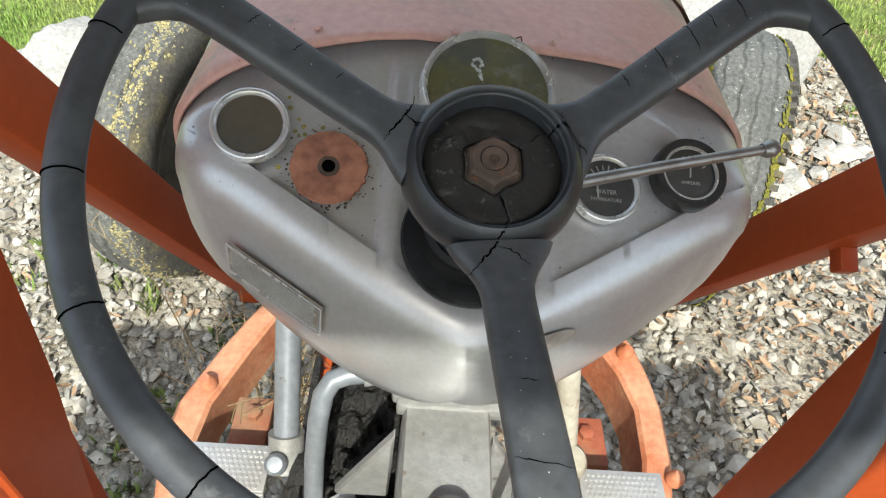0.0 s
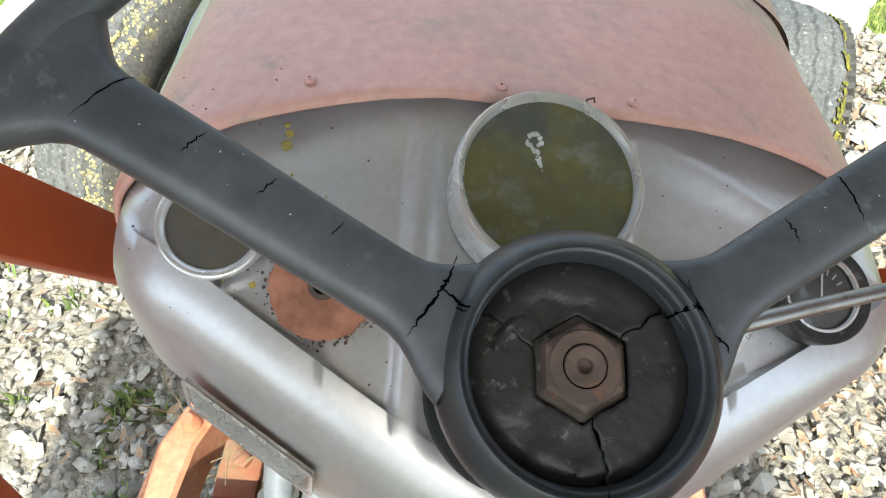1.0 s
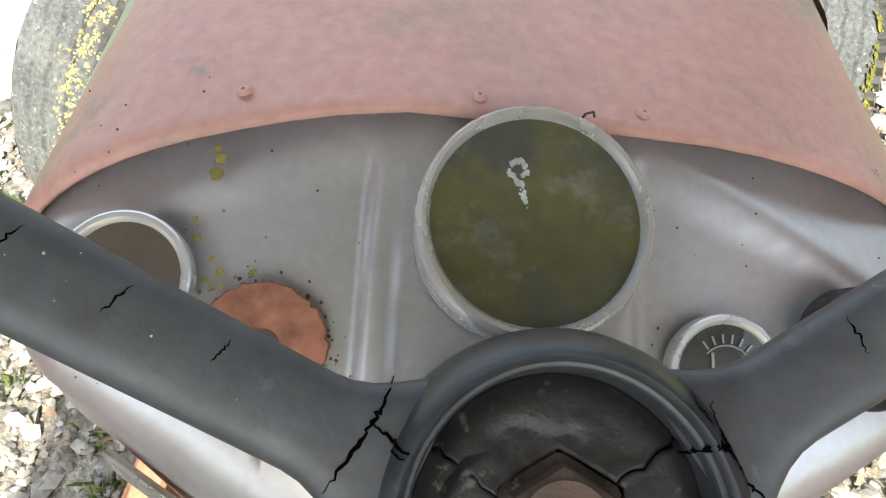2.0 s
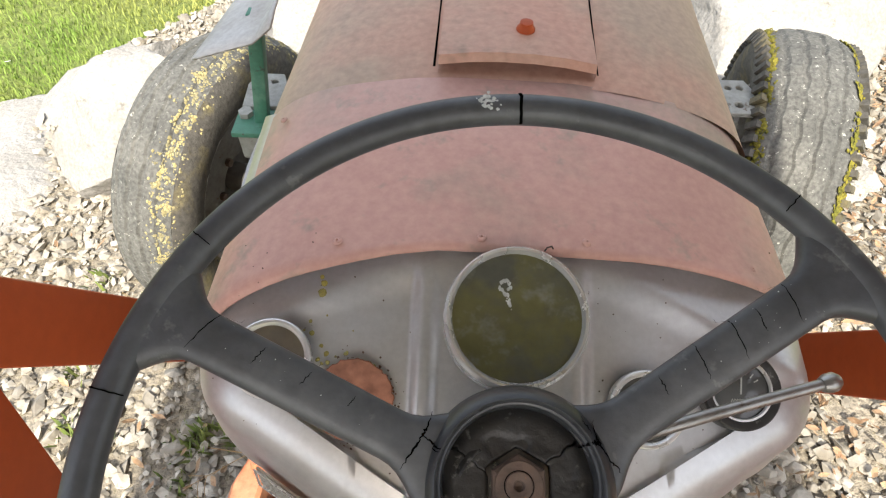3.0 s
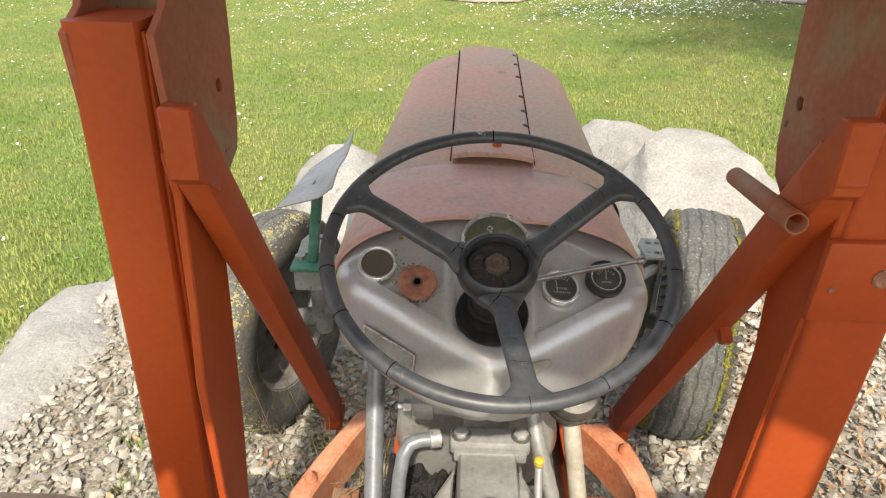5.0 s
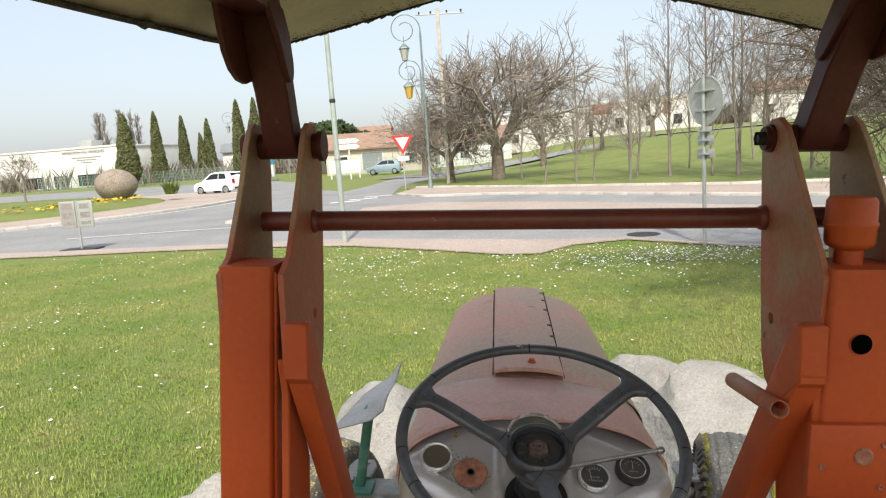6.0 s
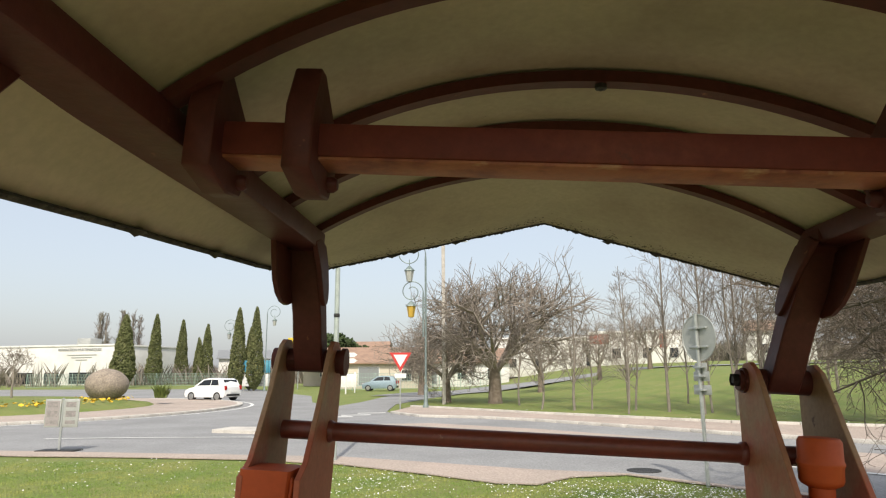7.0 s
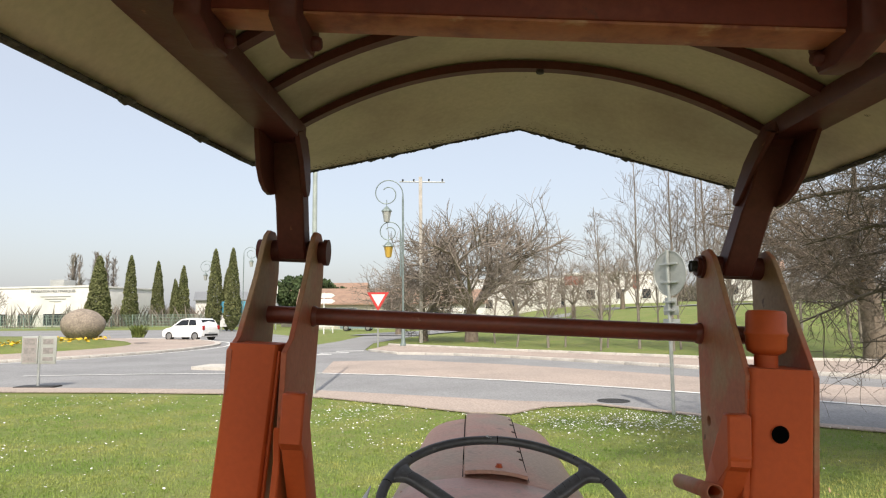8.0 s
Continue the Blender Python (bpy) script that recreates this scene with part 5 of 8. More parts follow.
# ---------------------------------------------------------------- canopy
canopy = empty("canopy", TRACTOR, "cream fibreglass tractor canopy on shade-darkened red steel and wood frame", "canopy")
CX = 0.046
def roof_z(x, y):
    u = min(abs(x - CX) / 0.585, 1)
    arch = 2.142 - 0.205 * u ** 2.1
    gable = 2.108 - 0.150 * u
    t = smooth_step(0.18, 0.50, y)
    r = smooth_step(-0.55, -0.80, y)
    sag = 0.062 * min(max((0.42 - y) / 1.0, 0), 1.1) * u ** 3 if x < CX else 0
    return (arch * (1 - t) + gable * t) - 0.02 * r - sag
bm = bmesh.new()
rows = []
ys = [0.550, 0.538] + [0.48 - 0.06 * k for k in range(23)] + [-0.89]
for y in ys:
    r = []
    for k in range(41):
        x = CX + 0.585 * (-1 + 2 * k / 40)
        e = 0.004 * noise.noise(Vector((x * 12, 1, 0))) if y > 0.5 else 0
        r.append(Vector((x, y + e - 0.05 * abs(x - CX) * (1 if y > 0.3 else 0), roof_z(x, y) + 0.0025 * noise.noise(Vector((x * 3, y * 3, 0))))))
    rows.append(r)
grid_surface(bm, rows)
roof = part("roof_sheet", bm, M["roof_in"], canopy, "cream fibreglass roof sheet with dirty ragged edge", smooth=50)
roof.modifiers.new("thickness", "SOLIDIFY").thickness = -0.006
# grimy ragged rim
bm = bmesh.new()
def rim_bits(p, q, n):
    for i in range(n):
        a = p.lerp(q, (i + rnd.random()) / n)
        blob(bm, a + Vector((0, 0, -0.0015)), (0, 0, -1), rnd.uniform(0.0025, 0.009) * (2.0 if rnd.random() < 0.05 else 1), i, 0.5, 7)
edge = [rows[0][k] for k in range(41)]
for a, b in zip(edge, edge[1:]):
    rim_bits(a, b, 7)
for col in (0, 40):
    e2 = [r[col] for r in rows]
    for a, b in zip(e2, e2[1:]):
        rim_bits(a, b, 12)
for i in range(900):      # flecks of dirt under the sheet, thinning out from the front edge
    x, y = CX + rnd.uniform(-0.56, 0.56), 0.535 - abs(rnd.gauss(0, 0.030))
    y2 = y - 0.05 * abs(x - CX)
    blob(bm, Vector((x, y2, roof_z(x, y) + 0.0025 * noise.noise(Vector((x * 3, y * 3, 0))) - 0.0003)), (0, 0, -1), rnd.uniform(0.0007, 0.0032), i, 0.25, 6)
part("edge_grime", bm, M["grime"], canopy, "black grime and moss along the roof edge")["kind"] = "stuff"
part("eave_bead", tube([r[0] + Vector((-0.002, 0, 0.0)) for r in rows], 0.0055, 8), M["grime"], canopy)
part("eave_bead", tube([r[40] + Vector((0.002, 0, 0.0)) for r in rows], 0.0055, 8), M["grime"], canopy)
part("front_bead", tube([p + Vector((0, 0.003, 0.002)) for p in edge], 0.0045, 8), M["grime"], canopy)
# longitudinal beams with knuckled front arms down to the pins
BL, BR = (-0.472, -0.400), (0.484, 0.552)
def side_beam(s, x0, x1, rise):
    xm = (x0 + x1) / 2
    pin_x = -0.430 if s < 0 else 0.449
    sb = part("side_beam", box(min(x0, x1), max(x0, x1), -1.6, 0.150, 1.947 + rise, 1.983 + rise, 0.005), M["canopy_beam"], canopy, "shade-darkened red steel side beam")
    w = 0.056
    outline = [(0.09, 1.955), (0.10, 1.986), (0.158, 1.986), (0.176, 1.97), (0.205, 1.90), (0.232, 1.80), (0.252, 1.75), (0.245, 1.725), (0.215, 1.725), (0.198, 1.75), (0.175, 1.83), (0.150, 1.875), (0.140, 1.945), (0.120, 1.957)]
    bm = prism(outline, w, Matrix.Translation((-w / 2, 0, 0)) @ SIDE, 0.003)
    for v in bm.verts:
        f = (v.co.z - PIN_Z) / (2.0 - PIN_Z)
        v.co.x += pin_x + (xm - pin_x) * min(max(f, 0), 1)
        v.co.z += rise * min(max(f, 0), 1)
        v.co.y += (PIN_Y[s] - 0.238) * (1 - min(max(f, 0), 1))
    arm = part("front_arm", bm, M["canopy_beam"], sb, "shade-darkened red bent arm down to the pivot", smooth=30)
    # tongue-shaped stiffener on the inner face
    tongue = [(0.085, 1.955), (0.12, 1.968), (0.160, 1.960), (0.186, 1.925), (0.198, 1.882), (0.197, 1.864), (0.190, 1.851), (0.177, 1.847), (0.164, 1.855), (0.148, 1.880), (0.13, 1.910)]
    def lean(bm):
        for v in bm.verts:
            f = min(max((v.co.z - PIN_Z) / (2.0 - PIN_Z), 0), 1)
            v.co.x += (xm - pin_x) * (f - 1)
            v.co.z += rise * f
        return bm
    drop = [(0.045, 1.955), (0.155, 1.962), (0.178, 1.935), (0.184, 1.885), (0.180, 1.862), (0.165, 1.848), (0.140, 1.842), (0.112, 1.845), (0.086, 1.858), (0.066, 1.882), (0.055, 1.915)]
    for x, outline in ((xm + s * 0.031, drop), (xm - s * 0.031, tongue)):
        part("tongue_plate", lean(prism(outline, 0.010, Matrix.Translation((x - 0.005, 0, 0)) @ SIDE, 0.0015)), M["canopy_beam"], sb)
    return sb
side_beam(-1, *BL, 0.0)
side_beam(1, *BR, 0.035)
# hoops under the sheet
for y in (0.175, -0.045, -0.225, -0.47, -0.72):
    pts = []
    for k in range(31):
        x = CX + 0.475 * (-1 + 2 * k / 30)
        pts.append(Vector((x, y, roof_z(x, y) - 0.0125)))
    bm = bmesh.new()
    rws = [[p + Vector((0, dy, dz)) for dy, dz in ((-0.011, -0.008), (0.011, -0.008), (0.011, 0.008), (-0.011, 0.008))] for p in pts]
    vs = grid_surface(bm, rws, close=True)
    bm.faces.new(vs[0][::-1])
    bm.faces.new(vs[-1])
    hp = part("roof_hoop", bm, M["canopy_beam"], canopy, "arched shade-darkened red steel roof hoop")
    part("hoop_bolt", lathe([(0.008, 0), (0.008, 0.006), (0, 0.009)], aim(pts[15] + Vector((0.01, 0, -0.008)), (0, 0, -1)), 8), M["dark_iron"], hp)
# wooden cross beam with pentagonal brackets
cbm = beam((-0.393, -0.425, 1.957), (0.500, -0.425, 1.951), 0.050, 0.035, 0.004, up=(0, 0, 1))
for v in cbm.verts:
    v.co += Vector((0, 0.0012, 0.0012)) * noise.noise(v.co * 20)
cb = part("cross_beam", cbm, M["timber"], canopy, "maroon painted wooden cross beam with worn lower edge")
part("worn_underside", beam((-0.393, -0.4235, 1.9385), (0.500, -0.4235, 1.9325), 0.047, 0.004, 0.001), M["worn_wood"], cb, "underside worn to bare orange-brown wood")
PENT = [(y, z + 0.005) for y, z in ((-0.476, 1.913), (-0.476, 1.978), (-0.456, 2.024), (-0.440, 2.024), (-0.376, 1.975), (-0.372, 1.935), (-0.392, 1.903), (-0.426, 1.899))]
for x in (-0.384, -0.286, 0.300):
    part("bracket_plate", prism(PENT, 0.028, Matrix.Translation((x, 0, 0)) @ SIDE, 0.002), M["canopy_beam"], cb, "shade-darkened red steel bracket plate")
    part("bracket_bolt", lathe([(0.009, 0), (0.009, 0.006), (0.006, 0.010), (0, 0.0105)], aim((x + (0.028 if x < 0 else 0), -0.400, 1.923), (1 if x < 0 else -1, 0, 0), (0, 1, 0)), 8), M["canopy_beam"], cb)
# rear uprights and their braces
for s, x in ((-1, -0.475), (1, 0.54)):
    part("rear_post", beam((x, -1.34, 0.45), (x, -1.28, 1.96), 0.06, 0.06, 0.005, up=(0, 1, 0)), M["canopy_beam"], canopy, "shade-darkened red steel rear post")
    part("knee_brace", prism([(-0.597, 1.953), (-1.28, 1.953), (-1.28, 1.42), (-1.20, 1.44), (-0.86, 1.70), (-0.643, 1.896)], 0.014, Matrix.Translation((x + (0.006 if s < 0 else -0.020), 0, 0)) @ SIDE, 0.002), M["canopy_beam"], canopy)

# ---------------------------------------------------------------- ground, roads
M["gravel"] = material("limestone_gravel_bed", (0.34, 0.30, 0.235), 0.9, second=(0.22, 0.19, 0.14), scale=3, grain=0.5, grain_scale=60, third=(0.16, 0.14, 0.09), third_scale=30, third_at=(0.58, 0.66), bump=1.0, bump_scale=45, dist=0.02)
M["stone"] = material("pale_limestone_chip", (0.37, 0.345, 0.295), 0.85, second=(0.255, 0.225, 0.175), scale=20, grain=0.15, grain_scale=160, bump=0.2, bump_scale=120, dist=0.003, vary=0.35)
M["rock"] = material("grey_limestone_boulder", (0.335, 0.322, 0.298), 0.9, second=(0.265, 0.252, 0.225), scale=4, grain=0.2, grain_scale=90, third=(0.19, 0.18, 0.155), third_scale=22, third_at=(0.62, 0.72), bump=0.6, bump_scale=20, dist=0.03)
M["loose_stone"] = material("loose_limestone", (0.42, 0.40, 0.36), 0.9, second=(0.32, 0.30, 0.26), scale=2, grain=0.3, grain_scale=9, bump=0.25, bump_scale=6, dist=0.06)
M["lawn"] = material("spring_lawn", (0.148, 0.200, 0.040), 0.9, second=(0.205, 0.22, 0.064), scale=0.7, grain=0.25, grain_scale=30, third=(0.20, 0.18, 0.07), third_scale=2.2, third_at=(0.58, 0.72), bump=0.8, bump_scale=60, dist=0.03)
M["blade"] = material("grass_blade", (0.155, 0.25, 0.033), 0.7, second=(0.32, 0.335, 0.083), scale=0.9, spread=(0.42, 0.60), bump=0, grain=0, third=(0.32, 0.285, 0.115), third_scale=2.1, third_at=(0.58, 0.74), vary=0.12)
M["daisy"] = material("daisy_petals", (0.80, 0.80, 0.78), 0.8, bump=0, grain=0)
M["leaf"] = material("dry_brown_leaf", (0.34, 0.235, 0.14), 0.8, second=(0.25, 0.15, 0.085), scale=30, bump=0.2, vary=0.4)
M["weed"] = material("small_weed", (0.10, 0.15, 0.03), 0.8, second=(0.18, 0.20, 0.05), scale=20, bump=0, vary=0.3)
M["asphalt"] = material("worn_asphalt", (0.27, 0.27, 0.27), 0.85, second=(0.215, 0.215, 0.215), scale=0.35, grain=0.25, grain_scale=25, bump=0.3, bump_scale=40, dist=0.005)
M["pink_asphalt"] = material("pinkish_paving", (0.41, 0.335, 0.285), 0.88, second=(0.34, 0.285, 0.245), scale=0.5, grain=0.25, grain_scale=25, bump=0.3, bump_scale=40, dist=0.005)
M["paint_line"] = material("white_road_paint", (0.75, 0.75, 0.73), 0.8, second=(0.6, 0.6, 0.58), scale=2)
M["kerb"] = material("concrete_kerb", (0.56, 0.53, 0.48), 0.85, second=(0.45, 0.42, 0.38), scale=1.5, grain=0.2, grain_scale=30)

def far_kerb_y(x):
    return 29.3 - 1.0 * x if x < 8.2 else 21.1 - 0.42 * (x - 8.2)
def terrain(x, y):
    d = y - far_kerb_y(x) - 1.5
    bank = 1.9 * smooth_step(0, 34, d) * smooth_step(2.0, 22, x + 0.10 * (y - 40)) + 1.2 * smooth_step(30, 90, d) * smooth_step(0, 30, x)
    return bank + 0.8 * smooth_step(75, 160, y) * smooth_step(-20, 20, x)
bm = bmesh.new()
gx = [-900, -400, -200, -120, -80] + list(np.linspace(-60, 60, 81)) + [80, 120, 200, 400, 900]
gy = [-900, -300, -100, -40, -20] + list(np.linspace(-10, 110, 81)) + [150, 220, 400, 900, 1800]
grid_surface(bm, [[Vector((x, y, terrain(x, y) + (0.02 * noise.noise(Vector((x * 0.5, y * 0.5, 0))) - 0.01 if y < 9 else -0.01))) for x in gx] for y in gy])
tagged(finish("ground", bm, M["lawn"], smooth=80), "mown spring lawn with daisies and pale patches", "lawn", kind="structure")

def sheet_poly(name, pts, z, mtl, label, category, thick=0.02):
    return tagged(finish(name, prism(pts, thick, Matrix.Translation((0, 0, z - thick))), mtl, smooth=0), label, category, kind="structure")
def ribbon(pts, w, z0=0.0, follow=False, bm=None, dz=0.0):
    """A band of width w along pts."""
    bm = bm or bmesh.new()
    P = [Vector((x, y, 0)) for x, y in pts]
    rows = []
    for i, p in enumerate(P):
        d = (P[min(i + 1, len(P) - 1)] - P[max(i - 1, 0)]).normalized()
        s = Vector((d.y, -d.x, 0)) * w / 2
        r = [p - s, p + s]
        for q in r:
            q.z = z0 + (max(terrain(q.x, q.y), terrain(p.x, p.y)) if follow else 0)
        rows.append(r)
    grid_surface(bm, rows)
    return bm
def kerb_line(name, pts, h, w, z0=0.0, label="pale concrete kerb", each=1.0):
    """Kerb stones laid end to end along pts, each its own piece."""
    top = empty(name, None, label, "kerb", kind="structure")
    P = [Vector((x, y, z0)) for x, y in pts]
    for a, b in zip(P, P[1:]):
        n = max(1, round((b - a).length / each))
        for i in range(n):
            p, q = a.lerp(b, (i + 0.006) / n), a.lerp(b, (i + 0.994) / n)
            part("kerb_stone", beam(p + Vector((0, 0, h / 2)), q + Vector((0, 0, h / 2)), w, h, 0.015), M["kerb"], top, smooth=30)
    return top
def circle(cx, cy, r, a0, a1, n):
    return [(cx + r * math.cos(radians(a0 + (a1 - a0) * k / n)), cy + r * math.sin(radians(a0 + (a1 - a0) * k / n))) for k in range(n + 1)]

GRASS_EDGE = [(-40, 17.5), (-20, 14.8), (-9.8, 13.4), (-7.4, 13.2), (-4.8, 12.8), (-2.7, 12.1), (-1.0, 10.9), (0.25, 9.9), (0.9, 9.75), (1.55, 10.5), (2.5, 10.75), (3.8, 9.43), (5.0, 8.45), (5.8, 7.86), (10, 4.5), (18, -3), (30, -16)]
LANE_EDGE = [(-40, 19.0), (-20, 15.8), (-10.5, 14.3), (-7.7, 13.9), (-2.9, 13.2), (-1.2, 12.4), (1.0, 11.3), (2.55, 10.85), (3.9, 9.55), (5.2, 8.6), (6, 8), (10.2, 4.8), (18.2, -2.7), (30.2, -15.7)]
WHITE = [(-3.7, 17.46), (-1.5, 16.69), (1.38, 15.03), (3.67, 13.33), (4.88, 12.29), (6.5, 11.0), (7.6, 9.9), (12, 5.6), (22, -5)]
BAND_FAR = [(-4.2, 22.2), (-1.6, 22.6), (1.85, 20.1), (4.71, 17.25), (6.07, 15.6), (9.22, 12.9), (16, 6.5), (30, -6)]
KERB2 = [(-3.7, 28.5), (-2.2, 25.9), (0.08, 25.0), (2.15, 23.3), (5.4, 19.8), (7.0, 17.9), (10.4, 14.6), (18, 8.2), (32, -4)]
KERB3 = [(-3.2, 32.5), (-1.6, 31.0), (0.1, 29.1), (2.4, 26.5), (4.5, 24.6), (8.2, 21.1), (13.5, 18.6), (22, 14.5), (36, 6)]
sheet_poly("road", LANE_EDGE + KERB2[::-1] + [(-4.1, 30), (-4.5, 37), (-3.2, 46), (-1.5, 53), (-6.3, 55), (-6.8, 48), (-7.0, 40), (-7.5, 35), (-10, 40), (-13, 52), (-19, 63), (-26, 78), (-60, 82), (-60, 25)], 0.012, M["asphalt"], "worn grey asphalt road round the roundabout", "road")
sheet_poly("pavement", GRASS_EDGE + LANE_EDGE[::-1], 0.030, M["pink_asphalt"], "narrow pinkish pavement beside the lawn", "pavement")
sheet_poly("median_band", WHITE + BAND_FAR[::-1], 0.018, M["pink_asphalt"], "pinkish surfaced band between the lanes", "road")
sheet_poly("far_pavement", KERB2 + KERB3[::-1], 0.10, M["pink_asphalt"], "pinkish pavement on the far side of the road", "pavement", thick=0.12)
tagged(finish("road_line", ribbon(WHITE, 0.16, 0.024), M["paint_line"], smooth=0), "white painted edge line", "road marking", kind="structure")
kerb_line("far_kerb", KERB3, 0.16, 0.14, 0.02)
kerb_line("lane_kerb", KERB2[:7], 0.11, 0.12, 0.0)
# side road climbing behind the trees
SIDE_ROAD = [(-5.2, 50), (-3.6, 56), (0, 62), (8, 67), (18, 70), (32, 71), (50, 70)]
tagged(finish("side_road", ribbon(SIDE_ROAD, 6.0, 0.06, follow=True), M["asphalt"], smooth=60), "pale asphalt side road climbing behind the trees", "road", kind="structure")
bm = bmesh.new()
for (x, y) in ((-5.3, 26.0), (-4.75, 27.2), (-4.3, 28.6)):
    ribbon([(x - 0.9, y - 0.1), (x + 0.3, y + 0.25)], 0.45, 0.022, bm=bm)
tagged(finish("give_way_dashes", bm, M["paint_line"], smooth=0), "broken white give-way line", "road marking", kind="structure")
# roundabout: kerb ring, paved apron, planted mound
RC = (-27.0, 32.5)
ring = circle(*RC, 14.2, -180, 180, 64)
sheet_poly("roundabout_apron", ring[:-1], 0.10, M["pink_asphalt"], "paved apron round the roundabout", "roundabout", thick=0.12)
kerb_line("roundabout_kerb", circle(*RC, 14.25, -100, 75, 60), 0.115, 0.32, 0.0, "white painted roundabout kerb")
tagged(finish("roundabout_line", ribbon(circle(*RC, 14.95, -100, 80, 48), 0.18, 0.024), M["paint_line"], smooth=0), "white line round the roundabout", "road marking", kind="structure")
bm = bmesh.new()
rows = []
for r, z in ((9.6, 0.10), (9.4, 0.19), (8.2, 0.34), (6.5, 0.5), (4, 0.6), (0.5, 0.65)):
    rows.append([Vector((RC[0] + r * math.cos(a), RC[1] + r * math.sin(a), z)) for a in (2 * math.pi * k / 48 for k in range(48))])
grid_surface(bm, rows, close=True)
tagged(finish("roundabout_mound", bm, M["lawn"], smooth=60), "grassed roundabout mound with flowers", "lawn", kind="structure")
# splitter island
sheet_poly("splitter_island", [(-8.0, 19.1), (-6.8, 18.7), (-5.4, 18.4), (-5.2, 19.6), (-6.5, 20.0), (-7.8, 20.2)], 0.11, M["kerb"], "low pale concrete splitter island", "traffic island", thick=0.12)
tagged(finish("splitter_lines", ribbon([(-12, 17.3), (-8.9, 17.6), (-6.4, 17.6), (-3.7, 17.46)], 0.14, 0.024), M["paint_line"], smooth=0), "white painted splitter line", "road marking", kind="structure")
# flat dark disc on the asphalt, with a slightly raised rim
tagged(finish("dark_road_disc", lathe([(0.30, 0.013), (0.30, 0.020), (0.27, 0.020), (0.26, 0.017), (0, 0.017)], Matrix.Translation((2.92, 11.25, 0)), 28), M["dark_iron"]), "dark round disc with a raised rim on the asphalt", "manhole cover")

# ---------------------------------------------------------------- gravel bed
BED = [(-1.95, -1.0), (-1.98, 0.8), (-1.9, 1.7), (-1.65, 2.3), (-1.25, 2.75), (-0.6, 3.1), (0.2, 3.2), (0.9, 2.9), (1.5, 2.5), (2.2, 1.9), (2.6, 1.0), (2.7, -1.0)]
def inside(x, y, poly):
    c, j = False, len(poly) - 1
    for i in range(len(poly)):
        (xi, yi), (xj, yj) = poly[i], poly[j]
        if (yi > y) != (yj > y) and x < (xj - xi) * (y - yi) / (yj - yi) + xi:
            c = not c
        j = i
    return c
sheet_poly("gravel_bed", BED, 0.022, M["gravel"], "bed of pale limestone gravel under the tractor", "gravel", thick=0.05)

def scatter_mesh(name, base_v, base_f, mats, mtl, label, category, smooth=0, kind="stuff"):
    """One joined object out of many small copies, given as 4 x 4 arrays."""
    bv = np.c_[np.array(base_v, float), np.ones(len(base_v))]
    A = np.array(mats)
    V = np.einsum("nij,kj->nki", A, bv)[:, :, :3]
    n, k = V.shape[:2]
    F = (np.array(base_f)[None] + (np.arange(n) * k)[:, None, None]).reshape(-1, len(base_f[0]))
    me = bpy.data.meshes.new(name)
    me.from_pydata(V.reshape(-1, 3).tolist(), [], F.tolist())
    me.materials.append(mtl)
    if smooth:
        me.shade_smooth()
    ob = new(name, me)
    return tagged(ob, label, category, kind=kind)
R3 = np.random.RandomState(3)
def rand_mats(pts, sizes, flat=0.6, tilt=0.5):
    out = []
    for (x, y, z), s in zip(pts, sizes):
        e = Euler((R3.normal(0, tilt), R3.normal(0, tilt), R3.uniform(0, 6.28)))
        m = np.eye(4)
        m[:3, :3] = np.array(e.to_matrix()) @ np.diag([s * R3.uniform(0.7, 1.35), s * R3.uniform(0.6, 1.0), s * flat * R3.uniform(0.6, 1.2)])
        m[:3, 3] = (x, y, z)
        out.append(m)
    return out
CHIP_V = [(1, 0.1, 0.2), (0.35, 0.95, -0.1), (-0.75, 0.55, 0.15), (-0.9, -0.45, -0.1), (0.1, -1, 0.1), (0.75, -0.6, -0.15), (0.1, 0.1, 0.85), (0.35, -0.25, 0.7), (0, 0, -0.8)]
CHIP_F = [(0, 1, 6), (1, 2, 6), (2, 3, 6), (3, 4, 6), (4, 7, 6), (4, 5, 7), (5, 0, 7), (0, 6, 7), (1, 0, 8), (2, 1, 8), (3, 2, 8), (4, 3, 8), (5, 4, 8), (0, 5, 8)]
pts, sz = [], []
while len(pts) < 30000:
    x, y = R3.uniform(-2.0, 2.6), R3.uniform(-0.7, 3.2)
    if not inside(x, y, BED):
        continue
    if noise.noise(Vector((x * 2.2, y * 2.2, 7))) < -0.32 and R3.rand() < 0.6:
        continue
    s = float(np.clip(R3.lognormal(math.log(0.0135), 0.38), 0.006, 0.034))
    pts.append((x, y, 0.022 + s * 0.35 * R3.rand() + 0.01 * R3.rand()))
    sz.append(s)
scatter_mesh("gravel", CHIP_V, CHIP_F, rand_mats(pts, sz), M["stone"], "loose pale limestone gravel chips", "gravel")
# dry leaves and weeds on the gravel
pts = []
while len(pts) < 4200:
    x, y = R3.normal(1.25, 0.55), R3.normal(1.0, 0.8)
    if R3.rand() < 0.15:
        x, y = R3.normal(-0.3, 0.6), R3.normal(0.9, 0.8)
    # these fall round the lawn's edge, to darken it like dappled tree shade
    if R3.rand() < 0.25:
        x, y = R3.normal(2.7, 0.7), R3.normal(2.9, 1.1)
    elif not inside(x, y, BED):
        continue
    pts.append((x, y, 0.045 + 0.014 * R3.rand()))
LEAF_V = [(-1, 0, 0), (-0.3, 0.45, 0.2), (0.5, 0.35, 0.15), (1, 0, 0.35), (0.5, -0.4, 0.1), (-0.3, -0.45, 0.25), (0, 0, 0)]
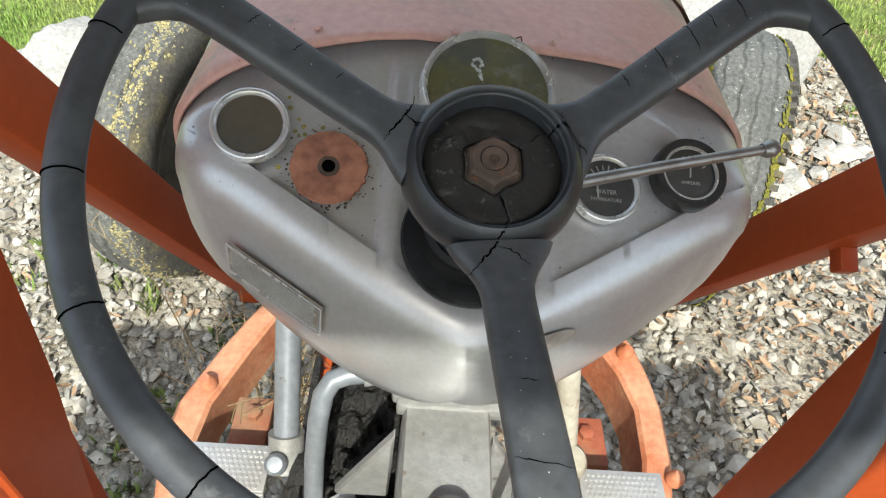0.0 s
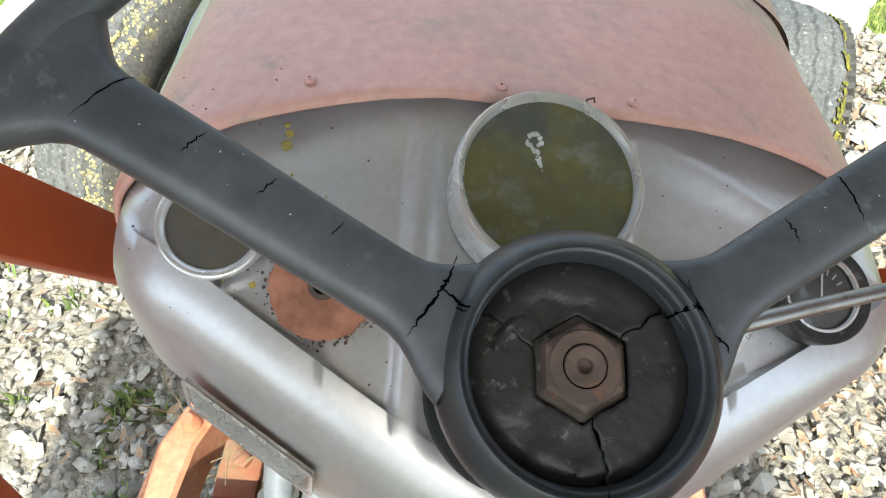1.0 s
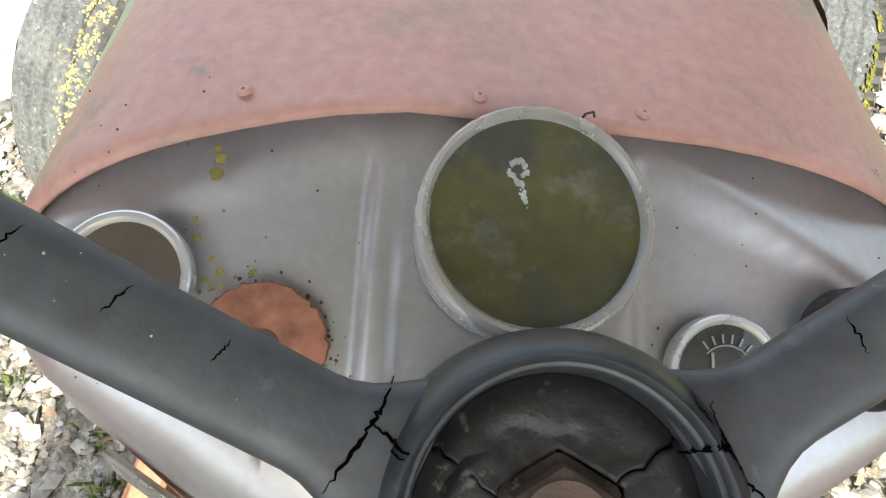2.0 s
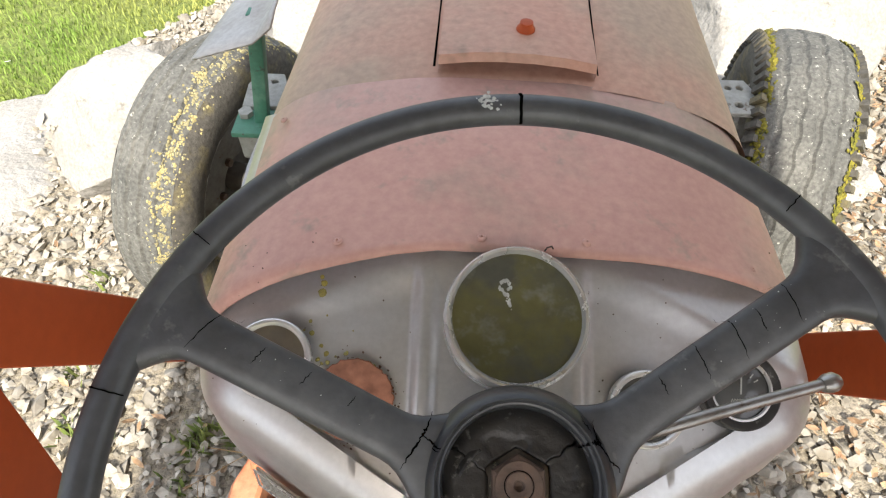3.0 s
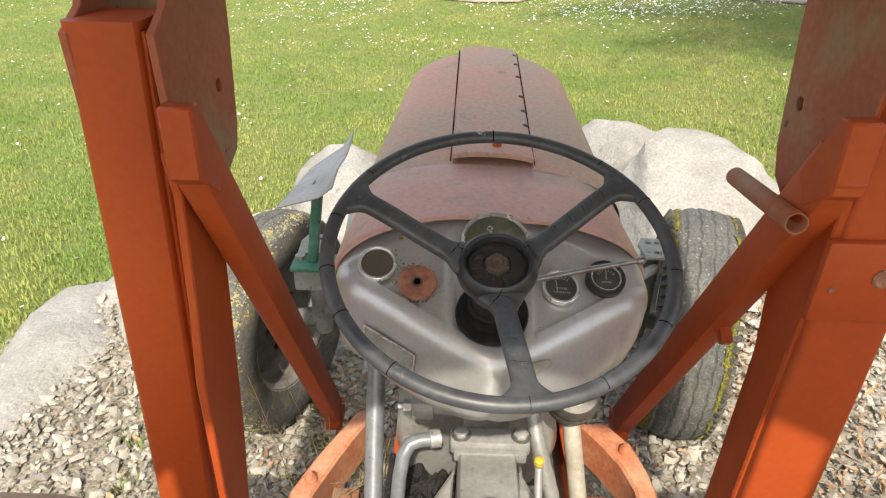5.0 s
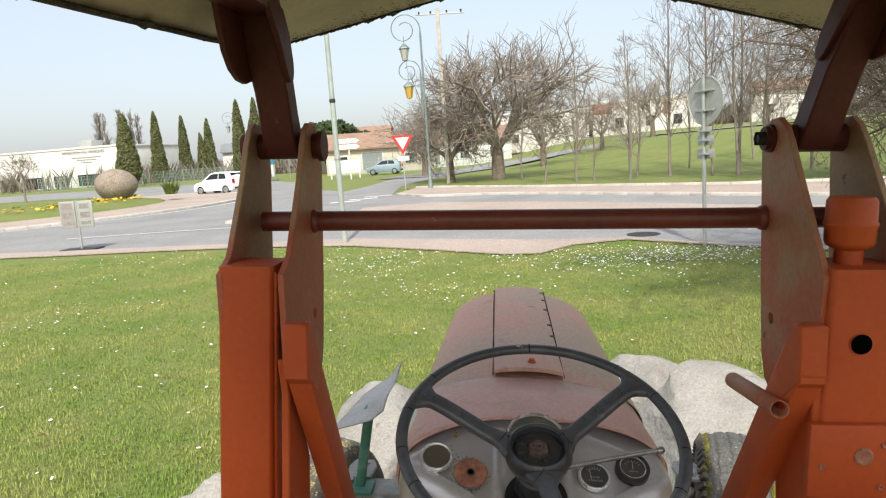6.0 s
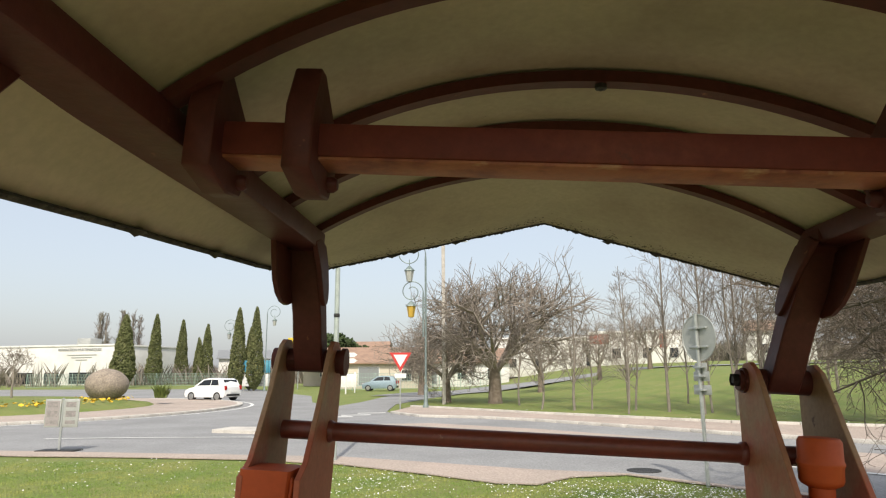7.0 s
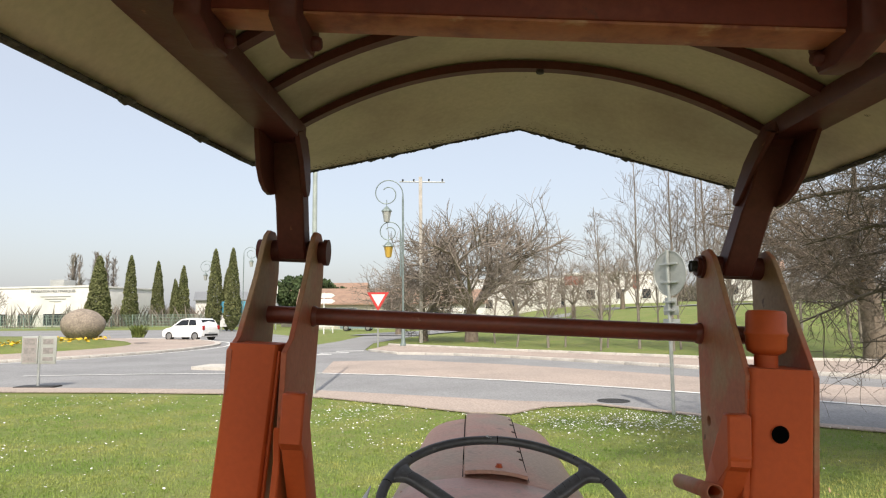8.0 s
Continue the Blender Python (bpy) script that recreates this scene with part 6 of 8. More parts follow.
LEAF_F = [(6, 0, 5), (6, 1, 0), (6, 2, 1), (6, 3, 2), (6, 4, 3), (6, 5, 4)]
scatter_mesh("dry_leaves", LEAF_V, LEAF_F, rand_mats(pts, R3.uniform(0.007, 0.022, len(pts)), 0.9, 0.45), M["leaf"], "dry brown leaves on the gravel, and on the lawn as tree shade", "leaves")
BLADE_V = [(-0.10, 0, 0), (0.10, 0, 0), (0.16, 0.25, 0.55), (0.05, 0.55, 1.0)]
BLADE_F = [(0, 1, 2), (0, 2, 3)]
def tufts(name, centres, n, spread, h0, h1, mtl, label, category, thin=1.0):
    C = np.repeat(np.array(centres, float), n, axis=0)
    k = len(C)
    a, h, l = R3.uniform(0, 6.28, k), R3.uniform(h0, h1, k), R3.uniform(0.6, 1.3, k)
    c, q = np.cos(a), np.sin(a)
    mats = np.zeros((k, 4, 4))
    mats[:, 0, 0], mats[:, 0, 1] = c * h * thin, -q * h * l
    mats[:, 1, 0], mats[:, 1, 1] = q * h * thin, c * h * l
    mats[:, 2, 2], mats[:, 3, 3] = h, 1
    mats[:, :3, 3] = C
    mats[:, :2, 3] += R3.normal(0, spread, (k, 2))
    return scatter_mesh(name, BLADE_V, BLADE_F, mats, mtl, label, category)
wc = []
while len(wc) < 60:
    x, y = (R3.normal(-0.8, 0.35), R3.normal(0.9, 0.5)) if R3.rand() < 0.75 else (R3.normal(1.7, 0.4), R3.normal(1.4, 0.6))
    if inside(x, y, BED):
        wc.append((x, y, 0.02))
tufts("weeds", wc, 26, 0.022, 0.015, 0.05, M["weed"], "small green weeds in the gravel", "weeds")

# ---------------------------------------------------------------- boulders round the bed
def boulder(c, size, turn, seed, label="pale grey limestone boulder beside the gravel"):
    bm = bmesh.new()
    bmesh.ops.create_icosphere(bm, subdivisions=5, radius=1)
    rs = random.Random(seed)
    cuts = [(Vector((rs.uniform(-1, 1), rs.uniform(-1, 1), rs.uniform(-0.3, 1))).normalized(), rs.uniform(0.56, 0.80)) for _ in range(12)]
    cuts.append((Vector((0.1, -0.1, 1)).normalized(), 0.78))
    for v in bm.verts:
        for n, d in cuts:
            e = v.co.dot(n) - d
            if e > 0:
                v.co -= n * e * 0.96
        p = v.co * 2.0 + Vector((seed, 0, 0))
        v.co += v.co.normalized() * (0.05 * noise.noise(p) + 0.022 * noise.noise(p * 3.1) + 0.012 * noise.noise(p * 8) + 0.006 * noise.noise(p * 18))
    m = Matrix.Translation(c) @ Matrix.Rotation(radians(turn), 4, "Z") @ Matrix.Diagonal((*size, 1))
    ob = finish("boulder", bm, M["rock"], smooth=35)
    ob.data.transform(m)
    return tagged(ob, label, "boulder", "boulders round the gravel bed")
boulder((1.11, 2.14, 0.24), (0.60, 0.52, 0.44), 20, 3, "large pale grey limestone boulder behind the wheel")
boulder((0.84, 2.80, 0.20), (0.44, 0.38, 0.40), -15, 8)
boulder((-1.22, 1.66, 0.16), (0.30, 0.34, 0.34), 10, 21, "grey pitted limestone boulder beside the wheel")
boulder((-0.62, 2.48, 0.14), (0.42, 0.46, 0.38), -30, 5)
boulder((-1.80, 1.55, 0.0), (0.32, 0.62, 0.11), 6, 17, "long low limestone boulder edging the lawn")
boulder((-1.58, 2.10, 0.0), (0.28, 0.40, 0.13), -35, 31)
boulder((-1.95, 0.65, -0.02), (0.30, 0.55, 0.12), 0, 44)
boulder((-0.25, 2.95, 0.06), (0.42, 0.30, 0.26), 15, 27)
boulder((0.40, 3.05, 0.04), (0.34, 0.26, 0.24), 60, 51)
pts = [(R3.uniform(1.15, 1.7), R3.uniform(1.15, 1.75), 0.045) for _ in range(26)]
for i, p in enumerate(pts):
    s = R3.uniform(0.02, 0.06)
    bm = bmesh.new()
    for q in CHIP_V:
        bm.verts.new(q)
    bm.verts.ensure_lookup_table()
    for f in CHIP_F:
        bm.faces.new([bm.verts[k] for k in f])
    bmesh.ops.subdivide_edges(bm, edges=bm.edges[:], cuts=1, use_grid_fill=True)
    rough(bm, 0.1, 2.0, i)
    ob = finish("stone", bm, M["loose_stone"], smooth=50)
    ob.matrix_basis = Matrix.Translation(p) @ Matrix.Rotation(i, 4, "Z") @ Matrix.Diagonal((s * 1.3, s, s * 0.7, 1))
    tagged(ob, "fist-sized loose limestone stone on the gravel", "stone", "loose stones by the boulder")

# ---------------------------------------------------------------- lawn detail
def on_lawn(x, y):
    if inside(x, y, BED):
        return False
    lim = np.interp(x, [p[0] for p in GRASS_EDGE], [p[1] for p in GRASS_EDGE])
    return y < lim - 0.05
cent = []
while len(cent) < 52000:
    r = R3.rand()
    y = 1.0 + 11.5 * r ** 1.3
    x = R3.uniform(-2.6 - 0.85 * y, 2.2 + 0.62 * y)
    if on_lawn(x, y):
        cent.append((x, y, 0.0))
tufts("grass_blades", cent, 6, 0.035, 0.011, 0.030, M["blade"], "short bright green spring grass", "grass")
DAISY_V = [(0, 0, 0.25)] + [(math.cos(a), math.sin(a), 0) for a in (2 * math.pi * k / 7 for k in range(7))]
DAISY_F = [(0, 1 + k, 1 + (k + 1) % 7) for k in range(7)]
pts = []
def daisy(x, y):
    if on_lawn(x, y):
        pts.append((x, y, R3.uniform(0.022, 0.042)))
for k in range(60):
    y = 1.5 + 10.5 * R3.rand() ** 0.7
    x = R3.uniform(-2.6 - 0.85 * y, 2.2 + 0.62 * y)
    r = R3.uniform(0.12, 0.45)
    for i in range(R3.randint(3, 16)):
        daisy(x + R3.normal(0, r * 1.5), y + R3.normal(0, r))
for cx, cy, rx, ry, n in ((-2.0, 9.8, 0.9, 0.9, 420), (3.0, 8.9, 1.1, 0.5, 1100), (2.2, 7.6, 0.8, 0.7, 70), (-6.5, 11.8, 2.2, 0.6, 130), (-1.0, 7.2, 0.6, 0.4, 60), (1.6, 9.6, 0.8, 0.4, 90)):
    for i in range(int(n * 1.25)):
        daisy(R3.normal(cx, rx), R3.normal(cy, ry))
for i in range(260):
    y = 1.0 + 11 * R3.rand()
    daisy(R3.uniform(-2.6 - 0.85 * y, 2.2 + 0.62 * y), y)
scatter_mesh("daisies", DAISY_V, DAISY_F, rand_mats(pts, R3.uniform(0.008, 0.0165, len(pts)), 0.5, 0.25), M["daisy"], "white daisies scattered over the lawn", "daisies")

pts = []
while len(pts) < 700:
    x = R3.uniform(0, 26)
    y = far_kerb_y(x) + 0.4 + R3.gamma(1.2, 0.5)
    if noise.noise(Vector((x * 0.6, 0, 5))) > -0.15:
        pts.append((x, y, terrain(x, y) + 0.06))
scatter_mesh("verge_daisies", DAISY_V, DAISY_F, rand_mats(pts, R3.uniform(0.015, 0.03, len(pts)), 0.5, 0.3), M["daisy"], "white daisies along the far verge", "daisies")

# ---------------------------------------------------------------- trees
M["bark"] = material("grey_brown_bark", (0.16, 0.125, 0.095), 0.9, second=(0.22, 0.18, 0.14), scale=6, bump=0.6, bump_scale=25, dist=0.02)
M["twig"] = material("bare_twigs", (0.23, 0.195, 0.165), 0.9, second=(0.29, 0.25, 0.21), scale=3, bump=0, grain=0)
M["pale_bark"] = material("pale_grey_bark", (0.24, 0.215, 0.18), 0.9, second=(0.20, 0.17, 0.14), scale=8, bump=0.4, bump_scale=30, dist=0.01)
M["cypress"] = material("cypress_foliage", (0.11, 0.125, 0.045), 0.9, second=(0.15, 0.155, 0.065), scale=1.2, bump=0, vary=0.35)
M["pine"] = material("pine_foliage", (0.035, 0.06, 0.02), 0.9, second=(0.06, 0.085, 0.028), scale=1.0, bump=0, vary=0.35)

class Twigs:
    def __init__(self):
        self.v, self.f = [], []
    def limb(self, pts, r0, r1, seg):
        n0, ref = len(self.v), None
        for i, p in enumerate(pts):
            d = (pts[min(i + 1, len(pts) - 1)] - pts[max(i - 1, 0)]).normalized()
            ref = ref or (Vector((1, 0, 0)) if abs(d.x) < 0.8 else Vector((0, 1, 0)))
            s = d.cross(ref).normalized()
            u = s.cross(d)
            r = r0 + (r1 - r0) * i / (len(pts) - 1)
            for k in range(seg):
                a = 2 * math.pi * k / seg
                self.v.append(tuple(p + s * (r * math.cos(a)) + u * (r * math.sin(a))))
        for i in range(len(pts) - 1):
            for k in range(seg):
                a, b = n0 + i * seg + k, n0 + i * seg + (k + 1) % seg
                self.f.append((a, b, b + seg, a + seg))
    def grow(self, p, d, length, r, depth, rs, up=0.1, spread=0.6, kids=(3, 5), seg=5, wander=0.18, shrink=0.66, rmin=0.004):
        n = 4 if depth > 1 else 3
        pts, q, dd = [p], p, d.copy()
        for i in range(n):
            dd = (dd + Vector((rs.gauss(0, wander), rs.gauss(0, wander), rs.gauss(0, wander) + up))).normalized()
            q = q + dd * (length / n)
            pts.append(q)
        self.limb(pts, r, max(r * 0.5, rmin), seg if depth > 2 else (4 if depth > 1 else 3))
        if depth <= 0:
            return
        for k in range(rs.randint(*kids)):
            t = rs.uniform(0.35, 1.0)
            i = min(int(t * n), n - 1)
            base = pts[i].lerp(pts[i + 1], t * n - i)
            axis = (pts[i + 1] - pts[i]).normalized()
            side = axis.orthogonal().normalized()
            side.rotate(Matrix.Rotation(rs.uniform(0, 6.28), 3, axis))
            nd = (axis * (1 - spread) + side * spread * rs.uniform(0.7, 1.2)).normalized()
            self.grow(base, nd, length * shrink * rs.uniform(0.75, 1.2), max(r * 0.5 * rs.uniform(0.8, 1.1), rmin), depth - 1, rs, up, spread, kids, seg, wander, shrink, rmin)
    def mesh(self, name, mtl):
        me = bpy.data.meshes.new(name)
        me.from_pydata(self.v, [], self.f)
        me.materials.append(mtl)
        me.shade_smooth()
        return me

def bare_tree(base, height, trunk_h, trunk_r, seed, label, limbs=7, depth=4, lean=(0, 0), up=0.06, spread=0.62, kids=(3, 4), out=0.9, rmin=0.006, group="", trunk_mtl="bark", first=0.55, shrink=0.66):
    rs = random.Random(seed)
    t = empty("tree", Matrix.Translation(base), label, "tree", group)
    tw = Twigs()
    top = Vector((lean[0], lean[1], trunk_h))
    pts = [Vector((0, 0, -0.1)), Vector((lean[0] * 0.2 + rs.gauss(0, 0.03), lean[1] * 0.2, trunk_h * 0.3)), Vector((lean[0] * 0.6, lean[1] * 0.6 + rs.gauss(0, 0.03), trunk_h * 0.7)), top]
    tw.limb(pts, trunk_r * 1.25, trunk_r * 0.8, 10)
    o = new("trunk", tw.mesh("trunk", M[trunk_mtl]))
    o.parent = t
    tw = Twigs()
    for k in range(limbs):
        a = 6.283 * (k + rs.uniform(-0.3, 0.3)) / limbs
        o_ = out * rs.uniform(0.6, 1.2)
        d = Vector((math.cos(a) * o_, math.sin(a) * o_, rs.uniform(0.7, 1.3))).normalized()
        tw.grow(top - Vector((0, 0, rs.uniform(0, 0.25) * trunk_h)), d, (height - trunk_h) * first * rs.uniform(0.8, 1.15), trunk_r * rs.uniform(0.35, 0.55), depth, rs, up, spread, kids, 6, 0.12, shrink, rmin)
    o = new("crown", tw.mesh("crown", M["twig"]))
    o.parent = t
    return t

def slender_tree(base, height, r, seed, label, group, kids=34):
    """A thin, upright bare tree with steep side shoots."""
    rs = random.Random(seed)
    t = empty("tree", Matrix.Translation(base), label, "tree", group)
    tw = Twigs()
    pts = [Vector((0, 0, -0.1))]
    d = Vector((rs.gauss(0, 0.05), rs.gauss(0, 0.05), 1))
    for i in range(9):
        d = (d + Vector((rs.gauss(0, 0.05), rs.gauss(0, 0.05), 0.2))).normalized()
        pts.append(pts[-1] + d * height / 9)
    tw.limb(pts, r, 0.012, 7)
    o = new("trunk", tw.mesh("trunk", M["pale_bark"]))
    o.parent = t
    tw = Twigs()
    for k in range(kids):
        f = rs.uniform(0.18, 0.97)
        i = min(int(f * 9), 8)
        p = pts[i].lerp(pts[i + 1], f * 9 - i)
        a = rs.uniform(0, 6.28)
        d = Vector((math.cos(a) * 0.6, math.sin(a) * 0.6, rs.uniform(0.6, 1.2))).normalized()
        tw.grow(p, d, height * 0.22 * (1.15 - f) * rs.uniform(0.7, 1.4), max(r * 0.35 * (1.1 - f), 0.008), 2, rs, 0.05, 0.5, (2, 4), 4, 0.1, 0.62, 0.006)
    o = new("crown", tw.mesh("crown", M["twig"]))
    o.parent = t
    return t

G_ROAD = "bare trees beyond the road"
bare_tree((1.18, 38.0, 0), 8.6, 2.1, 0.36, 4, "bare spreading tree with thick trunk on the grass verge", limbs=13, depth=3, kids=(5, 7), group=G_ROAD, rmin=0.010, up=0.04, first=0.62, spread=0.55, shrink=0.62, out=1.15)
bare_tree((-1.7, 39.5, 0), 5.6, 1.5, 0.26, 9, "bare pollarded tree with a dense round crown", limbs=9, depth=4, kids=(3, 5), group=G_ROAD, rmin=0.011, out=1.1, up=0.03)
bare_tree((-4.2, 52.0, 0), 6.4, 1.6, 0.26, 15, "bare bushy tree behind the street lamp", limbs=8, depth=3, kids=(4, 5), group=G_ROAD, rmin=0.014, out=1.1)
bare_tree((5.2, 52.0, terrain(5.2, 52.0)), 6.2, 1.6, 0.2, 22, "bare tree beside the climbing road", limbs=8, depth=3, kids=(4, 5), group=G_ROAD, rmin=0.013)
bare_tree((17.5, 66.0, terrain(17.5, 66.0)), 6.5, 1.6, 0.22, 31, "bare round-crowned tree before the white building", limbs=8, depth=3, kids=(4, 5), group=G_ROAD, rmin=0.013)
bare_tree((11.0, 58.0, terrain(11, 58.0)), 5.6, 1.4, 0.18, 37, "small bare tree beside the climbing road", limbs=7, depth=3, kids=(4, 5), group=G_ROAD, rmin=0.013)
G_BANK = "slender bare trees on the bank"
protos = [slender_tree((12.9, 29.0, terrain(12.9, 29.0)), 7.6, 0.06, 41, "slender bare young tree on the grassy bank", G_BANK),
          slender_tree((8.4, 28.6, terrain(8.4, 28.6)), 9.2, 0.075, 42, "slender bare young tree on the grassy bank", G_BANK, 40),
          slender_tree((6.4, 27.5, terrain(6.4, 27.5)), 6.4, 0.05, 43, "slender bare young tree on the grassy bank", G_BANK)]
rs = random.Random(77)
for i, (x, y) in enumerate(((3.2, 31.5), (4.6, 30.5), (5.5, 31.0), (7.3, 30.0), (9.3, 26.8), (9.9, 27.6), (10.4, 26.2), (10.9, 27.3), (11.5, 26.0), (12.3, 27.9), (13.4, 26.4), (14.8, 27.5), (16.3, 26.0), (17.6, 27.5), (19.2, 25.8), (21, 27.5), (7.9, 34.0), (10.6, 33.0), (14.0, 33.5), (18.0, 33.0), (23.0, 31.0), (2.4, 35.5))):
    copy_thing(protos[i % 3], Matrix.Translation((x, y, terrain(x, y))) @ Matrix.Rotation(rs.uniform(0, 6.28), 4, "Z") @ Matrix.Diagonal((1, 1, rs.uniform(0.85, 1.2) * (0.62 if x < 8.2 else 1.0), 1)))
# dry weed stalks at the foot of the left strut
M["straw"] = material("dry_straw_stalk", (0.42, 0.31, 0.16), 0.8, second=(0.30, 0.21, 0.11), scale=20, bump=0, grain=0)
weed = empty("dry_weed", TRACTOR @ Matrix.Translation((-0.31, 0.42, 0.0)), "dry straw-coloured weed stalks beside the strut foot", "weed")
tw = Twigs()
rs = random.Random(8)
for k in range(22):
    p = Vector((rs.gauss(0, 0.03), rs.gauss(0, 0.04), 0.03))
    d = Vector((rs.gauss(0, 0.16), rs.gauss(-0.12, 0.16), 1)).normalized()
    tw.grow(p, d, rs.uniform(0.45, 0.72), 0.0016, 2, rs, 0.0, 0.5, (3, 5), 4, 0.10, 0.22, 0.0007)
o = new("stalk_tuft", tw.mesh("stalk_tuft", M["straw"]))
o.parent = weed
o["kind"] = "stuff"

# old tree beyond the road, its crown reaching over the pavement
M["near_twig"] = material("dark_bare_twigs", (0.13, 0.105, 0.08), 0.9, second=(0.20, 0.16, 0.125), scale=4, bump=0, grain=0)
old = empty("tree", Matrix.Translation((14.3, 21.4, terrain(14.3, 21.4))), "old bare tree with thick trunk at the far pavement", "tree")
tw = Twigs()
tw.limb([Vector((0, 0, -0.2)), Vector((0.03, 0.05, 0.9)), Vector((-0.1, 0.0, 1.9)), Vector((-0.2, 0.1, 2.7))], 0.42, 0.27, 14)
o = new("trunk", tw.mesh("trunk", M["bark"]))
o.parent = old
tw = Twigs()
rs = random.Random(16)
for (x, y, z) in ((-3.6, 1.5, 5.4), (-4.2, 0.6, 4.0), (-3.2, -0.6, 3.0), (-2.6, 1.2, 6.6), (-1.2, -1.0, 7.0), (-3.8, -1.8, 4.6), (-2.2, -2.2, 2.4), (1.5, 0.6, 6.5), (3.0, -1.0, 4.6), (0.4, 2.6, 5.6), (-4.6, 2.0, 4.9), (-1.8, -2.8, 5.0)):
    p0 = Vector((-0.15, 0.05, rs.uniform(1.7, 2.7)))
    tip = Vector((x, y, z))
    mid = p0.lerp(tip, 0.5) + Vector((0, 0, 0.6))
    pts = [p0, p0.lerp(mid, 0.5) + Vector((rs.gauss(0, 0.1), 0, 0.1)), mid, mid.lerp(tip, 0.5) + Vector((rs.gauss(0, 0.2), rs.gauss(0, 0.2), 0.1)), tip]
    tw.limb(pts, 0.13, 0.025, 7)
    for k in range(26):
        f = rs.uniform(0.25, 1.0) * 4
        i = min(int(f), 3)
        b = pts[i].lerp(pts[i + 1], f - i)
        d = Vector((rs.gauss(0, 1), rs.gauss(0, 1), rs.gauss(-0.1, 0.7))).normalized()
        tw.grow(b, d, rs.uniform(0.8, 1.7), 0.022, 2, rs, -0.01, 0.6, (3, 4), 4, 0.2, 0.62, 0.007)
o = new("crown", tw.mesh("crown", M["near_twig"]))
o.parent = old

# near tree at the edge of the lawn, its low twigs hanging into view
near = empty("tree", Matrix.Translation((6.6, 5.0, 0)), "bare tangled tree with a few dead leaves beside the lawn", "tree")
tw = Twigs()
tw.limb([Vector((0, 0, -0.1)), Vector((0.05, 0.02, 0.9)), Vector((-0.1, 0.1, 1.9)), Vector((-0.15, 0.2, 2.8))], 0.17, 0.11, 12)
o = new("trunk", tw.mesh("trunk", M["bark"]))
o.parent = near
tw = Twigs()
rs = random.Random(6)
TIPS = [(-2.4, 3.6, 3.0), (-2.0, 2.6, 2.5), (-1.6, 3.8, 1.4), (-0.8, 4.4, 2.1), (-1.5, 1.8, 3.6), (0.3, 4.2, 2.7), (-0.6, 3.4, 0.9), (1.6, 2.8, 3.2), (-2.6, 0.4, 4.2), (-1.0, -1.8, 4.4), (1.4, -1.2, 4.6), (-0.2, 2.6, 4.4), (-2.6, -1.2, 3.6), (2.4, 0.8, 4.0), (-3.6, -0.5, 4.3), (-3.2, -2.2, 4.0), (-4.0, -1.4, 3.9), (-3.3, 1.0, 4.2), (-2.2, -2.8, 4.2), (0.6, 3.2, 1.7), (-1.0, 3.6, 2.9), (0.2, 3.6, 3.5), (-4.6, -2.6, 4.8), (-3.0, -3.6, 5.2), (-4.8, -0.4, 5.0), (-2.4, -1.0, 5.6), (-3.6, -2.0, 5.6), (-1.4, -2.6, 5.4)]
for (x, y, z) in TIPS:
    p0 = Vector((-0.1, 0.15, rs.uniform(1.3, 2.7)))
    tip = Vector((x, y, z))
    mid = p0.lerp(tip, 0.5) + Vector((0, 0, 0.45))
    pts = [p0, p0.lerp(mid, 0.55) + Vector((0, 0, 0.15)), mid, mid.lerp(tip, 0.5) + Vector((rs.gauss(0, 0.1), rs.gauss(0, 0.1), 0.1)), tip]
    tw.limb(pts, 0.055, 0.012, 6)
    # high limbs, mostly out of view, carry more twigs to shade the lawn
    for k in range(100 if z > 3.75 else 46):
        f = rs.uniform(0.2, 1.0) * 4
        i = min(int(f), 3)
        b = pts[i].lerp(pts[i + 1], f - i)
        d = Vector((rs.gauss(0, 1), rs.gauss(0, 1), rs.gauss(-0.15, 0.6))).normalized()
        tw.grow(b, d, rs.uniform(0.4, 0.95), 0.011, 2, rs, -0.03, 0.6, (3, 4), 4, 0.22, 0.62, 0.0028)
o = new("crown", tw.mesh("crown", M["near_twig"]))
o.parent = near
mats = []
for k in range(90):
    v = Vector(tw.v[rs.randrange(len(tw.v))])
    m = np.eye(4)
    e = np.array(Euler((rs.uniform(0, 6), rs.uniform(0, 6), rs.uniform(0, 6))).to_matrix())
    m[:3, :3] = e * rs.uniform(0.02, 0.045)
    m[:3, 3] = v - Vector((0, 0, 0.03))
    mats.append(m)
lv = scatter_mesh("dead_leaves", LEAF_V, LEAF_F, mats, M["leaf"], "", "")
lv.parent = near

def foliage(name, centre_fn, n, size, mtl, seed):
    """Many small leaf clumps; centre_fn(rs) gives a place and an outward direction."""
    rs_ = np.random.RandomState(seed)
    mats = []
    for _ in range(n):
        p, nrm = centre_fn(rs_)
        m = np.eye(4)
        e = np.array(Euler(rs_.uniform(0, 6.28, 3)).to_matrix())
        m[:3, :3] = e * size * rs_.uniform(0.6, 1.5)
        m[:3, 3] = p
        mats.append(m)
    bv = [(-1, -0.3, 0), (1, -0.2, 0.1), (0.1, 1, 0), (0.2, -0.1, 0.7)]
    bf = [(0, 1, 2), (0, 1, 3), (1, 2, 3)]
    ob = scatter_mesh(name, bv, bf, mats, mtl, "", "")
    return ob

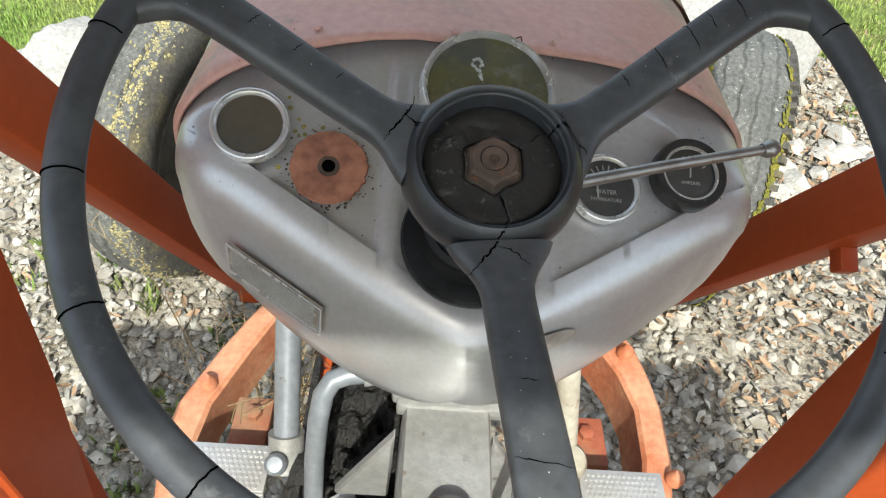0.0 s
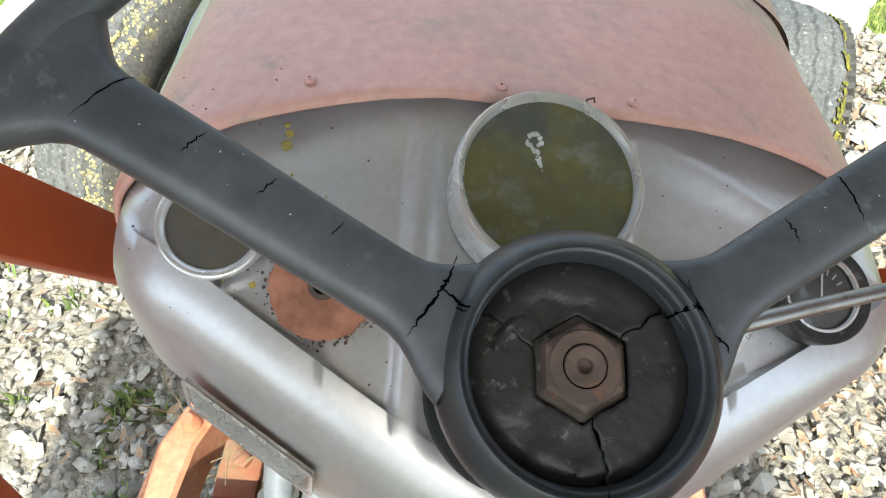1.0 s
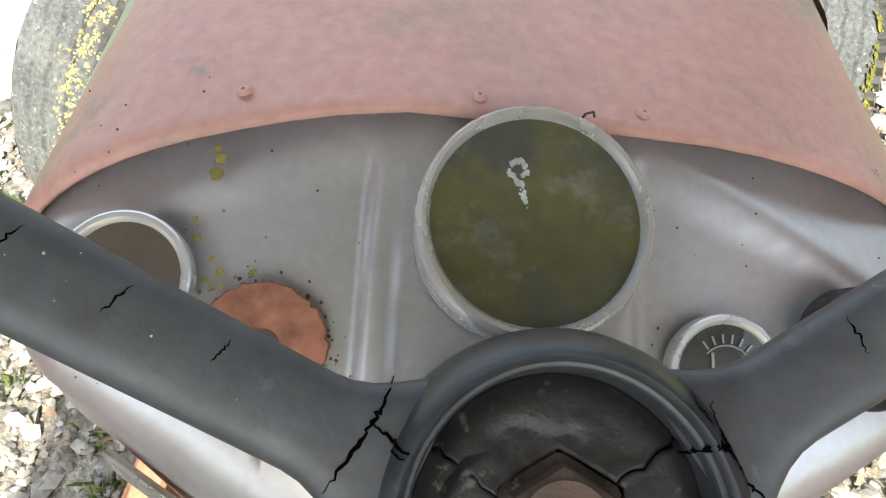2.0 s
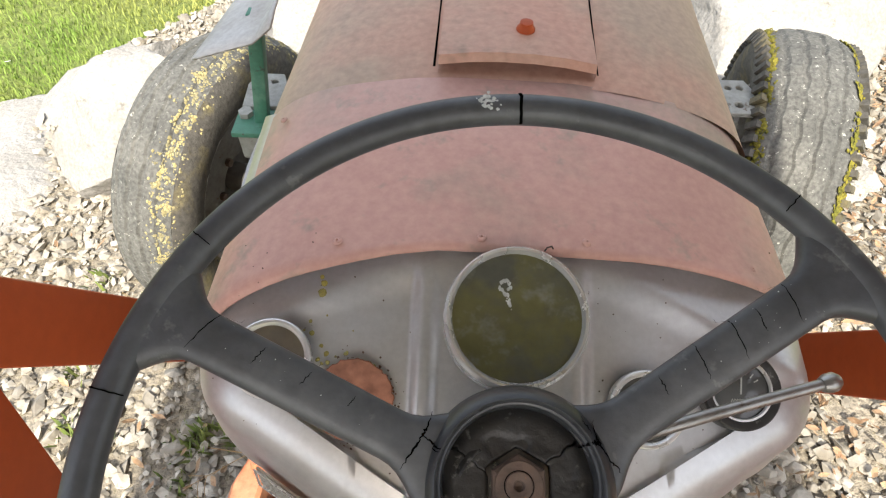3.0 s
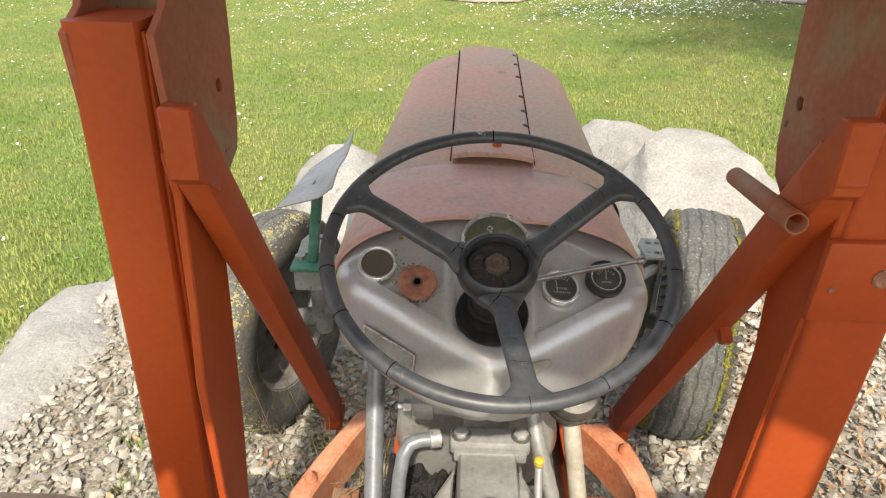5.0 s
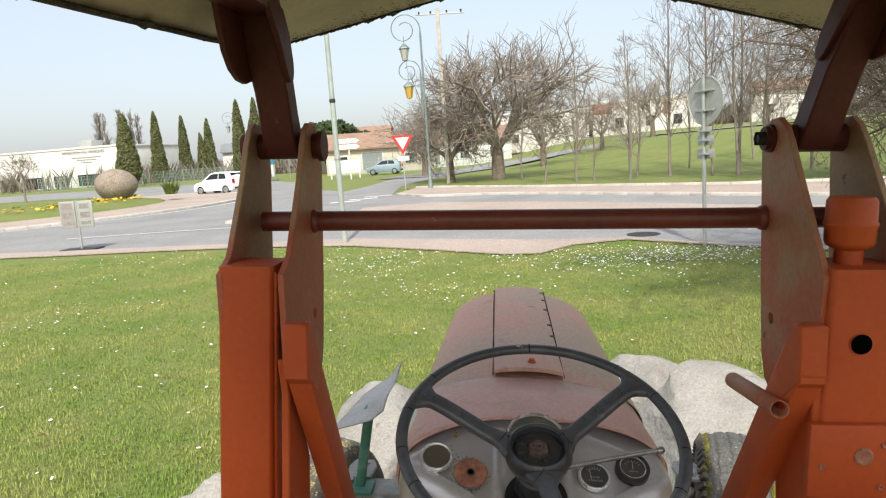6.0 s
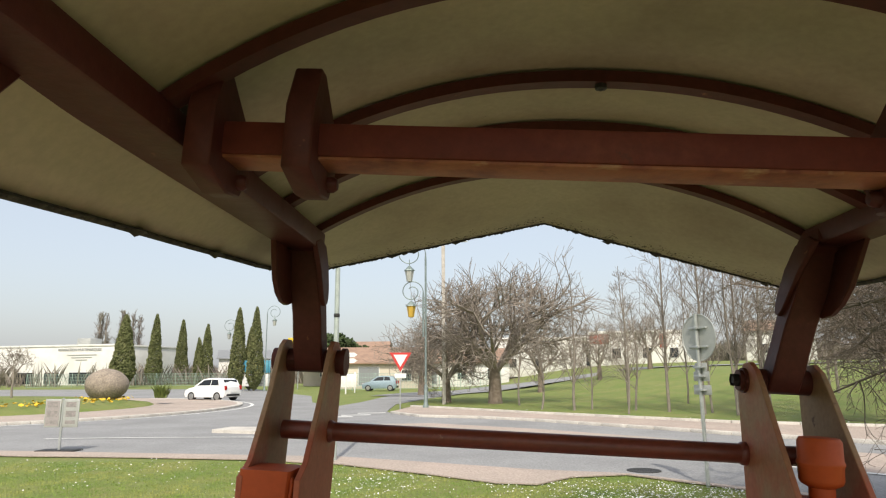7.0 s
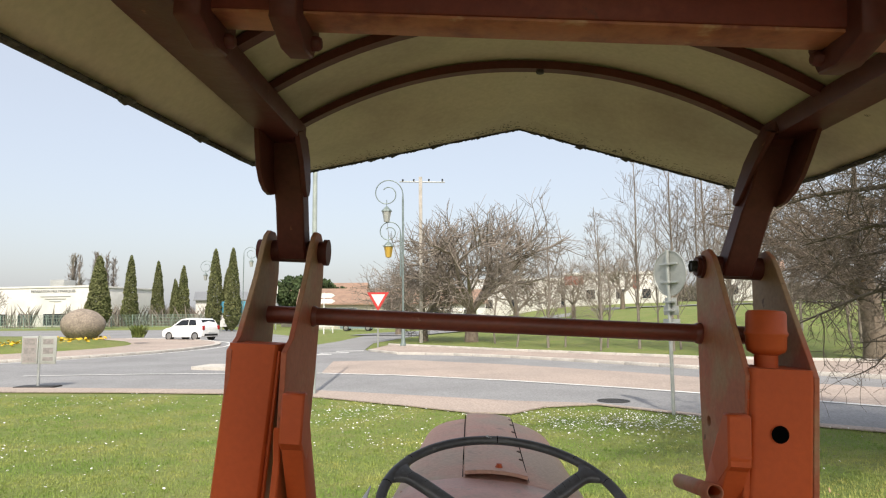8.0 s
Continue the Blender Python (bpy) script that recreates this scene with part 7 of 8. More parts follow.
def cypress(base, h, r, seed):
    t = empty("cypress", Matrix.Translation(base), "tall narrow dark green cypress", "tree", "cypress row")
    o = part("trunk", tube([(0, 0, -0.1), (0, 0, h * 0.3)], [r * 0.14, r * 0.08], 8), M["bark"], t)
    def at(rs_):
        f = rs_.beta(1.1, 1.35)
        prof = (min(f / 0.18, 1) ** 0.6) * (1 - f) ** 0.62 * 1.12
        a = rs_.uniform(0, 6.283)
        q = r * prof * (1 + 0.16 * noise.noise(Vector((math.cos(a) * 1.5, math.sin(a) * 1.5, f * 9 + seed)))) * rs_.uniform(0.55, 1.0) ** 0.4
        return (q * math.cos(a), q * math.sin(a), 0.02 * h + f * h * 0.98), None
    c = foliage("crown", at, 4600, r * 0.115, M["cypress"], seed)
    c.parent = t
    return t
cyps = [((-50.5, 92.7, 0), 10.4, 1.75), ((-55.3, 111.9, 0), 12.3, 1.4), ((-55.1, 122.1, 0), 12.1, 1.35), ((-50.7, 119.3, 0), 8.6, 0.85), ((-48.6, 118.0, 0), 10.9, 1.3), ((-25.8, 70.6, 0), 9.0, 1.0), ((-23.5, 69.5, 0), 9.0, 0.95), ((-24.7, 71.5, 0), 7.0, 0.8), ((-49.6, 117.0, 0), 8.2, 1.1)]
for i, (b, h, r) in enumerate(cyps):
    cypress(b, h, r, i)
def pine(base, h, r, seed, label):
    t = empty("pine", Matrix.Translation(base), label, "tree")
    part("trunk", tube([(0, 0, -0.1), (0.1, 0, h * 0.6)], [0.28, 0.18], 9), M["bark"], t)
    def at(rs_):
        u = rs_.normal(0, 1, 3)
        u /= np.linalg.norm(u)
        k = 1 + 0.25 * noise.noise(Vector(u) * 2.2 + Vector((seed, 0, 0)))
        q = k * rs_.uniform(0.5, 1.0) ** 0.35
        return (u[0] * r * q, u[1] * r * q, h * 0.68 + u[2] * r * 0.55 * q), None
    c = foliage("crown", at, 3200, 0.28, M["pine"], seed)
    c.parent = t
pine((-20.5, 92.0, 0), 7.0, 4.6, 1, "dark green umbrella pine beyond the roundabout")
pine((-17.0, 100.0, 0), 6.0, 3.6, 2, "dark green pine beyond the roundabout")

# far bare woods and hedges along the skyline
M["far_twig"] = material("far_bare_wood", (0.22, 0.185, 0.16), 0.95, second=(0.17, 0.16, 0.12), scale=0.2, bump=0, grain=0, vary=0.25)
cen = []
while len(cen) < 2600:
    a = R3.uniform(-52, 46)
    d = R3.uniform(125, 210)
    x, y = d * math.sin(radians(a)), d * math.cos(radians(a))
    if noise.noise(Vector((x * 0.03, y * 0.03, 1))) > -0.25:
        cen.append((x, y, terrain(x, y)))
tufts("far_wood", cen, 26, 1.3, 1.0, 4.2, M["far_twig"], "bare grey-brown woods and hedges on the skyline", "woods", 0.22)
tall = empty("poplar_group", Matrix.Translation((-79.5, 146, 0)), "tall bare poplars behind the white building", "tree")
tw = Twigs()
rs = random.Random(12)
for k in range(9):
    p = Vector((rs.uniform(-4.5, 4), rs.uniform(-3, 3), 0))
    h = rs.uniform(13.5, 17)
    tw.limb([p, p + Vector((0, 0, h * 0.6)), p + Vector((rs.gauss(0, 0.3), 0, h))], 0.3, 0.05, 5)
    for j in range(46):
        f = rs.uniform(0.15, 0.95)
        a = rs.uniform(0, 6.28)
        tw.grow(p + Vector((0, 0, h * f)), Vector((math.cos(a) * 0.35, math.sin(a) * 0.35, 1)).normalized(), 2.6 * (1.1 - f) + 0.8, 0.07, 1, rs, 0.1, 0.4, (3, 5), 3, 0.08, 0.6, 0.035)
o = new("crown", tw.mesh("crown", M["far_twig"]))
o.parent = tall

# ---------------------------------------------------------------- street furniture
M["galv"] = material("galvanised_steel", (0.46, 0.48, 0.47), 0.5, 0.5, second=(0.36, 0.38, 0.37), scale=5)
M["pole_green"] = material("pale_green_grey_pole", (0.42, 0.47, 0.44), 0.5, 0.2, second=(0.33, 0.37, 0.35), scale=4)
M["sign_white"] = material("white_sign_face", (0.78, 0.78, 0.76), 0.5, second=(0.68, 0.68, 0.66), scale=6)
M["sign_red"] = material("red_sign_border", (0.50, 0.035, 0.03), 0.5)
M["sign_back"] = material("grey_sign_back", (0.44, 0.45, 0.43), 0.55, 0.3, second=(0.36, 0.37, 0.35), scale=4)
M["sign_blue"] = material("blue_sign_face", (0.06, 0.26, 0.40), 0.5, second=(0.10, 0.36, 0.48), scale=0.8)
M["lamp_iron"] = material("grey_green_lamp_iron", (0.22, 0.27, 0.26), 0.5, 0.3, second=(0.16, 0.20, 0.19), scale=5)
M["lamp_glass"] = material("frosted_lamp_glass", (0.36, 0.37, 0.34), 0.3, bump=0)
M["lamp_gold"] = material("gilded_lantern", (0.55, 0.36, 0.06), 0.45, 0.3)
M["concrete"] = material("weathered_concrete", (0.46, 0.43, 0.39), 0.9, second=(0.36, 0.34, 0.30), scale=3, bump=0.3)

def scroll_lamp(base, h, label, second_arm=False, flip=1):
    t = empty("street_lamp", Matrix.Translation(base), label, "street lamp", "ornate street lamps")
    def arm(z_top, r, x0, lantern):
        pts = [Vector((x0, 0, 0 if lantern == "lamp_glass" else z_top * 0.55)), Vector((x0, 0, z_top - r * 1.4))]
        for k in range(30):
            a = radians(k * 17)
            q = r * (1 - k / 46)
            pts.append(Vector((x0 - flip * (r - q * math.cos(a)) if k else x0, 0, z_top - r + q * math.sin(a))))
        a = part("scroll_arm", tube(pts, [0.050 if i < 2 else 0.026 for i in range(len(pts))], 8), M["lamp_iron"], t)
        lx = x0 - flip * r * 1.05
        lz = z_top - r * 1.85
        lan = part("lantern", lathe([(0.0, 0.30), (0.06, 0.26), (0.26, 0.06), (0.28, 0.02), (0.24, 0.0)], Matrix.Translation((lx, 0, lz - 0.25)), 6), M["lamp_iron"], t, smooth=0)
        part("lantern_glass", lathe([(0.23, 0.0), (0.14, -0.52), (0.0, -0.56)], Matrix.Translation((lx, 0, lz - 0.25)), 6), M[lantern], lan, smooth=0)
        part("hanger", tube([(lx, 0, lz + 0.05), (lx, 0, lz + 0.35)], 0.02, 6), M["lamp_iron"], lan)
    arm(h, 0.78, 0.0, "lamp_glass")
    if second_arm:
        arm(h - 2.16, 0.58, -0.12, "lamp_gold")
    part("pole_base", lathe([(0.16, 0), (0.16, 0.1), (0.10, 0.25), (0.08, 1.1), (0.06, 1.15)], Matrix(), 12), M["lamp_iron"], t)
    return t
scroll_lamp((-2.40, 31.6, 0.05), 8.45, "ornate grey-green scroll street lamp with two lanterns", True)
scroll_lamp((-22.2, 69.0, 0), 9.1, "ornate scroll street lamp by the far road", False, -1)
scroll_lamp((-26.1, 70.7, 0), 7.8, "ornate scroll street lamp by the far road", False, 1)

up_pole = empty("utility_pole", Matrix.Translation((-1.75, 37.2, 0)), "tall concrete utility pole with cross-arm", "utility pole")
part("shaft", beam((0, 0, -0.2), (0, 0, 9.75), 0.20, 0.18, 0.02, up=(0, 1, 0)), M["concrete"], up_pole)
part("cross_arm", beam((-1.25, 0, 9.48), (1.45, 0, 9.42), 0.07, 0.07, 0.01), M["galv"], up_pole)
for x in (-1.05, -0.4, 0.5, 1.3):
    part("insulator", lathe([(0.03, 0), (0.06, 0.05), (0.04, 0.1), (0.06, 0.15), (0, 0.18)], Matrix.Translation((x, 0, 9.46)), 8), M["dark_iron"], up_pole)

pole = empty("lamp_post", Matrix.Translation((-2.92, 12.6, 0)), "pale green-grey tapered metal lamp post at the road edge", "lamp post")
part("shaft", tube([(0, 0, -0.05), (0, 0, 1.2), (0, 0, 8.0)], [0.062, 0.058, 0.038], 16), M["pole_green"], pole)
part("collar", lathe([(0.064, 0), (0.070, 0.03), (0.064, 0.06)], Matrix.Translation((0, 0, 1.75)), 16), M["galv"], pole)
part("collar", lathe([(0.058, 0), (0.064, 0.04), (0.058, 0.08)], Matrix.Translation((0, 0, 2.9)), 16), M["dark_iron"], pole)

ys_ = empty("give_way_sign", Matrix.Translation((-3.63, 31.4, 0.03)) @ Matrix.Rotation(radians(6), 4, "Z"), "white and red give-way triangle on a post", "road sign")
part("post", tube([(0, 0.03, 0), (0, 0.03, 2.75)], 0.035, 10), M["galv"], ys_)
def tri_pts(s):
    return [(0, -s * 0.58), (s * 0.5, s * 0.29), (-s * 0.5, s * 0.29)]
FR = Matrix.Translation((0, 0, 2.40)) @ Matrix.Rotation(radians(90), 4, "X")
part("border", prism(tri_pts(1.08), 0.012, FR), M["sign_red"], ys_, smooth=0)
part("face", prism(tri_pts(0.68), 0.006, FR @ Matrix.Translation((0, 0.01, 0.013))), M["sign_white"], ys_, smooth=0)
part("sub_panel", box(-0.28, 0.28, -0.02, 0.0, 1.48, 1.70, 0.004), M["sign_white"], ys_)

rb = empty("road_sign", Matrix.Translation((3.50, 9.68, 0)) @ Matrix.Rotation(radians(-66), 4, "Z"), "grey back of a round road sign with small panels", "road sign")
part("post", tube([(0, 0, -0.05), (0, 0, 2.65)], 0.030, 14), M["galv"], rb)
disc = part("disc", lathe([(0, 0), (0.365, 0), (0.375, 0.004), (0.375, 0.018), (0.36, 0.02), (0.355, 0.012), (0, 0.012)], Matrix.Translation((0, 0.045, 2.27)) @ Matrix.Rotation(radians(90), 4, "X"), 48), M["sign_back"], rb, "grey aluminium back of a round sign")
for z in (2.42, 2.12):
    part("rail", box(-0.20, 0.20, 0.0, 0.04, z - 0.015, z + 0.015, 0.003), M["galv"], disc)
    part("clamp", box(-0.05, 0.05, -0.04, 0.03, z - 0.02, z + 0.02, 0.004), M["galv"], disc)
for z, w, h in ((1.80, 0.13, 0.07), (1.66, 0.17, 0.075), (1.45, 0.19, 0.075)):
    pn = part("panel", box(-w, w, 0.03, 0.045, z - h, z + h, 0.006), M["sign_back"], rb)
    part("clamp", box(-0.10, 0.10, -0.04, 0.03, z - 0.016, z + 0.016, 0.004), M["galv"], pn)

M["board_pale"] = material("faded_pinkish_board", (0.34, 0.30, 0.29), 0.6, second=(0.28, 0.27, 0.265), scale=9)
M["board_dark"] = material("faded_print", (0.22, 0.205, 0.20), 0.6, second=(0.32, 0.29, 0.28), scale=14)
sl = empty("notice_board", Matrix.Translation((-9.75, 14.4, 0)), "small two-leaf notice board on a post with dark base plate", "notice board")
part("post", tube([(0, 0, 0), (0, 0, 1.22)], 0.03, 12), M["galv"], sl)
part("base_plate", box(-0.45, 0.45, -0.22, 0.22, 0.012, 0.045, 0.008), M["dark_iron"], sl)
for s, mt in ((-1, "board_pale"), (1, "sign_back")):
    pn = part("panel", box(0.03 if s > 0 else -0.41, 0.41 if s > 0 else -0.03, -0.035, -0.005, 0.55, 1.20, 0.01), M["sign_back"], sl)
    part("panel_face", box(0.06 if s > 0 else -0.38, 0.38 if s > 0 else -0.06, -0.039, -0.034, 0.59, 1.16, 0.0), M[mt], pn, smooth=0)
    for i, (z, hh) in enumerate(((1.07, 0.12), (0.86, 0.14), (0.67, 0.08))):
        part("text_bar", box((0.10 if s > 0 else -0.34), (0.34 if s > 0 else -0.10), -0.043, -0.0385, z - hh / 2, z + hh / 2, 0), M["board_dark"], pn, smooth=0)

ds = empty("direction_sign", Matrix.Translation((-11.1, 56.4, 0)), "white direction arrows on a post", "road sign")
part("post", tube([(0, 0, 0), (0, 0, 3.6)], 0.06, 8), M["sign_white"], ds)
for z in (3.35, 2.85):
    part("arrow_panel", prism([(-0.9, -0.2), (0.7, -0.2), (1.0, 0), (0.7, 0.2), (-0.9, 0.2)], 0.03, Matrix.Translation((0, -0.08, z)) @ Matrix.Rotation(radians(90), 4, "X")), M["sign_white"], ds, smooth=0)
yp = empty("town_sign", Matrix.Translation((-21.3, 76.0, 0)), "white town sign on two posts with a yellow tab", "road sign")
for x in (-0.8, 0.8):
    part("post", tube([(x, 0, 0), (x, 0, 5.1)], 0.06, 8), M["galv"], yp)
part("panel", box(-1.0, 1.0, -0.08, -0.02, 4.2, 5.12, 0.01), M["sign_white"], yp)
part("text_bar", box(-0.75, 0.75, -0.11, -0.085, 4.55, 4.8, 0), M["sign_back"], yp)
part("number_tab", box(-0.5, 0.5, -0.08, -0.02, 5.16, 5.95, 0.01), M["yellow"], yp)
bb = empty("billboard", Matrix.Translation((-23.6, 70.5, 0)) @ Matrix.Diagonal((0.86, 0.86, 0.86, 1)), "blue and white advertising board", "billboard")
part("upper_panel", box(-1.75, 1.75, -0.1, 0, 2.2, 3.75, 0.02), M["sign_blue"], bb)
part("lower_panel", box(-1.75, 1.6, -0.08, 0, 0.55, 2.05, 0.02), M["sign_white"], bb)
for x in (-1.6, 1.6):
    part("post", box(x - 0.08, x + 0.08, 0.0, 0.12, 0, 3.7, 0.01), M["galv"], bb)
for i in range(3):
    part("text_bar", box(-1.3, 0.9, -0.10, -0.085, 0.85 + i * 0.4, 0.97 + i * 0.4, 0), M["sign_back"], bb)
sb2 = empty("white_panel_sign", Matrix.Translation((-12.4, 60.5, 0)), "low white framed panel on two posts", "road sign")
part("panel", box(-1.5, 1.5, -0.05, 0, 0.5, 1.7, 0.02), M["sign_white"], sb2)
for x in (-1.35, 1.35):
    part("post", box(x - 0.06, x + 0.06, 0, 0.1, 0, 1.9, 0.01), M["sign_white"], sb2)

# ---------------------------------------------------------------- roundabout planting
M["hay"] = material("brown_thatched_boulder", (0.31, 0.26, 0.21), 0.95, second=(0.235, 0.195, 0.155), scale=2.5, grain=0.4, grain_scale=14, bump=0.8, bump_scale=14, dist=0.05)
bm = bmesh.new()
bmesh.ops.create_icosphere(bm, subdivisions=5, radius=1)
for v in bm.verts:
    v.co += v.co.normalized() * (0.05 * noise.noise(v.co * 1.6) + 0.012 * noise.noise(v.co * 9))
    v.co.z *= 1.0 - 0.15 * max(0, v.co.x)
ob = finish("round_boulder", bm, M["hay"], smooth=60)
ob.data.transform(Matrix.Translation((-20.8, 36.0, 1.20)) @ Matrix.Diagonal((1.16, 1.1, 0.92, 1)))
tagged(ob, "large rounded brown boulder on the roundabout mound", "boulder")
bm = bmesh.new()
pts = []
M["yellow_flower"] = material("yellow_flowers", (0.65, 0.42, 0.03), 0.8, bump=0, vary=0.2)
while len(pts) < 420:
    a, r = R3.uniform(-75, 40), R3.uniform(5.2, 8.6)
    x, y = RC[0] + r * math.cos(radians(a)), RC[1] + r * math.sin(radians(a))
    if noise.noise(Vector((x, y, 0))) > -0.1:
        pts.append((x, y, 0.42 + 0.12 * R3.rand()))
scatter_mesh("yellow_flowers", DAISY_V, DAISY_F, rand_mats(pts, R3.uniform(0.05, 0.11, len(pts)), 1.0, 0.4), M["yellow_flower"], "beds of yellow and orange flowers on the roundabout", "flowers")
bare_tree((-24.2, 33.0, 0.55), 3.2, 1.6, 0.05, 61, "small bare tree on the roundabout", limbs=6, depth=3, kids=(3, 4), rmin=0.009, out=1.0, trunk_mtl="pale_bark")
bare_tree((-27.5, 32.4, 0.6), 3.4, 1.0, 0.06, 62, "small bare forked tree on the roundabout", limbs=6, depth=3, kids=(3, 4), rmin=0.009, out=0.8)
for i, (x, y) in enumerate(((-24.9, 30.6), (-18.4, 37.4), (-17.9, 36.6))):
    sh = empty("spiky_shrub", Matrix.Translation((x, y, 0.45)), "spiky dry green shrub on the roundabout", "shrub")
    l2 = tufts("leaves", [(0, 0, 0)], 120, 0.10, 0.3, 0.8, M["weed"], "", "")
    l2.parent = sh

# ---------------------------------------------------------------- cars
M["car_white"] = material("white_car_paint", (0.78, 0.78, 0.77), 0.25, coat=0.6, bump=0, grain=0)
M["car_blue"] = material("pale_blue_car_paint", (0.24, 0.32, 0.36), 0.3, 0.4, coat=0.6, bump=0, grain=0)
M["car_glass"] = material("dark_car_glass", (0.012, 0.014, 0.016), 0.08, bump=0, grain=0)
M["rubber"] = material("black_tyre", (0.02, 0.02, 0.02), 0.8)
M["alloy"] = material("alloy_wheel", (0.4, 0.4, 0.4), 0.35, 0.8)
M["tail"] = material("red_tail_lamp", (0.35, 0.01, 0.01), 0.25, bump=0)
def car(m, paint, label):
    t = empty("car", m, label, "car")
    # side profile: x along the car, z up; front at +x
    low = [(-1.75, 0.35), (-1.78, 0.62), (-1.74, 0.90), (-1.60, 1.02), (-0.9, 1.02), (0.2, 1.00), (0.85, 0.94), (1.45, 0.82), (1.74, 0.66), (1.78, 0.42), (1.70, 0.25), (-1.65, 0.25)]
    rows = []
    for y, k in ((-0.82, 0.93), (-0.80, 0.985), (-0.70, 1.0), (0, 1.0), (0.70, 1.0), (0.80, 0.985), (0.82, 0.93)):
        rows.append([Vector((x * (k if abs(y) > 0.75 else 1), y, 0.25 + (z - 0.25) * k)) for x, z in low])
    bm = bmesh.new()
    vs = grid_surface(bm, rows, close=True)
    bm.faces.new(vs[0][::-1])
    bm.faces.new(vs[-1])
    body_ = part("body", bm, M[paint], t, smooth=35)
    cab = [(-1.66, 0.98), (-1.45, 1.36), (-1.2, 1.47), (-0.2, 1.50), (0.25, 1.42), (0.95, 0.95)]
    rows = [[Vector((x, y * (1 - 0.16 * (z - 0.95) / 0.5), z - dz)) for x, z in cab] for y, dz in ((-0.76, 0.0), (-0.72, 0), (0, -0.015), (0.72, 0), (0.76, 0.0))]
    bm = bmesh.new()
    vs = grid_surface(bm, rows)
    bm.faces.new(vs[0][::-1])
    bm.faces.new(vs[-1])
    part("cabin", bm, M[paint], t, smooth=35)
    for s in (-1, 1):
        for poly in ([(-1.18, 1.03), (-1.02, 1.38), (-0.52, 1.41), (-0.50, 1.03)], [(-0.44, 1.03), (-0.46, 1.41), (0.16, 1.36), (0.68, 1.01)]):
            q = [Vector((x, s * (0.765 * (1 - 0.16 * (z - 0.95) / 0.5) + 0.006), z)) for x, z in poly]
            bm = bmesh.new()
            bm.faces.new([bm.verts.new(p) for p in q])
            r = bmesh.ops.extrude_face_region(bm, geom=bm.faces[:])
            bmesh.ops.translate(bm, verts=[v for v in r["geom"] if isinstance(v, bmesh.types.BMVert)], vec=(0, -s * 0.02, 0))
            part("side_window", bm, M["car_glass"], t, smooth=0)
    bm = beam((-1.60, 0, 1.05), (-1.44, 0, 1.385), 1.20, 0.02, 0.006, up=(-1, 0, 0.4))
    part("rear_window", bm, M["car_glass"], t)
    part("windscreen", beam((0.90, 0, 0.99), (0.30, 0, 1.40), 1.24, 0.02, 0.006, up=(1, 0, 1)), M["car_glass"], t)
    for s in (-1, 1):
        part("tail_lamp", box(-1.80, -1.70, s * 0.70 - 0.09, s * 0.70 + 0.09, 0.72, 1.0, 0.02), M["tail"], t)
        part("headlamp", box(1.60, 1.76, s * 0.62 - 0.13, s * 0.62 + 0.13, 0.62, 0.76, 0.03), M["alloy"], t)
        for x in (-1.12, 1.12):
            w = part("wheel", tube([(x, s * 0.62, 0.30), (x, s * 0.825, 0.30)], 0.30, 24), M["rubber"], t)
            part("hub_cap", lathe([(0.20, 0), (0.19, 0.012), (0.05, 0.02), (0, 0.022)], aim((x, s * 0.825, 0.30), (0, s, 0)), 20), M["alloy"], w)
    part("number_plate", box(-1.80, -1.775, -0.26, 0.26, 0.55, 0.66, 0), M["sign_white"], t, smooth=0)
    part("rear_bumper_strip", box(-1.795, -1.74, -0.60, 0.60, 0.33, 0.46, 0.01), M["rubber"], t)
    return t
car(Matrix.Translation((-17.7, 43.6, 0.012)) @ Matrix.Rotation(radians(158), 4, "Z"), "car_white", "white hatchback driving round the roundabout")
car(Matrix.Translation((-9.5, 66.5, 0.012)) @ Matrix.Rotation(radians(178), 4, "Z"), "car_blue", "pale blue estate car parked by the low houses")

# ---------------------------------------------------------------- buildings
M["render_white"] = material("white_rendered_wall", (0.72, 0.71, 0.68), 0.85, second=(0.62, 0.61, 0.58), scale=0.3, grain=0.08)
M["render_cream"] = material("cream_rendered_wall", (0.60, 0.54, 0.45), 0.85, second=(0.52, 0.46, 0.38), scale=0.3)
M["tiles"] = material("terracotta_tiles", (0.33, 0.215, 0.155), 0.85, second=(0.25, 0.165, 0.12), scale=1.2, bump=0.5, bump_scale=8, dist=0.05)
M["dark_window"] = material("dark_window_glass", (0.03, 0.035, 0.04), 0.15, bump=0)
M["door_grey"] = material("grey_shutter", (0.22, 0.23, 0.24), 0.6, bump=0.1)
M["fence_green"] = material("pale_green_mesh_fence", (0.30, 0.40, 0.34), 0.6, second=(0.24, 0.32, 0.28), scale=2)
M["red_panel"] = material("dull_red_cladding", (0.33, 0.11, 0.08), 0.7, second=(0.26, 0.09, 0.07), scale=0.6)

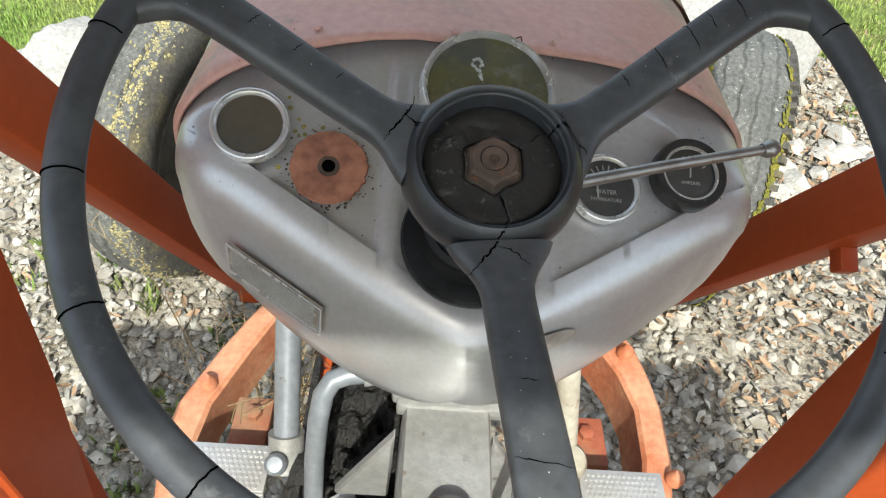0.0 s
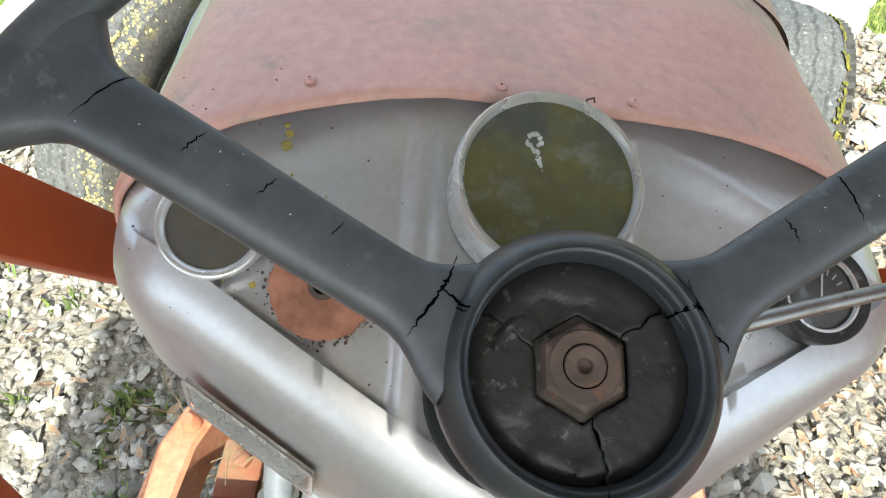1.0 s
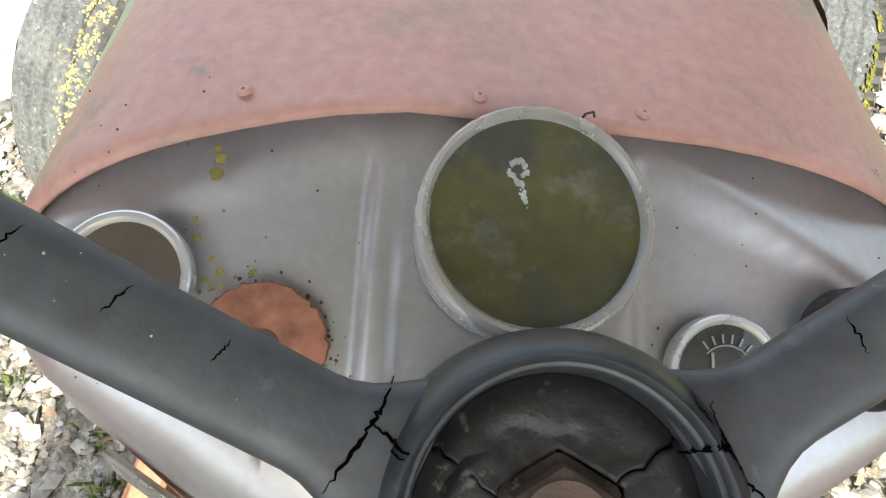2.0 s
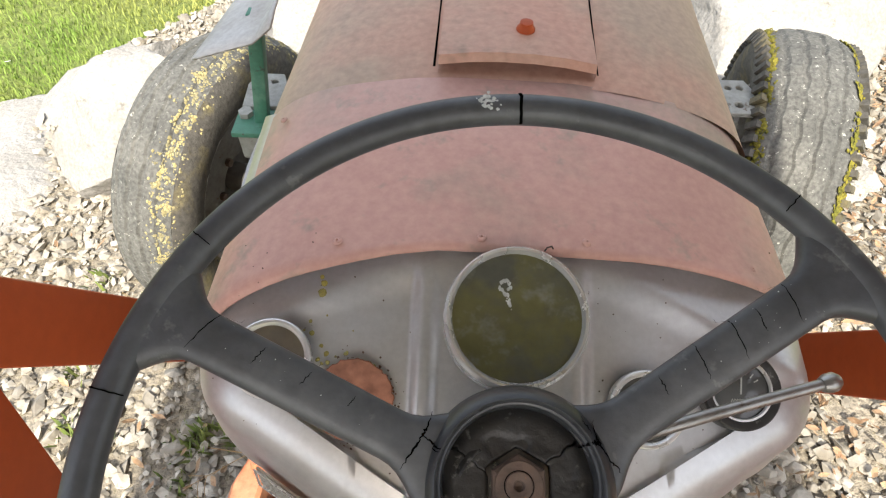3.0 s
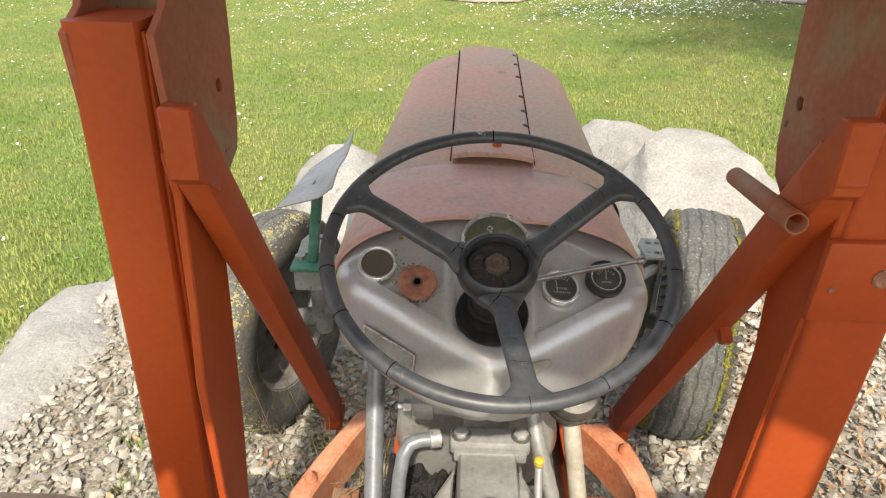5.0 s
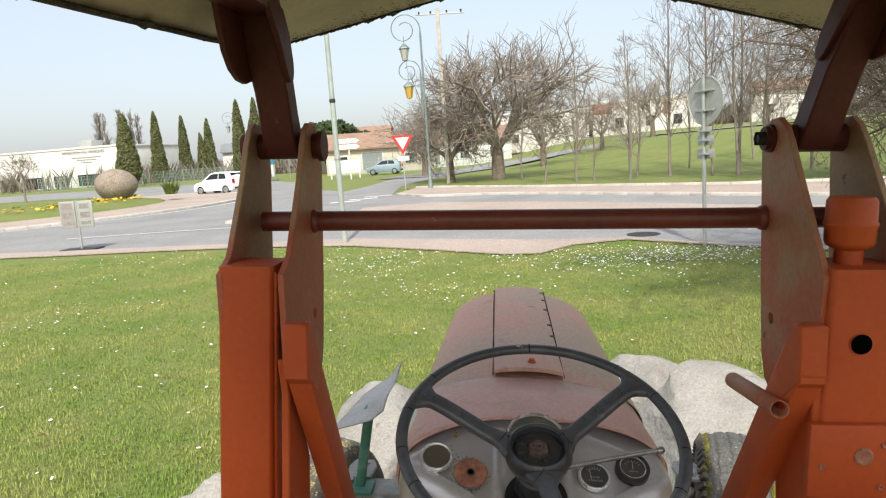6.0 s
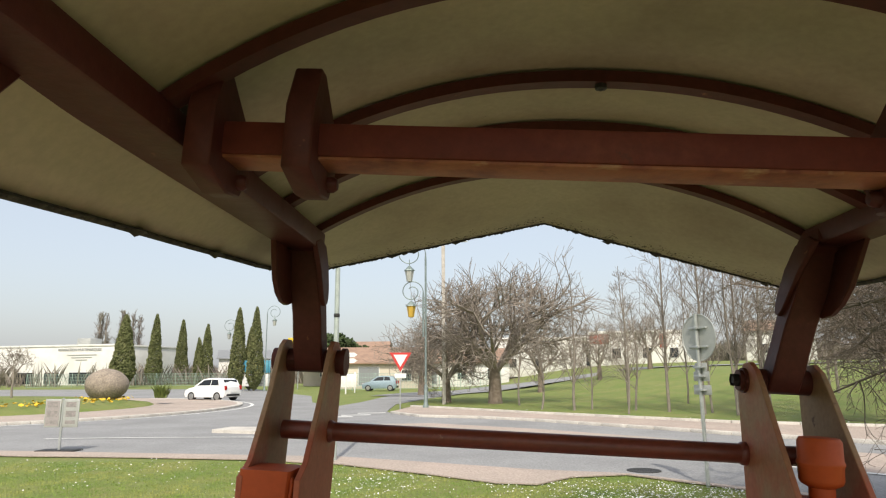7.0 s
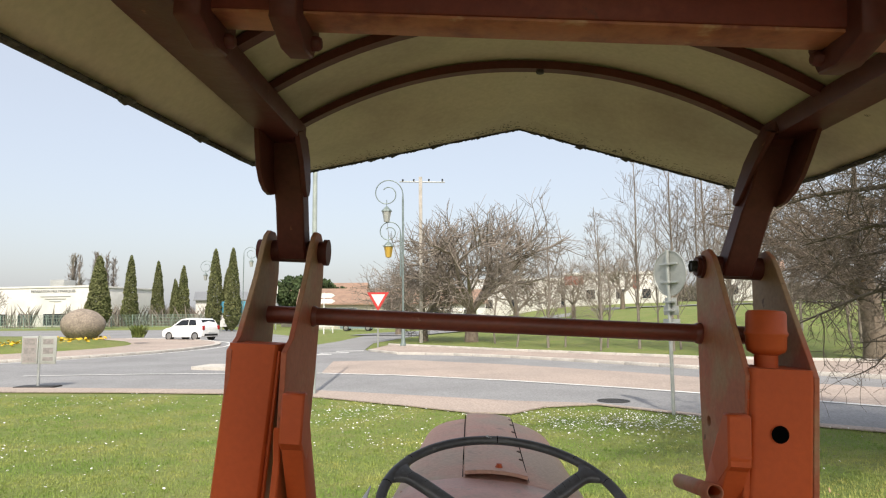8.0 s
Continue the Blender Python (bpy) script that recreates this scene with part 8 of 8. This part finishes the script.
def house(m, w, d, h, wall, roof_h, label, windows, category="house", flat=False, roof_mtl="tiles"):
    t = empty("house", m, label, category)
    wl = part("wall", box(-w / 2, w / 2, 0, d, -0.5, h, 0.03), M[wall], t)
    if flat:
        part("roof", box(-w / 2 - 0.15, w / 2 + 0.15, -0.15, d + 0.15, h, h + 0.35, 0.04), M[wall], t)
    else:
        bm = prism([(-0.5, h - 0.05), (d / 2, h + roof_h), (d + 0.5, h - 0.05), (d + 0.5, h + 0.12), (d / 2, h + roof_h + 0.18), (-0.5, h + 0.12)], w + 0.8, Matrix.Translation((-w / 2 - 0.4, 0, 0)) @ SIDE)
        part("roof", bm, M[roof_mtl], t, smooth=0)
        part("gable", prism([(0.05, h - 0.1), (d / 2, h + roof_h - 0.1), (d - 0.05, h - 0.1)], w - 0.06, Matrix.Translation((-w / 2 + 0.03, 0, 0)) @ SIDE), M[wall], t, smooth=0)
    for (x, z, ww, hh, mt) in windows:
        wn_ = part("window", box(x - ww / 2 - 0.08, x + ww / 2 + 0.08, -0.05, 0.04, z - hh / 2 - 0.08, z + hh / 2 + 0.08, 0.01), M["sign_white"], t)
        part("pane", box(x - ww / 2, x + ww / 2, -0.07, -0.045, z - hh / 2, z + hh / 2, 0), M[mt], wn_, smooth=0)
    return t
# long white workshop on the left
ws = house(Matrix.Translation((-101.7, 123.9, 0)) @ Matrix.Rotation(radians(-12), 4, "Z"), 76, 20, 7.0, "render_white", 0, "long white workshop building with dark openings", [(-14 + 6.4 * k, 1.25, 5.0 if k % 2 else 3.2, 2.1, "dark_window") for k in range(8)], "building", flat=True)
letters("REPARATION MULTIMARQUES", 0.70, Matrix.Translation((30.2, -0.1, 6.4)) @ Matrix.Rotation(radians(90), 4, "X"), M["door_grey"], ws)
for k in range(3):
    part("text_bar", box(27.5 + k, 34 - k, -0.10, -0.05, 5.4 - 0.45 * k, 5.52 - 0.45 * k, 0), M["sign_back"], ws, smooth=0)
part("roof_unit", box(26.5, 29.5, 3, 6, 7.3, 8.7, 0.1), M["sign_back"], ws)
house(Matrix.Translation((-43, 122, 0)) @ Matrix.Rotation(radians(18), 4, "Z"), 9, 9, 4.6, "render_white", 1.6, "small white house with a dark pitched roof", [(-2, 2.4, 1.0, 1.3, "dark_window"), (2, 2.4, 1.0, 1.3, "dark_window")], roof_mtl="door_grey")
# low tiled houses in the middle
house(Matrix.Translation((-11.5, 78, 0)) @ Matrix.Rotation(radians(8), 4, "Z"), 13, 8, 2.9, "render_cream", 1.9, "low cream house with terracotta roof", [(-4.5, 1.5, 1.1, 1.2, "dark_window"), (-1, 1.4, 2.4, 2.1, "door_grey"), (3.5, 1.5, 1.1, 1.2, "dark_window")])
house(Matrix.Translation((-1.5, 84, 0)) @ Matrix.Rotation(radians(2), 4, "Z"), 12, 8, 3.0, "render_white", 1.8, "low white house with terracotta roof behind the trees", [(-4, 1.4, 1.6, 2.0, "door_grey"), (0, 1.6, 1.1, 1.2, "dark_window"), (3.8, 1.6, 1.1, 1.2, "dark_window")])
house(Matrix.Translation((-19, 96, 0)), 12, 8, 4.2, "render_cream", 2.2, "cream house with terracotta roof beyond the road", [(-3, 2, 1, 1.3, "dark_window"), (2, 2, 1, 1.3, "dark_window")])
# white blocks on the rise at the right
zt = lambda x, y: terrain(x, y)
house(Matrix.Translation((11.5, 92, zt(11.5, 92) - 0.3)) @ Matrix.Rotation(radians(-6), 4, "Z"), 17, 9, 4.6, "render_white", 0, "white flat-roofed building with red cladding on the rise", [(-6, 1.4, 1.0, 1.2, "dark_window"), (-2.5, 1.4, 1.0, 1.2, "dark_window"), (5.2, 1.6, 2.2, 3.0, "dark_window")], "building", flat=True)
house(Matrix.Translation((3.5, 96, zt(3.5, 96) - 0.3)) @ Matrix.Rotation(radians(-4), 4, "Z"), 10, 8, 3.4, "render_white", 1.4, "white house with red roof on the rise", [(-2.5, 1.6, 1.1, 1.3, "dark_window"), (2.0, 1.6, 1.1, 1.3, "dark_window")], roof_mtl="red_panel")
wb = house(Matrix.Translation((23, 90, zt(23, 90) - 0.3)) @ Matrix.Rotation(radians(-10), 4, "Z"), 14, 9, 4.4, "render_white", 0, "long white flat-roofed house with red panels on the rise", [(-3.5, 1.7, 1.1, 1.3, "dark_window"), (0.5, 1.7, 1.1, 1.3, "dark_window"), (4, 1.7, 1.1, 1.3, "dark_window")], flat=True)
part("red_cladding", box(-7.05, -4.4, -0.06, 0.03, 3.0, 4.3, 0.01), M["red_panel"], wb)
part("red_cladding", box(2.2, 3.1, -0.06, 0.03, 2.4, 4.3, 0.01), M["red_panel"], wb)
house(Matrix.Translation((44, 96, zt(44, 96) - 0.3)) @ Matrix.Rotation(radians(-24), 4, "Z"), 9, 8, 4.6, "render_white", 1.6, "white house high on the bank behind the trees", [(-2, 2, 1.0, 1.3, "dark_window"), (2, 2, 1.0, 1.3, "dark_window")])

def fence(a, b, h, n, label):
    t = empty("fence", None, label, "fence")
    a, b = Vector(a), Vector(b)
    for i in range(n + 1):
        p = a.lerp(b, i / n)
        p.z = terrain(p.x, p.y)
        part("post", beam(p, p + Vector((0, 0, h)), 0.08, 0.08, 0.01, up=(0, 1, 0)), M["fence_green"], t)
    for i in range(n):
        p, q = a.lerp(b, i / n), a.lerp(b, (i + 1) / n)
        p.z, q.z = terrain(p.x, p.y), terrain(q.x, q.y)
        bm = bmesh.new()
        for k in range(5):
            z = Vector((0, 0, 0.1 + (h - 0.15) * k / 4))
            beam(p + z, q + z, 0.03, 0.03, 0, bm=bm)
        for k in range(1, 14):
            r = p.lerp(q, k / 14)
            beam(r + Vector((0, 0, 0.08)), r + Vector((0, 0, h - 0.04)), 0.03, 0.03, 0, up=(0, 1, 0), bm=bm)
        part("mesh_panel", bm, M["fence_green"], t, smooth=0)
fence((-64, 92, 0), (-34, 108, 0), 2.0, 12, "pale green mesh fence before the workshop")
fence((-15, 68, 0), (3, 74, 0), 1.8, 8, "pale green mesh fence before the low houses")
